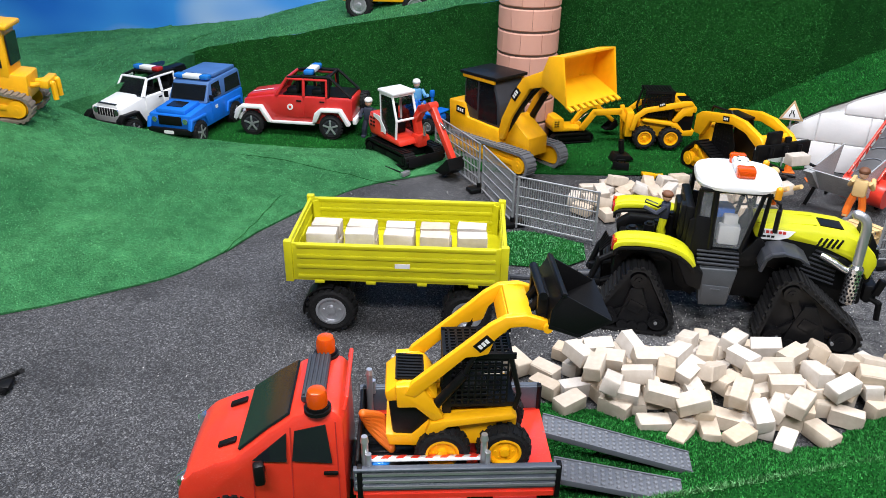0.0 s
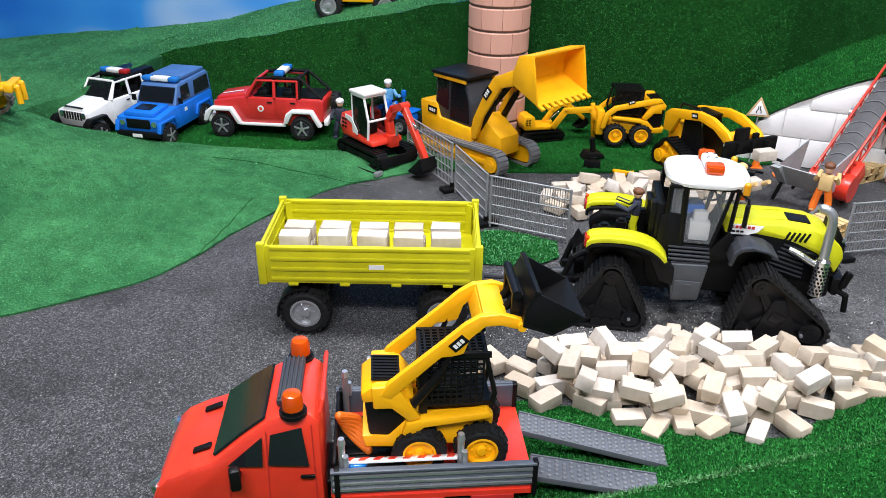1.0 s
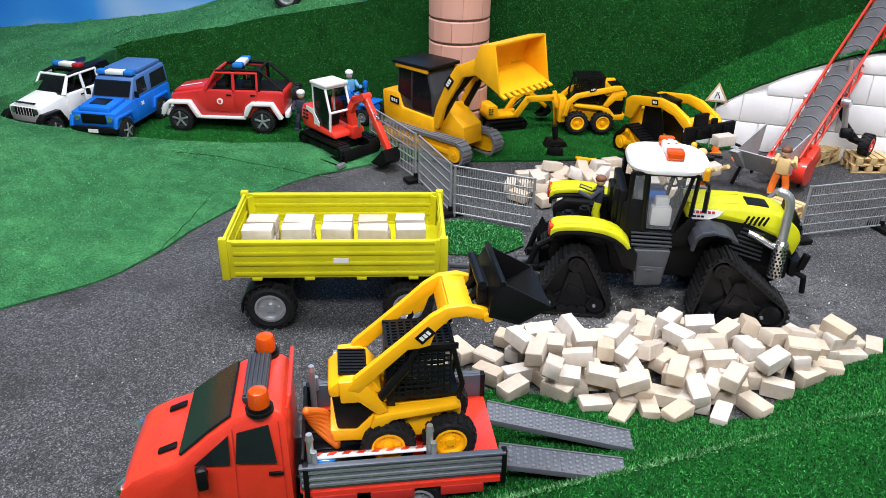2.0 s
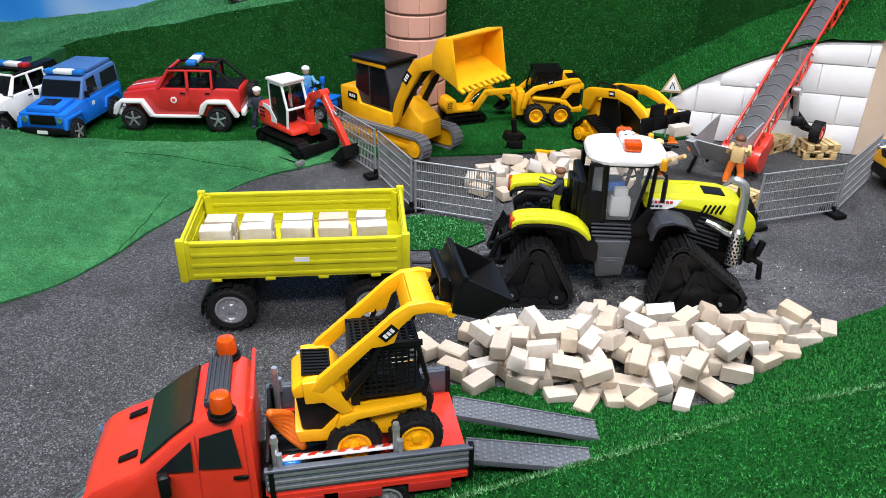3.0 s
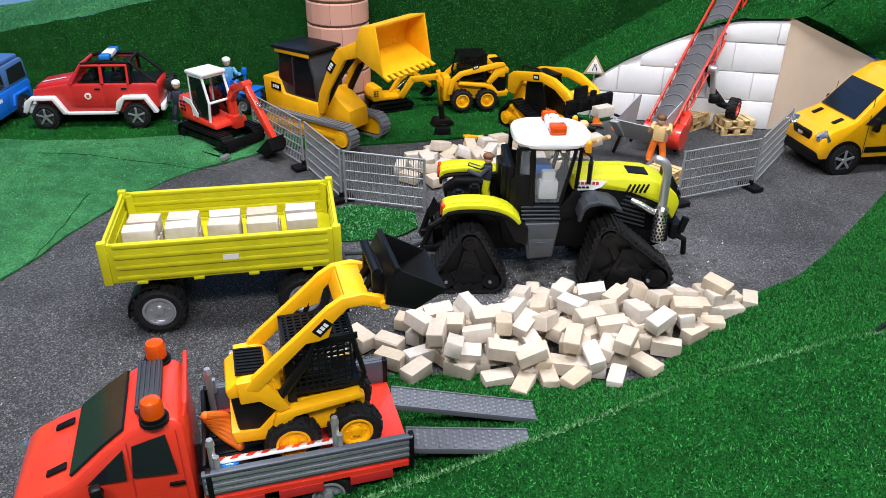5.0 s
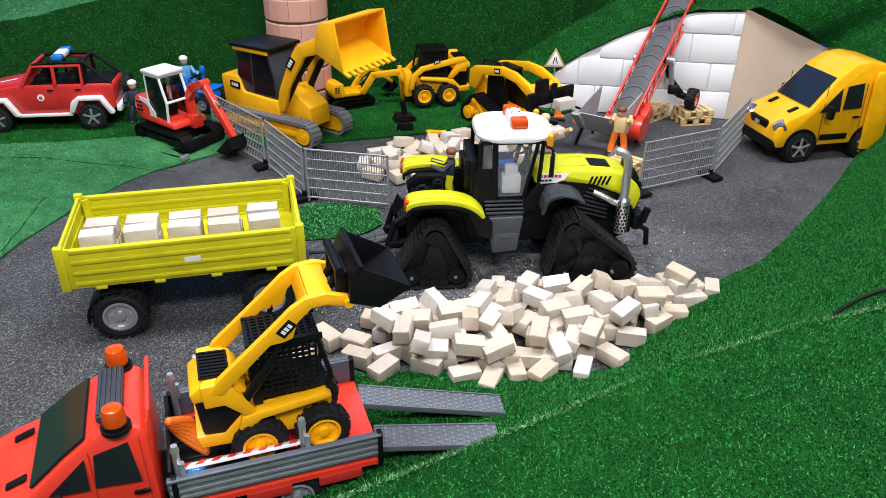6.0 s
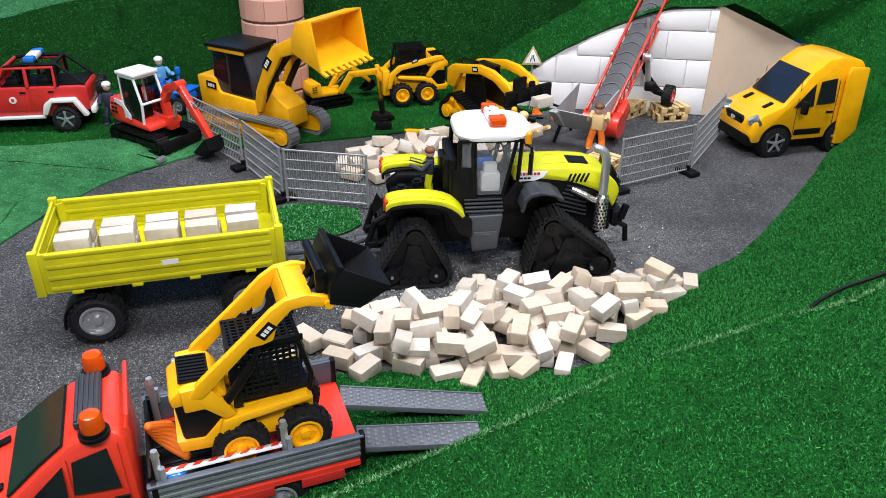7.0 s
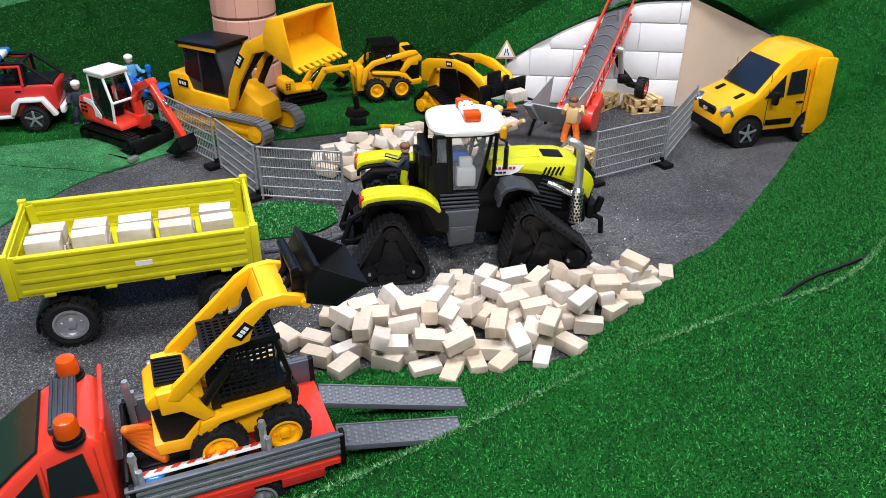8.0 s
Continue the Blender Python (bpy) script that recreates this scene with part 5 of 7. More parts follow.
    if raised:
        bits("cross_tube", YEL, t, lambda bm: (box(bm, (0.044, 0, 0.205), (0.026, 0.074, 0.009), (0, 6, 0), 0.002), box(bm, (0.03, 0, 0.196), (0.008, 0.074, 0.022), (0, 20, 0), 0.002)))
        def coupler(bm):
            for s in (-1, 1):
                prism(bm, [(0.062, 0.198), (0.062, 0.228), (0.07, 0.236), (0.076, 0.2)], s * 0.026, s * 0.034, 0.001)
                tube(bm, [(0.058, s * 0.014, 0.204), (0.07, s * 0.014, 0.222)], 0.0045)
            cyl(bm, (0.066, -0.04, 0.232), (0.066, 0.04, 0.232), 0.005)
            cyl(bm, (0.068, -0.036, 0.203), (0.068, 0.036, 0.203), 0.005)
        bits("coupler", BLK, t, coupler)
        def bucket(bm):
            prism(bm, [(0.084, 0.24), (0.074, 0.222), (0.072, 0.2), (0.104, 0.188), (0.139, 0.207), (0.138, 0.2095), (0.104, 0.1915), (0.0755, 0.203), (0.077, 0.221), (0.087, 0.2385)], -0.053, 0.053)
            for s in (-1, 1):
                prism(bm, [(0.086, 0.2395), (0.0745, 0.222), (0.073, 0.201), (0.104, 0.189), (0.138, 0.208)], s * 0.0525, s * 0.0495, 0.0006)
            box(bm, (0.0855, 0, 0.2395), (0.006, 0.108, 0.005), (0, 25, 0), 0.001)
            box(bm, (0.0735, 0, 0.212), (0.006, 0.05, 0.026), bev=0.002)
        bits("bucket", BLK, t, bucket, "black open bucket raised high")
    return t


skid_steer(TRUCK @ pose(-0.178, 0.008, 0.0795, 0, 0, 180), True, "yellow and black toy skid steer loader standing on the truck bed").scale = (1, 0.84, 1)


# ---- brick heaps on the ground ----
near_heap = [(-0.01, 0.93), (0.05, 0.892), (0.107, 0.872), (0.169, 0.85), (0.278, 0.862), (0.36, 0.862), (0.4, 0.912), (0.44, 0.928), (0.513, 0.985), (0.632, 1.068), (0.59, 1.09), (0.516, 1.09), (0.42, 1.092), (0.332, 1.1), (0.24, 1.1), (0.133, 1.055), (0.048, 1.052), (0.0, 0.975)]
heap(near_heap, 124, 11, "chalky off-white brick lying in the heap by the ramps", "bricks in the near heap", 2.15)
far_heap = [(0.02, 1.68), (0.09, 1.755), (0.21, 1.765), (0.335, 1.81), (0.44, 1.79), (0.49, 1.74), (0.46, 1.63), (0.39, 1.58), (0.345, 1.5), (0.29, 1.41), (0.2, 1.385), (0.17, 1.54), (0.04, 1.6)]
heap(far_heap, 112, 4, "chalky off-white brick lying in the far heap", "bricks in the far heap", 2.6)
for k, (x, y, a) in enumerate(((0.515, 1.62, 20), (-0.082, 0.925, 60), (-0.045, 0.985, 130))):
    brick(pose(x, y, 0.016, 0, 0, a), "single off-white brick lying beside the heap", "loose single bricks")


# ---- brick chimney ----
def chimney(x, y, r, h):
    t = thing("brick_chimney", pose(x, y, 0), "round pink brick-print chimney standing by the turf wall", "chimney")
    bits("core", MORT, t, lambda bm: cyl(bm, (0, 0, 0), (0, 0, h), r * 0.975, seg=40))
    rows = 11
    step = h / rows
    n = 9
    meshes = []
    for v in range(3):
        bm = bmesh.new()
        rng = random.Random(v)
        da = 2 * math.pi / n * 0.985
        ring = []
        for k in range(5):
            a = -da / 2 + da * k / 4
            ring.append([(rr * math.cos(a), rr * math.sin(a), z) for rr, z in ((r * 0.97, 0.002), (r * 1.0 + rng.uniform(0, 0.0015), 0.005), (r * 1.0 + rng.uniform(0, 0.0015), step - 0.006), (r * 0.97, step - 0.002))])
        vs = [[bm.verts.new(p) for p in c] for c in ring]
        for a, b in zip(vs, vs[1:]):
            for k in range(3):
                bm.faces.new((a[k], b[k], b[k + 1], a[k + 1]))
        bm.faces.new(vs[0])
        bm.faces.new(vs[-1][::-1])
        bmesh.ops.recalc_face_normals(bm, faces=bm.faces[:])
        meshes.append(mesh_of("brick", bm, PINKB))
    rng = random.Random(3)
    for i in range(rows):
        for k in range(n):
            ob = new("brick", meshes[rng.randrange(3)])
            ob.parent = t
            ob.matrix_basis = pose(0, 0, i * step, 0, 0, 360 / n * (k + 0.5 * (i % 2)))


chimney(-0.132, 2.14, 0.083, 0.68)


# ---- off-road cars ----
def light_bar(t, x, z, w, mats, rot=0):
    b = bits("light_bar", WHT, t, lambda bm: box(bm, (x, 0, z), (0.026, w * 0.5, 0.013), (0, 0, rot), 0.004), "white beacon bar with coloured ends")
    for s, mm in zip((-1, 1), mats):
        bits("lens", mm, b, lambda bm: box(bm, (x, s * w * 0.37, z), (0.027, w * 0.26, 0.014), (0, 0, rot), 0.005), "coloured beacon lens")


def jeep(m, main, trim, label, lights, soft_top):
    """A long four-door off-road car with an open roll cage."""
    t = thing("off_road_car", m, label, "car", "parked off-road cars")
    a, W, r = 0.1125, 0.066, 0.033
    def body(bm):
        prism(bm, [(0.13, 0.05), (0.137, 0.075), (0.135, 0.098), (0.045, 0.112), (0.03, 0.112), (-0.165, 0.112), (-0.172, 0.105), (-0.172, 0.05), (-0.08, 0.036), (0.09, 0.036)], -W * 0.86, W * 0.86, 0.004)
    b = bits("body", main, t, body)
    def hood(bm):
        prism(bm, [(0.133, 0.098), (0.13, 0.106), (0.05, 0.121), (0.045, 0.11)], -W * 0.62, W * 0.62, 0.003, (0.1, 5))
    bits("hood", main, b, hood)
    def screen(bm):
        for s in (-1, 1):
            tube(bm, [(0.045, s * W * 0.8, 0.112), (0.01, s * W * 0.72, 0.16)], 0.004)
        tube(bm, [(0.01, -W * 0.72, 0.16), (0.01, W * 0.72, 0.16)], 0.004)
    bits("windscreen_frame", main, t, screen)
    bits("windscreen", GLASS, t, lambda bm: prism(bm, [(0.045, 0.112), (0.011, 0.158), (0.0125, 0.159), (0.0465, 0.113)], -W * 0.74, W * 0.74))
    def door(x0, x1, s):
        def f(bm):
            tube(bm, [(x0, s * W * 0.86, 0.112), (x0 - (0.028 if x0 > 0 else 0), s * W * 0.74, 0.157), (x1, s * W * 0.74, 0.157), (x1, s * W * 0.86, 0.112)], 0.0035)
            box(bm, ((x0 + x1) / 2, s * W * 0.87, 0.082), (x0 - x1 - 0.004, 0.003, 0.056), bev=0.001)
        return f
    for s in (-1, 1):
        for x0, x1 in ((0.04, -0.035), (-0.037, -0.1)):
            d = bits("door", main, t, door(x0, x1, s), "door with an open window frame")
            bits("door_handle", BLK, d, lambda bm: box(bm, (x1 + 0.012, s * W * 0.9, 0.1), (0.014, 0.003, 0.004), bev=0.001))
        for cx in (a, -a):
            def arch(bm):
                prism(bm, [(cx + 0.052, 0.045), (cx + 0.044, 0.072), (cx + 0.028, 0.084), (cx - 0.03, 0.084), (cx - 0.055, 0.04), (cx - 0.045, 0.038), (cx - 0.024, 0.075), (cx + 0.024, 0.075), (cx + 0.04, 0.045)], s * W * 0.8, s * W * 1.12, 0.002)
            bits("wheel_arch", trim, t, arch)
            road_wheel(t, cx, s * W * 0.93, r, r, 0.026, s)
        bits("side_sill", trim, t, lambda bm: box(bm, (0, s * W * 0.92, 0.038), (0.13, 0.008, 0.008), bev=0.002))
        bits("headlight", CHROME, t, lambda bm: cyl(bm, (0.134, s * W * 0.6, 0.088), (0.139, s * W * 0.6, 0.088), 0.009, seg=16), "round headlight")
    bits("front_bumper", trim, t, lambda bm: box(bm, (0.146, 0, 0.05), (0.014, W * 2.0, 0.02), bev=0.004))
    bits("rear_bumper", trim, t, lambda bm: box(bm, (-0.178, 0, 0.05), (0.012, W * 1.9, 0.018), bev=0.004))
    bits("grille", BLK, t, lambda bm: [box(bm, (0.1375, -0.03 + k * 0.01, 0.086), (0.003, 0.005, 0.022)) for k in range(7)])
    def cage(bm):
        for s in (-1, 1):
            tube(bm, [(0.01, s * W * 0.7, 0.16), (-0.035, s * W * 0.7, 0.166), (-0.11, s * W * 0.7, 0.164), (-0.168, s * W * 0.74, 0.112)], 0.0042)
            tube(bm, [(-0.036, s * W * 0.7, 0.166), (-0.036, s * W * 0.8, 0.11)], 0.004)
            tube(bm, [(-0.105, s * W * 0.7, 0.164), (-0.105, s * W * 0.8, 0.11)], 0.004)
        for x, z in ((-0.035, 0.166), (-0.105, 0.164)):
            tube(bm, [(x, -W * 0.7, z), (x, W * 0.7, z)], 0.004)
    bits("roll_cage", BLK, t, cage)
    bits("cabin_floor", BLK, t, lambda bm: box(bm, (-0.07, 0, 0.113), (0.19, W * 1.5, 0.004)))
    for x in (0.0, -0.07):
        for y in (-0.026, 0.026):
            bits("seat", BLK, t, lambda bm: (box(bm, (x, y, 0.12), (0.03, 0.036, 0.02), bev=0.004), box(bm, (x - 0.016, y, 0.138), (0.01, 0.034, 0.034), bev=0.003)))
    if soft_top:
        bits("roof_panel", BLK, t, lambda bm: box(bm, (-0.1, 0, 0.164), (0.12, W * 1.45, 0.012), bev=0.004), "black rear hard top")
        bits("rear_top", BLK, t, lambda bm: box(bm, (-0.13, 0, 0.138), (0.07, W * 1.5, 0.05), bev=0.006))
    wheel(t, -0.195, 0, 0.092, 0.03, 0.02, DGREY, 1, 18).matrix_basis = Matrix.Translation((-0.195, 0, 0.092)) @ pose(0, 0, 0, 0, 0, 90) @ Matrix.Translation((0.195, 0, -0.092))
    light_bar(t, -0.05, 0.176, W * 1.5, lights)
    return t


red_jeep = jeep(pose(-0.76, 2.006, 0.018, 0, 0, 182), JEEPRED, WHT, "red and white toy fire brigade off-road car with black cage", (BLUEL, BLUEL), False)
def crest(bm):
    for s in (1,):
        cyl(bm, (0.003, s * 0.0585, 0.082), (0.003, s * 0.0605, 0.082), 0.0085, seg=16)
cr = bits("door_crest", WHT, red_jeep, crest, "round white crest")
bits("crest_mark", RED, cr, lambda bm: box(bm, (0.003, 0.0607, 0.082), (0.007, 0.001, 0.008)))
bits("hood_stripe", WHT, red_jeep, lambda bm: box(bm, (0.09, 0.02, 0.1155), (0.06, 0.006, 0.001), (0, 10, 0)), "white bonnet stripe")
white_jeep = jeep(pose(-1.232, 1.985, -0.004, 0, 0, 256), WHT, BLK, "white and black toy police off-road car parked in the hollow", (BLUEL, REDL), True)
white_jeep.scale = (0.95,) * 3
bits("hood_bars", BLK, white_jeep, lambda bm: [box(bm, (0.128, -0.03 + k * 0.0085, 0.1085), (0.008, 0.006, 0.001), (0, 10, 0)) for k in range(8)], "dark lettering bars")


def defender(m):
    t = thing("off_road_car", m, "blue toy off-road car with a grey-blue hard top", "car", "parked off-road cars")
    W, a, r = 0.068, 0.105, 0.034
    bits("body", BLUE, t, lambda bm: (prism(bm, [(0.142, 0.045), (0.144, 0.09), (0.05, 0.1), (-0.165, 0.1), (-0.168, 0.05), (-0.07, 0.036), (0.07, 0.036)], -W, W, 0.004), prism(bm, [(0.138, 0.09), (0.136, 0.103), (0.055, 0.11), (0.05, 0.098)], -W * 0.7, W * 0.7, 0.003)), "bright blue boxy body")
    bits("bonnet_mat", DARKGL, t, lambda bm: box(bm, (0.095, 0, 0.1078), (0.04, 0.05, 0.002), (0, 5, 0)), "dark bonnet patch")
    def top(bm):
        prism(bm, [(0.046, 0.1), (0.016, 0.15), (0.01, 0.156), (-0.16, 0.16), (-0.168, 0.15), (-0.168, 0.1)], -W * 0.96, W * 0.96, 0.005, (0.1, 1.6))
    tp = bits("hard_top", GREYBLUE, t, top, "grey-blue hard top")
    bits("roof_panel", GREYBLUE, tp, lambda bm: box(bm, (-0.09, 0, 0.165), (0.13, W * 1.6, 0.012), bev=0.004))
    bits("windscreen", GLASS, tp, lambda bm: prism(bm, [(0.043, 0.108), (0.02, 0.146), (0.0215, 0.148), (0.0455, 0.109)], -W * 0.82, W * 0.82), "smoked windscreen")
    bits("roof_hatch", BLK, tp, lambda bm: box(bm, (-0.012, 0, 0.1575), (0.03, 0.06, 0.002)))
    for s in (-1, 1):
        for x0, x1 in ((0.012, -0.04), (-0.065, -0.155)):
            bits("side_window", DARKGL, tp, lambda bm: prism(bm, [(x0, 0.108), (x0 - 0.008, 0.147), (x1, 0.149), (x1, 0.108)], s * W * 0.965, s * W * 0.985, 0, (0.1, 1.6)))
        for cx in (a, -a):
            bits("wheel_arch", BLUE, t, lambda bm: prism(bm, [(cx + 0.05, 0.05), (cx + 0.04, 0.08), (cx - 0.04, 0.08), (cx - 0.05, 0.05), (cx - 0.042, 0.05), (cx - 0.032, 0.072), (cx + 0.032, 0.072), (cx + 0.042, 0.05)], s * W * 0.9, s * W * 1.08, 0.002))
            road_wheel(t, cx, s * W * 0.92, r, r, 0.027, s)
        bits("headlight", CHROME, t, lambda bm: cyl(bm, (0.14, s * 0.05, 0.074), (0.147, s * 0.05, 0.074), 0.008, seg=16), "round headlight")
        bits("mirror", BLK, t, lambda bm: box(bm, (0.035, s * W * 1.12, 0.115), (0.005, 0.014, 0.018), bev=0.002))
        bits("door", BLUE, t, lambda bm: box(bm, (-0.01, s * W * 1.0, 0.073), (0.07, 0.003, 0.05), bev=0.001))
        bits("door_sticker", WHT, t, lambda bm: box(bm, (0.0, s * W * 1.025, 0.082), (0.014, 0.001, 0.01)))
    bits("grille", BLK, t, lambda bm: box(bm, (0.1445, 0, 0.073), (0.004, 0.075, 0.026), bev=0.002))
    bits("front_bumper", BLK, t, lambda bm: box(bm, (0.15, 0, 0.045), (0.012, W * 2.05, 0.016), bev=0.003))
    bits("number_plate", WHT, t, lambda bm: box(bm, (0.157, 0.0, 0.043), (0.002, 0.03, 0.009)))
    light_bar(t, 0.0, 0.166, W * 1.7, (BLUEL, BLUEL))
    return t


defender(pose(-1.038, 1.945, 0.012, 0, 0, 265)).scale = (0.92, 0.92, 0.95)


# ---- compact excavators ----
def excavator(m, main, roof, label, cab=True, scale=1.0, arm=((0.046, 0.05), (0.036, 0.095), (0.056, 0.126), (0.094, 0.142), (0.172, 0.038)), side=0.014):
    t = thing("compact_excavator", m, label, "excavator", "compact excavators")
    for s in (-1, 1):
        belt(t, [(-0.062, 0.018, 0.018), (0.072, 0.018, 0.018)], s * 0.042, 0.03, 0.004, 0.009, BLK, 0.0018, BLK, BLK, s)
    bits("undercarriage", BLK, t, lambda bm: (box(bm, (0, 0, 0.022), (0.09, 0.06, 0.018), bev=0.003), cyl(bm, (0, 0, 0.03), (0, 0, 0.042), 0.03, seg=24)))
    bits("dozer_blade", BLK, t, lambda bm: box(bm, (0.09, 0, 0.016), (0.006, 0.1, 0.024), (0, -10, 0), 0.002))
    def deck(bm):
        prism(bm, [(-0.075, 0.045), (-0.085, 0.07), (-0.075, 0.1), (-0.035, 0.098), (-0.03, 0.06), (0.045, 0.056), (0.05, 0.042)], -0.045, 0.045, 0.005)
    d = bits("upper_body", main, t, deck, "rounded upper body")
    bits("air_slots", BLK, d, lambda bm: [box(bm, (-0.068 + 0.011 * k, s * 0.0455, 0.068 + 0.009 * j), (0.007, 0.002, 0.004)) for k in range(2) for j in range(3) for s in (-1, 1)])
    if cab:
        def posts(bm):
            for y in (-0.042, 0.014):
                tube(bm, [(-0.028, y, 0.06), (-0.03, y, 0.155)], 0.003)
                tube(bm, [(0.03, y, 0.056), (0.034, y, 0.1), (0.018, y, 0.155)], 0.003)
            for a, b in (((-0.03, -0.042), (-0.03, 0.014)), ((0.018, -0.042), (0.018, 0.014)), ((-0.03, -0.042), (0.018, -0.042)), ((-0.03, 0.014), (0.018, 0.014))):
                tube(bm, [(*a, 0.154), (*b, 0.154)], 0.0035)
            tube(bm, [(0.034, -0.042, 0.1), (0.034, 0.014, 0.1)], 0.003)
        c = bits("cab_frame", roof, t, posts, "white cab frame")
        bits("roof", roof, c, lambda bm: box(bm, (-0.006, -0.014, 0.16), (0.062, 0.066, 0.008), bev=0.003), "white cab roof")
        bits("window", GLASS, c, lambda bm: (prism(bm, [(-0.028, 0.065), (-0.03, 0.15), (0.018, 0.15), (0.033, 0.1), (0.03, 0.06)], -0.0425, -0.0435), prism(bm, [(-0.028, 0.065), (-0.03, 0.15), (0.018, 0.15), (0.033, 0.1), (0.03, 0.06)], 0.0145, 0.0155)), "smoked cab window")
        bits("seat", BLK, t, lambda bm: (box(bm, (-0.008, -0.014, 0.075), (0.03, 0.035, 0.03), bev=0.004), box(bm, (-0.024, -0.014, 0.105), (0.008, 0.032, 0.04), bev=0.003)))
        bits("side_stripe", roof, d, lambda bm: prism(bm, [(-0.055, 0.1), (-0.03, 0.098), (-0.005, 0.07), (-0.006, 0.06), (-0.014, 0.062), (-0.03, 0.085), (-0.055, 0.092)], -0.0475, -0.0455), "white curved stripe")
    def boom(bm):
        y = side
        pts = [Vector((x, y, z)) for x, z in arm[:4]]
        for a, b in zip(pts, pts[1:]):
            dd = b - a
            box(bm, (a + b) / 2, (dd.length + 0.012, 0.017, 0.017), (0, -math.degrees(math.atan2(dd.z, dd.x)), 0), 0.002)
        box(bm, (0.045, y, 0.05), (0.03, 0.026, 0.03), bev=0.003)
    bits("boom", main, t, boom, "bent boom")
    (x0, z0), (x1, z1) = arm[3], arm[4]
    def stick(bm):
        dd = Vector((x1 - x0, 0, z1 - z0))
        box(bm, ((x0 + x1) / 2, side, (z0 + z1) / 2), (dd.length + 0.01, 0.014, 0.015), (0, -math.degrees(math.atan2(dd.z, dd.x)), 0), 0.002)
        cyl(bm, (x0, side - 0.012, z0), (x0, side + 0.012, z0), 0.009)
    st = bits("stick", main, t, stick)
    bits("ram", CHROME, t, lambda bm: (cyl(bm, (arm[0][0] + 0.02, side, 0.065), (arm[1][0] + 0.03, side, arm[1][1] - 0.005), 0.004), cyl(bm, (arm[2][0], side, arm[2][1] + 0.014), ((x0 + x1) / 2 + 0.008, side, (z0 + z1) / 2 + 0.012), 0.0035)))
    bits("bucket", BLK, t, lambda bm: (prism(bm, [(x1 + 0.008, z1 + 0.006), (x1 + 0.018, z1 - 0.018), (x1 - 0.004, z1 - 0.036), (x1 - 0.036, z1 - 0.034), (x1 - 0.034, z1 - 0.03), (x1 - 0.006, z1 - 0.03), (x1 + 0.011, z1 - 0.016), (x1 + 0.002, z1 + 0.004)], side - 0.022, side + 0.022), [prism(bm, [(x1 + 0.004, z1 + 0.004), (x1 + 0.016, z1 - 0.018), (x1 - 0.004, z1 - 0.034), (x1 - 0.034, z1 - 0.032)], y, y + 0.002) for y in (side - 0.022, side + 0.02)]), "black digging bucket")
    if scale != 1.0:
        t.scale = (scale,) * 3
    return t


excavator(pose(-0.425, 1.872, 0.012, 0, 0, -42), RED, WHT, "red toy compact excavator with a white cab", scale=1.1)
mini = excavator(pose(-0.005, 2.105, 0.012, 0, 0, 25), YEL, BLK, "small yellow toy excavator beside the chimney", cab=False, scale=0.72, arm=((0.03, 0.06), (0.06, 0.1), (0.1, 0.125), (0.13, 0.12), (0.2, 0.06)))


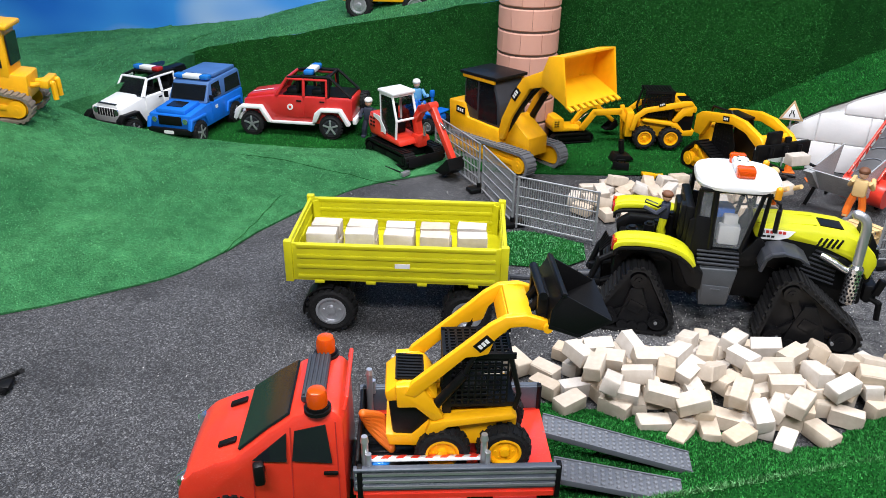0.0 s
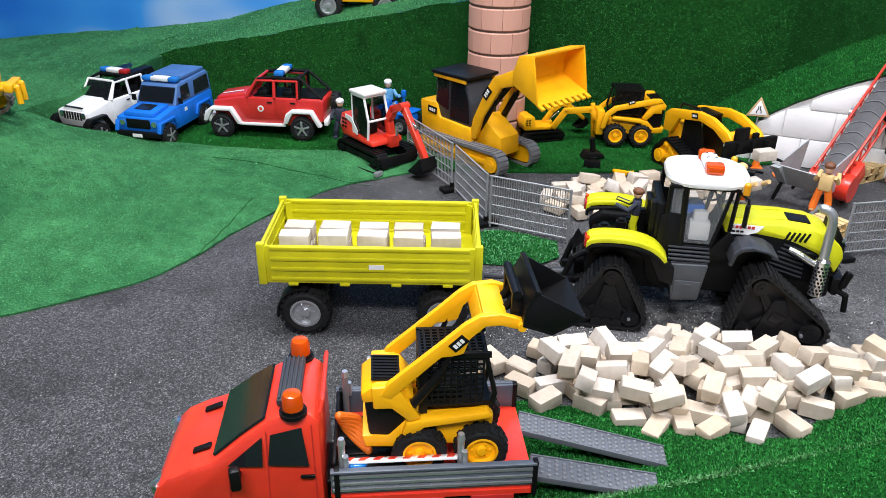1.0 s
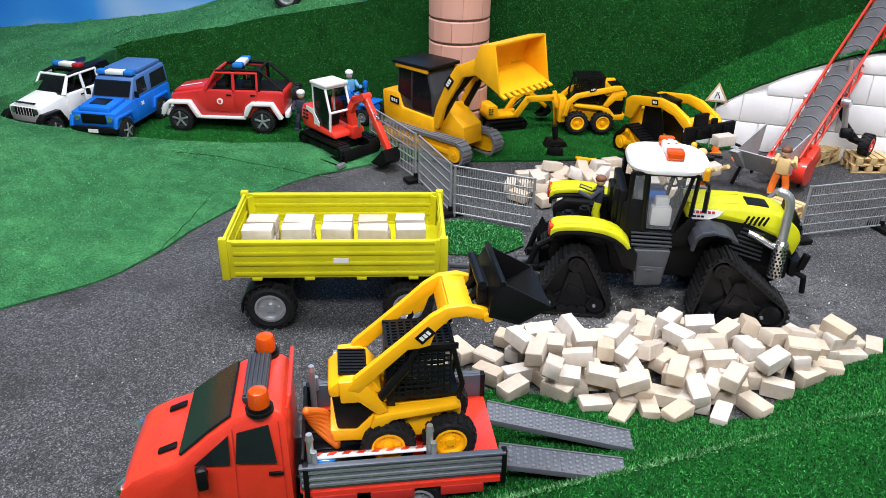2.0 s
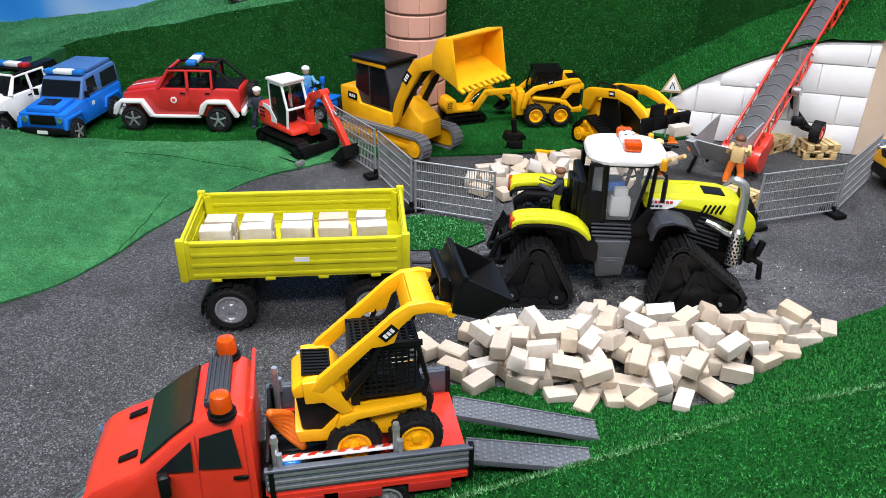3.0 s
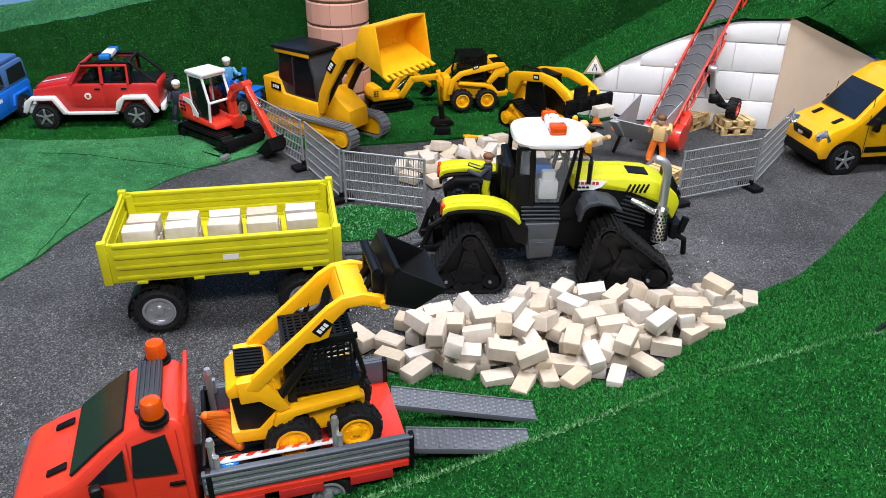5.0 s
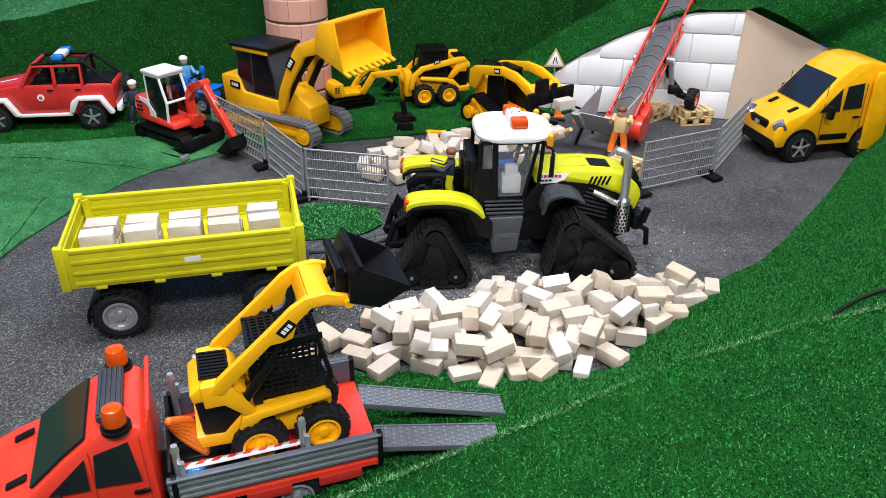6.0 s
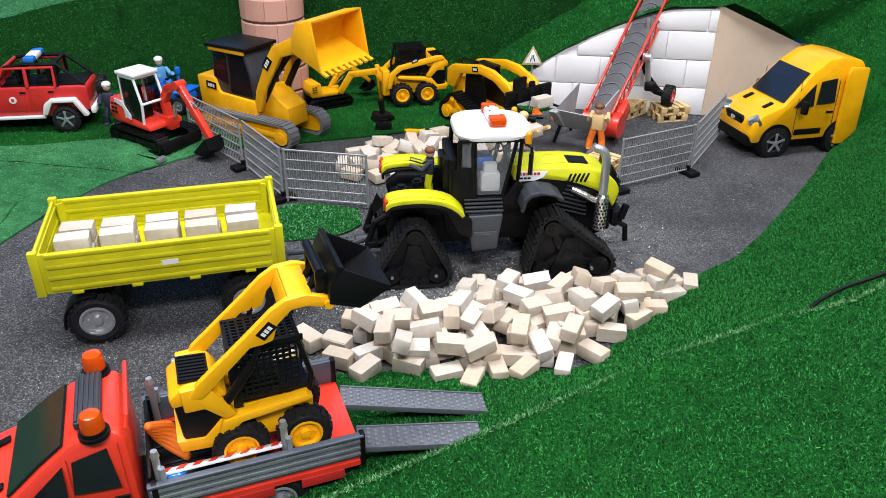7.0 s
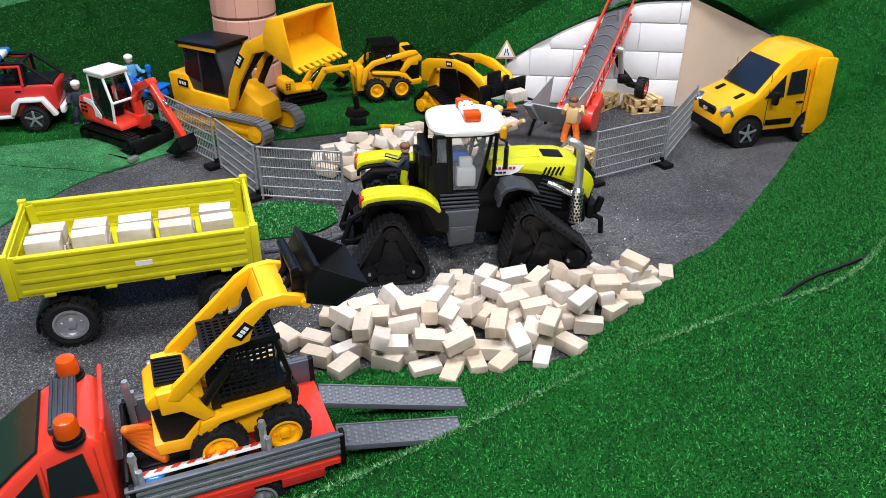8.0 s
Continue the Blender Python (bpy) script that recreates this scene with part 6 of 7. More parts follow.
# ---- crawler loader with a raised bucket ----
def crawler_loader(m):
    t = thing("crawler_loader", m, "yellow toy crawler loader with its wide toothed bucket raised", "loader")
    for s in (-1, 1):
        belt(t, [(-0.125, 0.032, 0.03), (0.125, 0.034, 0.032)], s * 0.06, 0.034, 0.006, 0.012, TRKG, 0.002, YEL, YEL, s)
    def body(bm):
        prism(bm, [(-0.155, 0.06), (-0.16, 0.14), (-0.1, 0.142), (-0.085, 0.105), (0.03, 0.1), (0.035, 0.055), (-0.1, 0.045)], -0.056, 0.056, 0.005)
        prism(bm, [(0.02, 0.05), (0.02, 0.125), (0.05, 0.135), (0.118, 0.092), (0.122, 0.045)], -0.034, 0.034, 0.002)
    bits("body", YEL, t, body, "yellow body")
    def cab(bm):
        prism(bm, [(-0.11, 0.1), (-0.106, 0.214), (0.004, 0.216), (0.024, 0.16), (0.026, 0.1)], -0.048, 0.048, 0.004)
    c = bits("cab", DGREY, t, cab, "dark cab")
    def panes(bm):
        for s in (-1, 1):
            prism(bm, [(-0.102, 0.14), (-0.099, 0.208), (-0.056, 0.209), (-0.057, 0.128)], s * 0.0485, s * 0.0495)
            prism(bm, [(-0.05, 0.108), (-0.05, 0.209), (-0.001, 0.21), (0.016, 0.16), (0.02, 0.108)], s * 0.0485, s * 0.0495)
    bits("window", GLASS, c, panes, "smoked side window")
    rf = bits("roof", BLK, t, lambda bm: box(bm, (-0.05, 0, 0.223), (0.136, 0.115, 0.009), (0, -1, 0), 0.003), "black cab roof")
    bits("roof_edge", YEL, rf, lambda bm: (box(bm, (-0.05, -0.052, 0.2145), (0.118, 0.006, 0.011), bev=0.002), box(bm, (-0.05, 0.052, 0.2145), (0.118, 0.006, 0.011), bev=0.002)))
    badge(t, -0.11, -0.0575, 0.12, 0.034, 0.018, (0, 4, 0), -1)
    for s in (-1, 1):
        a = bits("lift_arm", YEL, t, lambda bm: prism(bm, [(0.022, 0.075), (0.036, 0.13), (0.078, 0.215), (0.1, 0.246), (0.19, 0.288), (0.204, 0.262), (0.19, 0.244), (0.125, 0.224), (0.07, 0.14), (0.044, 0.075)], s * 0.038, s * 0.052, 0.003), "yellow lift arm")
        badge(a, 0.082, s * 0.0528, 0.203, 0.032, 0.02, (0, -56, 0), s)
        bits("lift_cylinder", BLK, t, lambda bm: (cyl(bm, (0.045, s * 0.036, 0.1), (0.1, s * 0.036, 0.19), 0.008, seg=12), cyl(bm, (0.1, s * 0.036, 0.19), (0.13, s * 0.036, 0.225), 0.004, seg=10)))
    bits("cross_tube", YEL, t, lambda bm: box(bm, (0.09, 0, 0.215), (0.03, 0.08, 0.016), (0, -40, 0), 0.003))
    bits("tilt_link", BLK, t, lambda bm: tube(bm, [(0.06, 0, 0.16), (0.11, 0, 0.22), (0.165, 0, 0.262)], 0.007))
    B0 = [(0.256, 0.33), (0.212, 0.322), (0.198, 0.288), (0.196, 0.254), (0.276, 0.219), (0.277, 0.2225), (0.2, 0.257), (0.202, 0.287), (0.215, 0.3175), (0.256, 0.3255)]
    bk = bits("bucket", YEL, t, lambda bm: (prism(bm, B0, -0.09, 0.09), [prism(bm, [(0.256, 0.3285), (0.213, 0.3205), (0.199, 0.288), (0.197, 0.255), (0.276, 0.2205)], y - 0.002, y + 0.002, 0.0008) for y in (-0.09, 0.09)]), "wide yellow bucket")
    for k in range(9):
        bits("tooth", YEL, bk, lambda bm: box(bm, (0.28, -0.084 + k * 0.021, 0.2175), (0.022, 0.011, 0.006), (0, 24, 0), 0.001))
    return t


crawler_loader(pose(-0.165, 1.93, 0.002, 0, 0, -39))


# ---- skid steer with a backhoe, compact track loader ----
far_skid = skid_steer(pose(0.236, 2.118, 0.012, 0, 0, 188), False, "yellow and black toy skid steer loader with a backhoe")
def hoe(bm):
    for a, b in (((0.07, 0.05), (0.1, 0.09)), ((0.1, 0.09), (0.17, 0.085)), ((0.17, 0.085), (0.2, 0.04))):
        dd = Vector((b[0] - a[0], 0, b[1] - a[1]))
        box(bm, ((a[0] + b[0]) / 2, 0, (a[1] + b[1]) / 2), (dd.length + 0.01, 0.014, 0.016), (0, -math.degrees(math.atan2(dd.z, dd.x)), 0), 0.002)
    box(bm, (0.075, 0, 0.06), (0.02, 0.05, 0.07), bev=0.003)
bits("backhoe_arm", YEL, far_skid, hoe, "yellow backhoe arm")
bits("backhoe_post", YEL, far_skid, lambda bm: box(bm, (0.085, -0.03, 0.05), (0.012, 0.012, 0.1), (0, 6, 0), 0.002))
far_skid.scale = (1.0,) * 3


def track_loader(m):
    t = thing("compact_track_loader", m, "yellow and black toy track loader holding a brick on its fork", "loader")
    for s in (-1, 1):
        belt(t, [(-0.065, 0.032, 0.027), (0.068, 0.023, 0.023), (-0.04, 0.068, 0.017)], s * 0.05, 0.038, 0.005, 0.011, BLK, 0.002, YEL, YEL, s)
    bits("body", YEL, t, lambda bm: (prism(bm, [(-0.075, 0.04), (-0.085, 0.09), (-0.06, 0.125), (-0.035, 0.12), (-0.03, 0.06), (0.06, 0.055), (0.075, 0.03)], -0.032, 0.032, 0.004), box(bm, (0.07, 0, 0.03), (0.03, 0.12, 0.03), bev=0.004)), "yellow body")
    def cage(bm):
        for s in (-1, 1):
            prism(bm, [(-0.03, 0.06), (-0.025, 0.155), (0.03, 0.155), (0.055, 0.1), (0.055, 0.055)], s * 0.031, s * 0.033)
            for k in range(6):
                for j in range(6):
                    cyl(bm, (-0.018 + k * 0.01, s * 0.0325, 0.075 + j * 0.012), (-0.018 + k * 0.01, s * 0.0345, 0.075 + j * 0.012), 0.0032, seg=6)
        box(bm, (0.0, 0, 0.158), (0.066, 0.07, 0.006), bev=0.002)
    bits("cab", BLK, t, cage, "black perforated cab")
    bits("roof_rail", BLK, t, lambda bm: tube(bm, [(-0.05, -0.03, 0.16), (-0.045, -0.03, 0.172), (0.02, -0.03, 0.176), (0.03, -0.03, 0.168)], 0.003))
    for s in (-1, 1):
        a = bits("lift_arm", YEL, t, lambda bm: prism(bm, [(-0.085, 0.095), (-0.084, 0.142), (-0.065, 0.155), (0.04, 0.176), (0.09, 0.174), (0.15, 0.154), (0.17, 0.136), (0.163, 0.122), (0.145, 0.126), (0.1, 0.148), (0.05, 0.154), (-0.03, 0.138), (-0.055, 0.095)], s * 0.036, s * 0.05, 0.003), "arched yellow lift arm")
        badge(a, 0.03, s * 0.0508, 0.163, 0.022, 0.013, (0, -10, 0), s)
    bits("cross_tube", YEL, t, lambda bm: box(bm, (0.14, 0, 0.142), (0.016, 0.08, 0.02), (0, 30, 0), 0.003))
    bits("fork_carriage", BLK, t, lambda bm: (box(bm, (0.176, 0, 0.128), (0.012, 0.15, 0.034), bev=0.003), box(bm, (0.174, -0.03, 0.158), (0.01, 0.04, 0.032), bev=0.003), box(bm, (0.174, 0.012, 0.15), (0.01, 0.016, 0.016), bev=0.003), [box(bm, (0.205, y, 0.104), (0.06, 0.008, 0.004), bev=0.001) for y in (-0.045, 0.045)], [box(bm, (0.177, y, 0.115), (0.006, 0.008, 0.026), bev=0.001) for y in (-0.045, 0.045)], [cyl(bm, (0.184, y, 0.12), (0.184, y, 0.14), 0.006) for y in (-0.04, 0.0, 0.04)]), "black fork carriage")
    return t


CTL = pose(0.405, 1.938, 0, 0, 0, -60)
track_loader(CTL)
brick(CTL @ pose(0.215, 0.01, 0.1175, 0, 0, 85), "white brick resting on the loader fork", "loose single bricks")


# ---- vans and machines at the edges ----
def van(m):
    t = thing("delivery_van", m, "yellow toy high-roof delivery van coming out of the tunnel", "van")
    CL = (0.11, 1.3)
    b = bits("body", VANY, t, lambda bm: prism(bm, [(0.16, 0.04), (0.168, 0.06), (0.162, 0.09), (0.14, 0.108), (0.085, 0.13), (0.02, 0.205), (-0.02, 0.232), (-0.055, 0.237), (-0.112, 0.226), (-0.124, 0.21), (-0.124, 0.04)], -0.077, 0.077, 0.007, CL), "glossy yellow body")
    bits("windscreen", DARKGL, b, lambda bm: prism(bm, [(0.083, 0.133), (0.024, 0.2), (0.0265, 0.202), (0.0855, 0.135)], -0.066, 0.066, 0, CL), "dark windscreen")
    for s in (-1, 1):
        bits("side_window", DARKGL, b, lambda bm: prism(bm, [(0.0, 0.128), (-0.004, 0.182), (-0.047, 0.188), (-0.05, 0.13)], s * 0.0775, s * 0.0785, 0, CL))
        bits("quarter_window", DARKGL, b, lambda bm: prism(bm, [(0.062, 0.124), (0.01, 0.178), (0.008, 0.124)], s * 0.0775, s * 0.0785, 0, CL))
        bits("headlight", CHROME, b, lambda bm: box(bm, (0.148, s * 0.059, 0.09), (0.03, 0.032, 0.026), (0, 32, -s * 32), 0.006), "clear headlight")
        bits("seam_line", DGREY, b, lambda bm: [prism(bm, [(x0, 0.05), (x0, 0.185), (x0 - 0.0015, 0.185), (x0 - 0.0015, 0.05)], s * 0.0768, s * 0.0776, 0, CL) for x0 in (0.05, -0.056)], "dark door gap")
        bits("rubbing_strip", BLK, b, lambda bm: box(bm, (0.01, s * 0.0785, 0.062), (0.074, 0.003, 0.014), bev=0.001), "black rubbing strip")
        bits("mirror", BLK, b, lambda bm: box(bm, (0.045, s * 0.094, 0.128), (0.012, 0.016, 0.032), (0, 0, s * 12), 0.004))
        bits("door_handle", BLK, b, lambda bm: box(bm, (-0.04, s * 0.0785, 0.108), (0.018, 0.004, 0.005), bev=0.001))
        bits("hood_vent", BLK, b, lambda bm: box(bm, (0.108, s * 0.04, 0.1225), (0.026, 0.012, 0.003), (0, 22, 0), 0.001))
        for x in (0.094, -0.086):
            road_wheel(t, x, s * 0.068, 0.038, 0.038, 0.026, s)
            bits("wheel_arch", BLK, t, lambda bm: cyl(bm, (x, s * 0.05, 0.04), (x, s * 0.0775, 0.04), 0.045, seg=28))
    bits("cargo_door", VANY, t, lambda bm: prism(bm, [(-0.068, 0.026), (-0.066, 0.2), (-0.072, 0.216), (-0.122, 0.212), (-0.126, 0.026)], 0.078, 0.089, 0.003, (0.15, 1.3)), "yellow sliding cargo door standing proud")
    bits("bumper", BLK, t, lambda bm: box(bm, (0.158, 0, 0.046), (0.02, 0.148, 0.03), bev=0.006), "black bumper")
    g = bits("grille", BLK, t, lambda bm: box(bm, (0.162, 0, 0.084), (0.01, 0.07, 0.028), (0, 20, 0), 0.004))
    bits("badge", CHROME, g, lambda bm: cyl(bm, (0.164, 0, 0.088), (0.169, 0, 0.09), 0.009, seg=20), "round chrome badge")
    return t


van(pose(1.16, 1.711, 0.0, 0, 0, 186))


def bulldozer(m):
    t = thing("bulldozer", m, "yellow toy bulldozer with grey-brown tracks on the slope", "bulldozer")
    for s in (-1, 1):
        belt(t, [(-0.1, 0.035, 0.032), (0.08, 0.035, 0.032), (-0.03, 0.06, 0.02)], s * 0.06, 0.036, 0.006, 0.013, plastic("brown_track_rubber", (0.2, 0.16, 0.12), 0.6) if s < 0 else bpy.data.materials["brown_track_rubber"], 0.003, YEL, YEL, s)
    bits("body", YEL, t, lambda bm: prism(bm, [(-0.12, 0.05), (-0.12, 0.11), (0.0, 0.115), (0.0, 0.13), (0.11, 0.12), (0.115, 0.05)], -0.045, 0.045, 0.005))
    c = bits("cab", YEL, t, lambda bm: prism(bm, [(-0.085, 0.1), (-0.075, 0.215), (0.02, 0.215), (0.035, 0.11)], -0.046, 0.046, 0.005), "yellow cab")
    bits("window", DARKGL, c, lambda bm: [prism(bm, [(-0.07, 0.125), (-0.064, 0.2), (0.01, 0.2), (0.022, 0.125)], s * 0.0465, s * 0.0475) for s in (-1, 1)] + [box(bm, (-0.083, 0, 0.165), (0.003, 0.07, 0.07), (0, 5, 0))])
    bits("roof", YEL, c, lambda bm: box(bm, (-0.03, 0, 0.22), (0.12, 0.105, 0.012), bev=0.004))
    bits("ripper", YEL, t, lambda bm: (tube(bm, [(-0.11, -0.02, 0.08), (-0.17, -0.02, 0.09), (-0.175, -0.02, 0.05)], 0.007), tube(bm, [(-0.11, 0.02, 0.08), (-0.17, 0.02, 0.09), (-0.175, 0.02, 0.05)], 0.007), box(bm, (-0.155, 0, 0.09), (0.02, 0.08, 0.02), bev=0.003)), "yellow rear ripper")
    bits("blade", YEL, t, lambda bm: box(bm, (0.16, 0, 0.05), (0.012, 0.18, 0.08), (0, -8, 0), 0.003))


bulldozer(pose(-1.42, 1.6, 0.142, 0, -6, 200))


def tipper(m):
    t = thing("dump_truck", m, "yellow toy dump truck with large black wheels on the upper terrace", "truck")
    bits("body", YEL, t, lambda bm: prism(bm, [(-0.14, 0.05), (-0.15, 0.13), (0.05, 0.13), (0.09, 0.17), (0.14, 0.12), (0.15, 0.05)], -0.05, 0.05, 0.006))
    for s in (-1, 1):
        for x in (-0.09, 0.09):
            wheel(t, x, s * 0.062, 0.042, 0.042, 0.032, SILVER, s, 18)


tipper(pose(-0.6, 2.47, 0.262, 0, 0, 185))


# ---- conveyor with hopper ----
def conveyor():
    a, b = Vector((0.6745, 1.767, 0.075)), Vector((1.0695, 2.242, 0.49))
    d = b - a
    m = Matrix.Translation(a) @ d.to_track_quat("X", "Z").to_matrix().to_4x4()
    t = thing("belt_conveyor", m, "long red toy belt conveyor with a grey ribbed belt", "conveyor")
    L, W = d.length, 0.066
    bits("belt", BELT, t, lambda bm: box(bm, (L / 2, 0, 0), (L, W * 0.86, 0.006), bev=0.001), "grey rubber belt")
    n = int(L / 0.034)
    for k in range(n):
        def rib(bm):
            x = (k + 0.5) * L / n
            pts = [Vector((x + 0.012 * (1 - (j / 3) ** 2), j / 3 * W * 0.36, 0.0045)) for j in range(-3, 4)]
            for p, q in zip(pts, pts[1:]):
                e = q - p
                box(bm, (p + q) / 2, (e.length + 0.001, 0.0018, 0.0022), (0, 0, math.degrees(math.atan2(e.y, e.x))))
        bits("belt_rib", RAMPS, t, rib)
    for s in (-1, 1):
        def rail(bm):
            y = s * W / 2
            box(bm, (L / 2, y, 0.01), (L, 0.005, 0.008), bev=0.001)
            box(bm, (L / 2 + 0.02, y, -0.03), (L - 0.04, 0.005, 0.007), bev=0.001)
            n = 16
            for k in range(n):
                x0, x1 = L * k / n, L * (k + 1) / n
                tube(bm, [(x0, y, 0.008), ((x0 + x1) / 2, y, -0.03), (x1, y, 0.008)], 0.0022, 6)
        bits("truss", RED, t, rail, "red lattice side truss")
    bits("drum", RED, t, lambda bm: (cyl(bm, (0.0, -0.054, -0.03), (0.0, 0.042, -0.03), 0.032, seg=28), box(bm, (0.03, -0.006, -0.04), (0.09, 0.088, 0.045), bev=0.006)), "red drive drum")
    bits("idler", SILVER, t, lambda bm: cyl(bm, (0.22, -0.034, -0.02), (0.22, -0.054, -0.02), 0.012, seg=24), "silver idler wheel")
    bits("idler", SILVER, t, lambda bm: cyl(bm, (0.2, 0.034, -0.01), (0.2, 0.046, -0.01), 0.014, seg=24), "silver idler wheel")
    # hopper, legs and axle stand level with the ground
    h = thing("feed_hopper", pose(0.642, 1.772, 0.0, 0, 0, 50), "translucent grey plastic feed hopper on black legs", "hopper")
    def funnel(bm):
        lo, hi = 0.045, 0.1
        for s in (-1, 1):
            prism(bm, [(-0.075, hi), (0.07, hi + 0.03), (0.05, lo), (-0.03, lo)], s * 0.052, s * 0.055)
        bmesh.ops.create_grid(bm, x_segments=1, y_segments=1, size=0.5, matrix=pose(-0.058, 0, 0.074, 0, 50, 0) @ Matrix.Diagonal((0.075, 0.108, 1, 1)))
        bmesh.ops.solidify(bm, geom=[f for f in bm.faces[-1:]], thickness=0.002)
        for s in (-1, 1):
            prism(bm, [(-0.1, 0.1), (-0.075, 0.1), (-0.03, lo), (-0.04, lo)], s * 0.04, s * 0.06)
    bits("funnel", plastic("milky_grey_plastic", (0.4, 0.42, 0.43), 0.25), h, funnel, "milky grey funnel")
    for x in (-0.04, 0.045):
        for y in (-0.05, 0.05):
            bits("leg", BLK, h, lambda bm: tube(bm, [(x, y, 0.05), (x * 1.25, y * 1.2, 0.004)], 0.0045))
    bits("tow_arm", GREY, h, lambda bm: (tube(bm, [(-0.045, -0.05, 0.02), (-0.1, -0.055, 0.018), (-0.15, -0.06, 0.008)], 0.006), cyl(bm, (-0.16, -0.06, 0.004), (-0.16, -0.06, 0.012), 0.013, seg=16)), "grey tow arm")
    # one wheel of the support stands on the stacked pallets
    ax = thing("conveyor_axle", pose(0.917, 1.915, 0.041, 0, 0, 50), "black wheeled support with a red hub under the conveyor", "support")
    inv = ax.matrix_world.inverted() if ax.matrix_world != Matrix() else pose(0.917, 1.915, 0.041, 0, 0, 50).inverted()
    def at(x, y, z):
        return tuple(inv @ Vector((x, y, z)))
    def stand(bm):
        tube(bm, [at(0.912, 1.919, 0.07), at(0.885, 1.925, 0.078), at(0.86, 1.93, 0.095)], 0.009, 10)
        tube(bm, [at(0.895, 1.923, 0.078), at(0.855, 1.94, 0.125), at(0.822, 1.955, 0.21)], 0.006, 10)
        box(bm, at(0.868, 1.927, 0.092), (0.03, 0.03, 0.026), (0, 12, 20), 0.005)
    bits("stand", BLK, ax, stand, "black stand")
    bits("strut", SILVER, ax, lambda bm: (tube(bm, [at(0.862, 1.93, 0.1), at(0.849, 1.94, 0.2)], 0.0075, 12), tube(bm, [at(0.849, 1.94, 0.2), at(0.843, 1.947, 0.27)], 0.005, 12)), "silver strut")
    wheel(ax, 0, -0.002, 0.028, 0.028, 0.026, RED, -1, 16)


conveyor()


# ---- site fences ----
def fence(a, b, foot_a=True, foot_b=True, dense=False):
    a, b = Vector((*a, 0)), Vector((*b, 0))
    d = b - a
    L = d.length
    t = thing("site_fence", Matrix.Translation(a) @ pose(0, 0, 0, 0, 0, math.degrees(math.atan2(d.y, d.x))), "grey plastic mesh site fence panel on black feet", "fence", "site fence panels")
    H = 0.122
    for x in (0.003, L - 0.003):
        bits("post", GALV, t, lambda bm: cyl(bm, (x, 0, 0.003), (x, 0, H), 0.0026, seg=8))
    for k in range(6):
        z = 0.012 + (H - 0.014) * k / 5
        bits("rail", GALV, t, lambda bm: cyl(bm, (0, 0, z), (L, 0, z), 0.0021 if k in (0, 5) else 0.0016, seg=6))
    n = 34
    for k in range(1, n):
        bar("wire", t, GALV, (L * k / n, 0.0012, H / 2 + 0.004), (0.0013, 0.0012, H - 0.014))
    for x, on in ((0.003, foot_a), (L - 0.003, foot_b)):
        if on:
            bits("foot", BLK, t, lambda bm: (box(bm, (x, 0, 0.006), (0.03, 0.055, 0.011), bev=0.003), cyl(bm, (x, 0, 0.01), (x, 0, 0.022), 0.005, seg=10)), "black block foot")


fence((-0.345, 1.9), (-0.198, 1.694), False, True)
fence((-0.19, 1.685), (-0.1, 1.512), False, True)
fence((-0.094, 1.505), (0.078, 1.452), False, False)
fence((0.628, 1.482), (0.828, 1.554), True, True)
fence((0.836, 1.562), (1.0, 1.76), False, False)


# ---- pallets ----
def pallet(m):
    t = thing("pallet", m, "pale wooden toy pallet stacked by the conveyor", "pallet", "wooden pallets")
    for k in range(5):
        bits("deck_board", WOOD, t, lambda bm: box(bm, (-0.036 + k * 0.018, 0, 0.0185), (0.0135, 0.066, 0.003), bev=0.0005))
    for y in (-0.0285, 0, 0.0285):
        bits("bearer", WOOD, t, lambda bm: [box(bm, (x, y, 0.01), (0.016, 0.009, 0.014), bev=0.0005) for x in (-0.036, 0, 0.036)] + [box(bm, (0, y, 0.0015), (0.088, 0.009, 0.003), bev=0.0005)])
    return t


base_pallet = pallet(pose(0.617, 1.577, 0.0, 0, 0, 38))
for k in (1,):
    copy_thing(base_pallet, pose(0.617 + 0.003 * k, 1.577, 0.0205 * k, 0, 0, 38 + 3 * k))
for x, y, a, n in ((0.93, 1.925, 5, 2), (0.83, 1.97, 35, 2)):
    for k in range(n):
        copy_thing(base_pallet, pose(x + 0.004 * (k % 2), y, 0.0205 * k, 0, 0, a + 4 * (k % 2)))


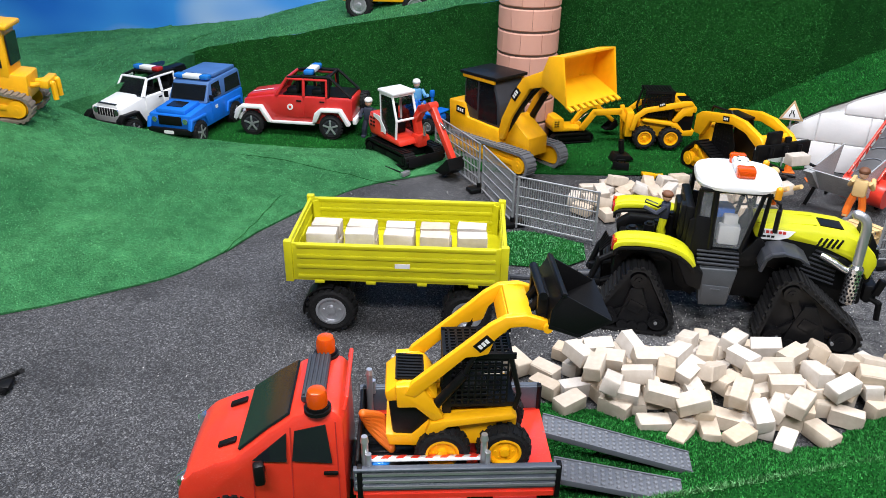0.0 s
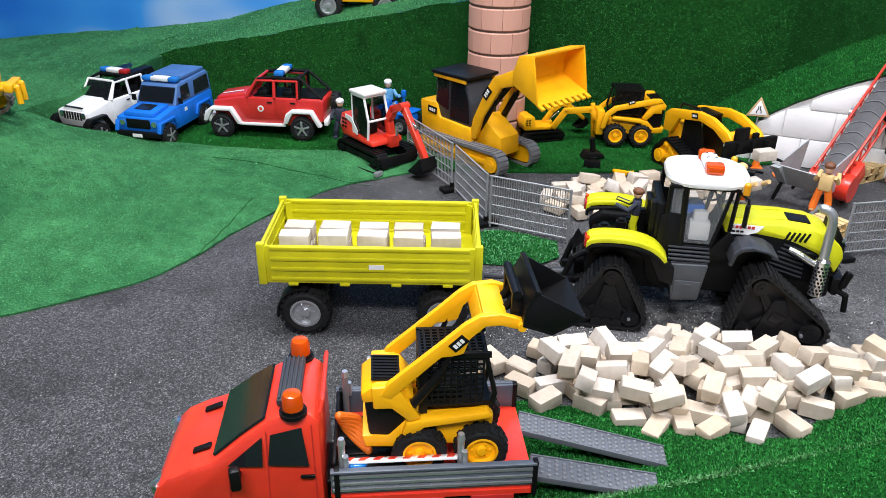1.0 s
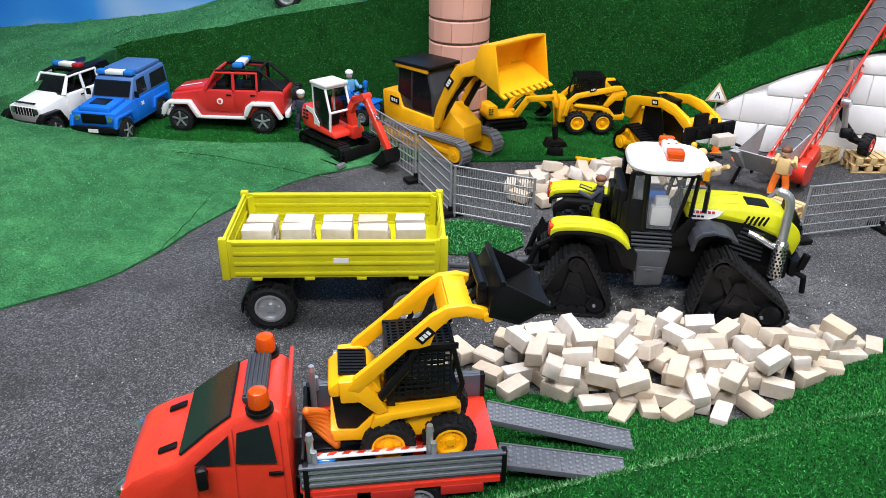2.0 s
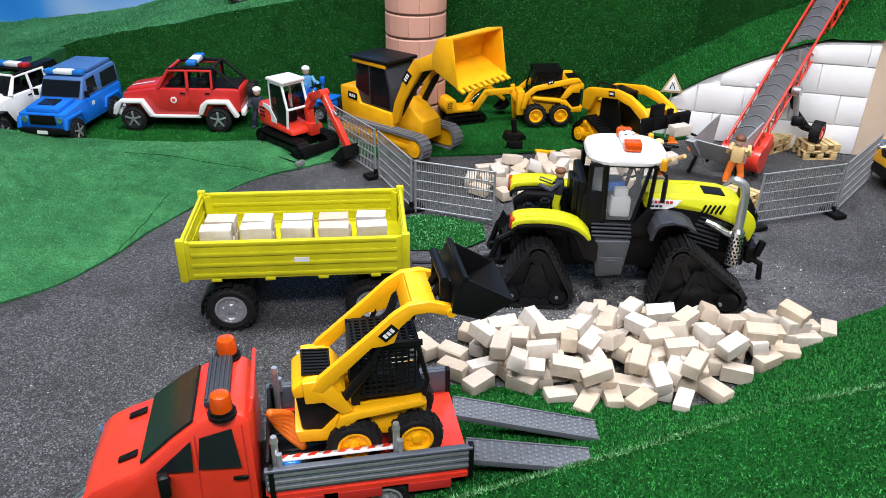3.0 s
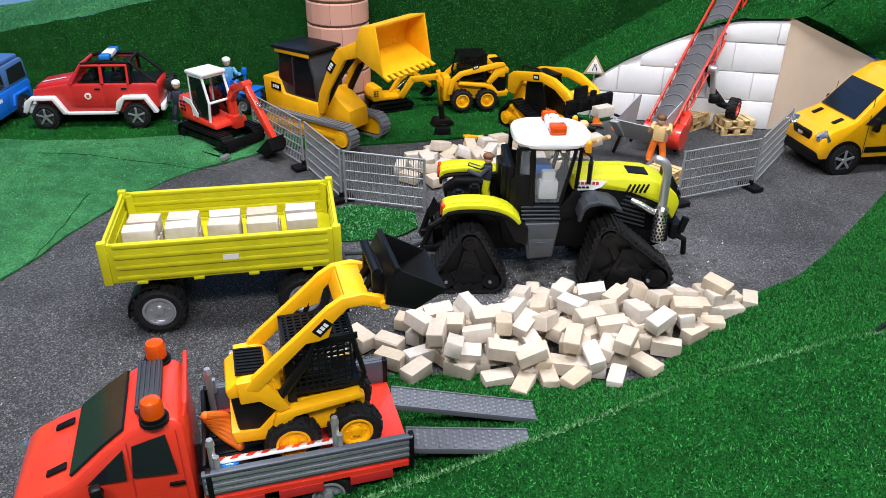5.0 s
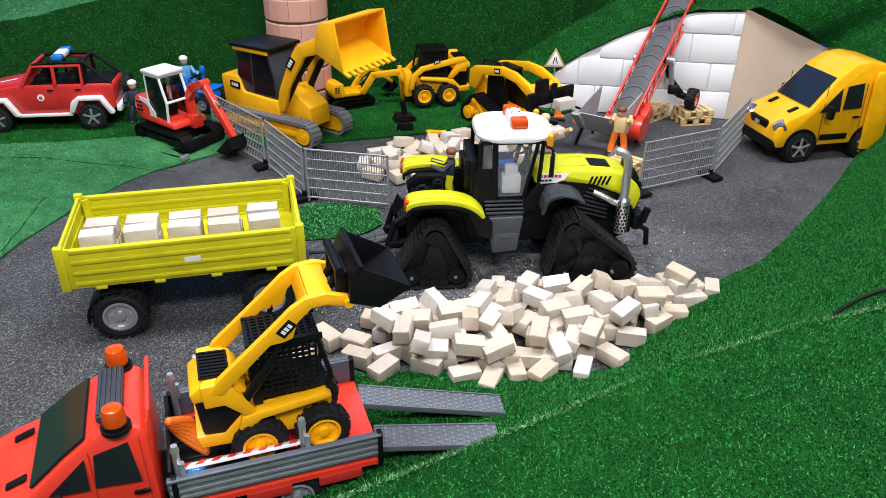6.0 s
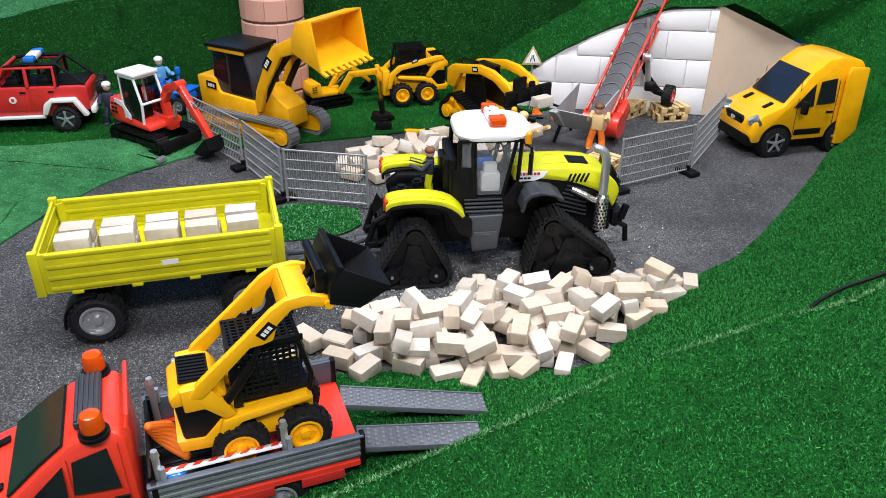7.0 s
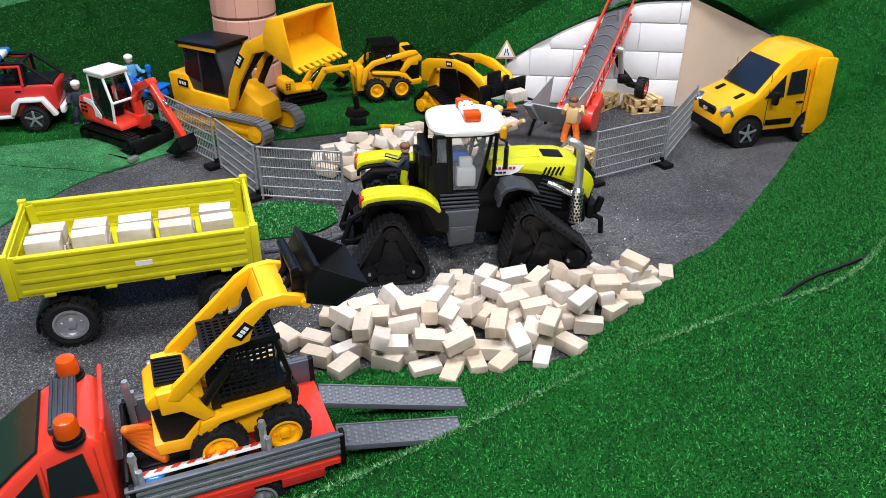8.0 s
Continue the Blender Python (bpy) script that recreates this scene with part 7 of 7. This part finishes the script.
# ---- toy figures, each one plain mesh ----
def figure(m, body, legs, label, arms=0.2, sit=False, hat=None):
    bm = bmesh.new()
    hip = 0.05
    for s in (-1, 1):
        if sit:
            tube(bm, [(0, s * 0.009, hip), (0.03, s * 0.012, hip + 0.002), (0.034, s * 0.013, 0.012)], 0.0075)
        else:
            tube(bm, [(0, s * 0.008, hip), (0.004, s * 0.013, 0.025), (0, s * 0.015, 0.006)], 0.008)
            box(bm, (0.004, s * 0.015, 0.004), (0.022, 0.012, 0.008), bev=0.002)
    n_leg = len(bm.faces)
    box(bm, (0, 0, 0.068), (0.019, 0.028, 0.038), bev=0.006)
    for s in (-1, 1):
        tube(bm, [(0, s * 0.016, 0.082), (0.006 + arms * 0.02, s * 0.022, 0.066), (0.014 + arms * 0.06, s * 0.018, 0.056 + arms * 0.04)], 0.0052)
    n_body = len(bm.faces)
    ball(bm, (0, 0, 0.1), 0.0105, (1, 0.92, 1.1))
    n_head = len(bm.faces)
    if hat:
        ball(bm, (0, 0, 0.106), 0.0118, (1.05, 1, 0.75))
    bm.faces.ensure_lookup_table()
    for i, f in enumerate(bm.faces):
        f.material_index = 0 if i < n_leg else 1 if i < n_body else 2 if i < n_head else 3
    me = mesh_of("toy_figure", bm, legs)
    for mm in (body, SKIN, hat or SKIN):
        me.materials.append(mm)
    ob = new("toy_figure", me)
    ob.matrix_basis = m
    return tagged(ob, label, "figure", "toy figures")


VEST = plastic("tan_vest_plastic", (0.72, 0.5, 0.22), 0.55)
HAIR = plastic("brown_hair_plastic", (0.16, 0.06, 0.025), 0.6)
figure(pose(0.62, 1.625, 0.0405, 0, 0, 65), VEST, ORG, "toy worker in orange trousers standing on the pallets", 0.5, hat=HAIR)
figure(pose(0.462, 1.7, 0.0, 0, 0, -60), VEST, ORG, "toy worker in orange holding a white brick", 0.9, hat=VEST)
brick(pose(0.476, 1.672, 0.074, 0, -8, 20), "white brick held by a toy worker", "loose single bricks")
figure(pose(-0.548, 1.985, 0.016, 0, 0, -90), NAVY, NAVY, "dark toy firefighter standing beside the red car", 0.1, hat=WHT)
PALEBLUE = plastic("pale_blue_plastic", (0.1, 0.32, 0.55), 0.5)
figure(pose(-0.437, 2.1, 0.045, 0, 0, -60), PALEBLUE, BLUE, "toy rider in light blue sitting on the quad bike", 0.5, True, hat=WHT)
figure(TRACTOR @ pose(-0.045, 0.006, 0.135, 0, 0, 172) @ Matrix.Diagonal((0.8, 0.8, 0.76, 1)), NAVY, LIME, "toy driver in black and lime standing on the tractor deck", 0.5, hat=HAIR)


def quad(m):
    t = thing("quad_bike", m, "blue toy quad bike parked behind the excavator", "quad bike")
    bits("body", BLUE, t, lambda bm: (prism(bm, [(-0.06, 0.035), (-0.055, 0.055), (0.0, 0.05), (0.03, 0.06), (0.06, 0.05), (0.065, 0.03)], -0.025, 0.025, 0.005), box(bm, (0.045, 0, 0.055), (0.035, 0.08, 0.006), bev=0.003), box(bm, (-0.045, 0, 0.055), (0.035, 0.08, 0.006), bev=0.003)))
    bits("handlebar", BLK, t, lambda bm: (tube(bm, [(0.03, 0, 0.055), (0.015, 0, 0.085)], 0.003), tube(bm, [(0.01, -0.03, 0.088), (0.01, 0.03, 0.088)], 0.003)))
    bits("flag_pole", BLUE, t, lambda bm: (cyl(bm, (0.05, -0.03, 0.05), (0.05, -0.03, 0.11), 0.004, seg=10), box(bm, (0.05, -0.03, 0.115), (0.012, 0.012, 0.02), bev=0.003)), "blue post")
    for s in (-1, 1):
        for x in (-0.045, 0.045):
            wheel(t, x, s * 0.036, 0.022, 0.022, 0.022, GREY, s, 14)


quad(pose(-0.415, 2.1, 0.018, 0, 0, -25))


# ---- small site things ----
def road_sign(m):
    t = thing("road_sign", m, "triangular white road-narrows sign with a tan rim", "sign")
    def tri(bm, w, y0, y1):
        prism(bm, [(-w, -w * 0.58), (w, -w * 0.58), (0, w * 1.15)], y0, y1, 0.0008)
    bits("rim", SIGNW, t, lambda bm: tri(bm, 0.03, 0, 0.003), "tan rim")
    f = bits("face", WHT, t, lambda bm: tri(bm, 0.022, -0.001, 0.001), "white face")
    bits("symbol", BLK, f, lambda bm: (tube(bm, [(-0.006, -0.0015, -0.008), (-0.005, -0.0015, -0.002), (-0.002, -0.0015, 0.003), (-0.0025, -0.0015, 0.01)], 0.0012, 6), tube(bm, [(0.006, -0.0015, -0.008), (0.005, -0.0015, -0.002), (0.002, -0.0015, 0.003), (0.0025, -0.0015, 0.01)], 0.0012, 6)), "black narrowing lines")
    bits("post", GREY, t, lambda bm: cyl(bm, (0, 0.004, -0.146), (0, 0.004, 0), 0.002, seg=8))


road_sign(pose(0.563, 2.03, 0.1465, -6, 0, -10))


def cone(x, y, z=0.0):
    t = thing("traffic_cone", pose(x, y, z), "small orange plastic traffic cone", "cone", "traffic cones")
    bits("base", ORG, t, lambda bm: box(bm, (0, 0, 0.0015), (0.03, 0.03, 0.003), bev=0.001))
    bits("body", ORG, t, lambda bm: cyl(bm, (0, 0, 0.003), (0, 0, 0.036), 0.011, 0.003, seg=20))


cone(0.622, 1.945)
cone(0.575, 2.0)
tb = thing("tool_case", pose(0.142, 1.9, 0.0, 0, 0, -4), "small black plastic tool case on the asphalt", "case")
bits("shell", BLK, tb, lambda bm: box(bm, (0, 0, 0.014), (0.042, 0.014, 0.027), bev=0.002))
bits("handle", BLK, tb, lambda bm: tube(bm, [(-0.009, 0, 0.027), (-0.009, 0, 0.034), (0.009, 0, 0.034), (0.009, 0, 0.027)], 0.0018, 6))
at = thing("bucket_attachment", pose(0.145, 1.975, 0.008, 0, 0, 20), "black spare bucket and breaker lying on the turf", "attachment")
bits("shell", BLK, at, lambda bm: (prism(bm, [(-0.03, 0.0), (-0.02, 0.02), (0.02, 0.016), (0.03, 0.004), (0.0, 0.0)], -0.02, 0.02, 0.002), cyl(bm, (0, 0, 0.02), (-0.005, 0, 0.055), 0.008, seg=10)))
dr = thing("breaker_hammer", pose(0.214, 1.868, 0.002, 0, 0, 15), "small yellow toy breaker lying on the asphalt", "tool")
bits("shell", YEL, dr, lambda bm: (box(bm, (0, 0, 0.008), (0.03, 0.012, 0.013), (0, 10, 0), 0.002), cyl(bm, (0.012, 0, 0.008), (0.034, 0, 0.01), 0.004, 0.002, seg=10), box(bm, (-0.016, 0, 0.011), (0.008, 0.022, 0.008), bev=0.002)))
hm = thing("sledge_hammer", pose(-0.392, 1.742, 0.01, 0, 0, 150), "grey-headed toy hammer lying at the turf edge", "hammer")
bits("handle", BLK, hm, lambda bm: tube(bm, [(0, 0, 0.002), (0.07, 0.0, 0.004)], 0.0018, 6))
bits("head", SILVER, hm, lambda bm: box(bm, (-0.002, 0, 0.003), (0.012, 0.026, 0.011), bev=0.002))
tl = thing("hand_tools", pose(0.535, 1.94, 0.0, 0, 0, -25), "black toy tools lying by the track loader", "tools")
bits("tool", BLK, tl, lambda bm: (box(bm, (0, 0, 0.006), (0.05, 0.02, 0.01), bev=0.003), tube(bm, [(-0.03, 0.02, 0.004), (0.04, 0.03, 0.004)], 0.003)))
rk = thing("digging_fork", pose(-0.789, 0.786, 0.004, 0, 0, 20), "black toy attachment lying on the asphalt", "attachment")
bits("frame", BLK, rk, lambda bm: (tube(bm, [(-0.05, -0.02, 0.004), (0.02, 0.02, 0.012), (0.035, -0.005, 0.03)], 0.004), tube(bm, [(-0.05, 0.02, 0.004), (0.01, -0.02, 0.006)], 0.004), box(bm, (0.0, 0, 0.006), (0.03, 0.03, 0.008), bev=0.002)))
cb = thing("cable", pose(0, 0, 0), "black cable running out from under the turf hill", "cable")
bits("cable_run", BLK, cb, lambda bm: tube(bm, curve([(0.647, 0.817, 0.098), (0.666, 0.83, 0.108), (0.697, 0.848, 0.116), (0.745, 0.865, 0.124), (0.812, 0.878, 0.134), (0.879, 0.898, 0.146), (0.979, 0.958, 0.15)], 24), 0.0028, 8))

# white blocks of the wall, a little proud of it, and chalk dust on the road
A0, B0 = Vector((0.5, 2.07, 0)), Vector((1.036, 1.937, 0))
along = (B0 - A0).normalized()
ang = math.degrees(math.atan2(along.y, along.x))
rng = random.Random(8)
wallw = bpy.data.objects["wall_white"]
for row in range(4):
    s0, z0 = (0.012 if row % 2 else -0.05), 0.002 + row * 0.077
    while s0 < 0.55:
        s1 = s0 + 0.124 + rng.uniform(-0.012, 0.012)
        a, b = max(s0, 0.03), min(s1, 0.55)
        tops = [(x, min(z0 + 0.0745, white_top(x) - 0.004)) for x in (a + (b - a) * f / 4 for f in range(5))]
        tops = [p for p in tops if p[1] > z0 + 0.006]
        if b - a > 0.02 and len(tops) > 2:
            bm = bmesh.new()
            prism(bm, [(tops[0][0], z0), *tops, (tops[-1][0], z0)], rng.uniform(-0.007, -0.005), 0.004, 0.0022)
            bm.transform(pose(A0.x, A0.y, 0, 0, 0, ang))
            part("block", bm, WALLW, wallw)
        s0 = s1 + 0.0025

rng = np.random.default_rng(3)
CUBE = np.array([(x, y, z) for x in (-0.5, 0.5) for y in (-0.5, 0.5) for z in (-0.5, 0.5)])
SIDES = ((0, 1, 3, 2), (4, 6, 7, 5), (0, 4, 5, 1), (2, 3, 7, 6), (0, 2, 6, 4), (1, 5, 7, 3))


def crumbs(name, cx, cy, sx, sy, n, size, material, label):
    p = np.stack([cx + rng.normal(size=n) * sx, cy + rng.normal(size=n) * sy, np.full(n, 0.0016)], 1)
    r = size * rng.uniform(0.4, 1.3, (n, 1, 1)) * rng.uniform(0.5, 1.0, (n, 8, 3))
    co = (CUBE[None] * r + p[:, None]).reshape(-1, 3)
    faces = [tuple(8 * k + v for v in f) for k in range(n) for f in SIDES]
    me = bpy.data.meshes.new(name)
    me.from_pydata(co.tolist(), [], faces)
    me.materials.append(material)
    tagged(new(name, me), label, "crumbs", kind="stuff")


crumbs("chalk_crumbs", 0.3, 1.26, 0.14, 0.06, 700, 0.0018, DUST, "white chalk crumbs strewn on the asphalt")
crumbs("chalk_crumbs", 0.1, 1.12, 0.12, 0.05, 400, 0.0018, DUST, "white chalk crumbs strewn by the heap")
crumbs("road_grit", 0.0, 1.2, 0.6, 0.35, 320, 0.0012, DUST, "pale grit scattered over the asphalt")

# cut seams in the turf
def seam(grid, pts):
    flat = [p for row in grid for p in row]
    line = []
    for p in curve([(x, y, 0) for x, y in pts], 26):
        q = min(flat, key=lambda v: (v.x - p.x) ** 2 + (v.y - p.y) ** 2)
        line.append((p.x + 0.0015 * math.sin(p.y * 90), p.y, q.z + 0.001))
    sm = bmesh.new()
    tube(sm, line, 0.0007, 6)
    setting("turf_seam", sm, TURF, "dark cut seam between turf mats", "seam")
seam(g_lawn, [(-0.656, 1.262), (-0.647, 1.375), (-0.641, 1.544)])
seam(g_lawn, [(-0.814, 1.725), (-0.663, 1.721), (-0.493, 1.698), (-0.394, 1.674)])
seam(g_top, [(-1.25, 2.3), (-1.28, 2.45), (-1.2, 2.6)])
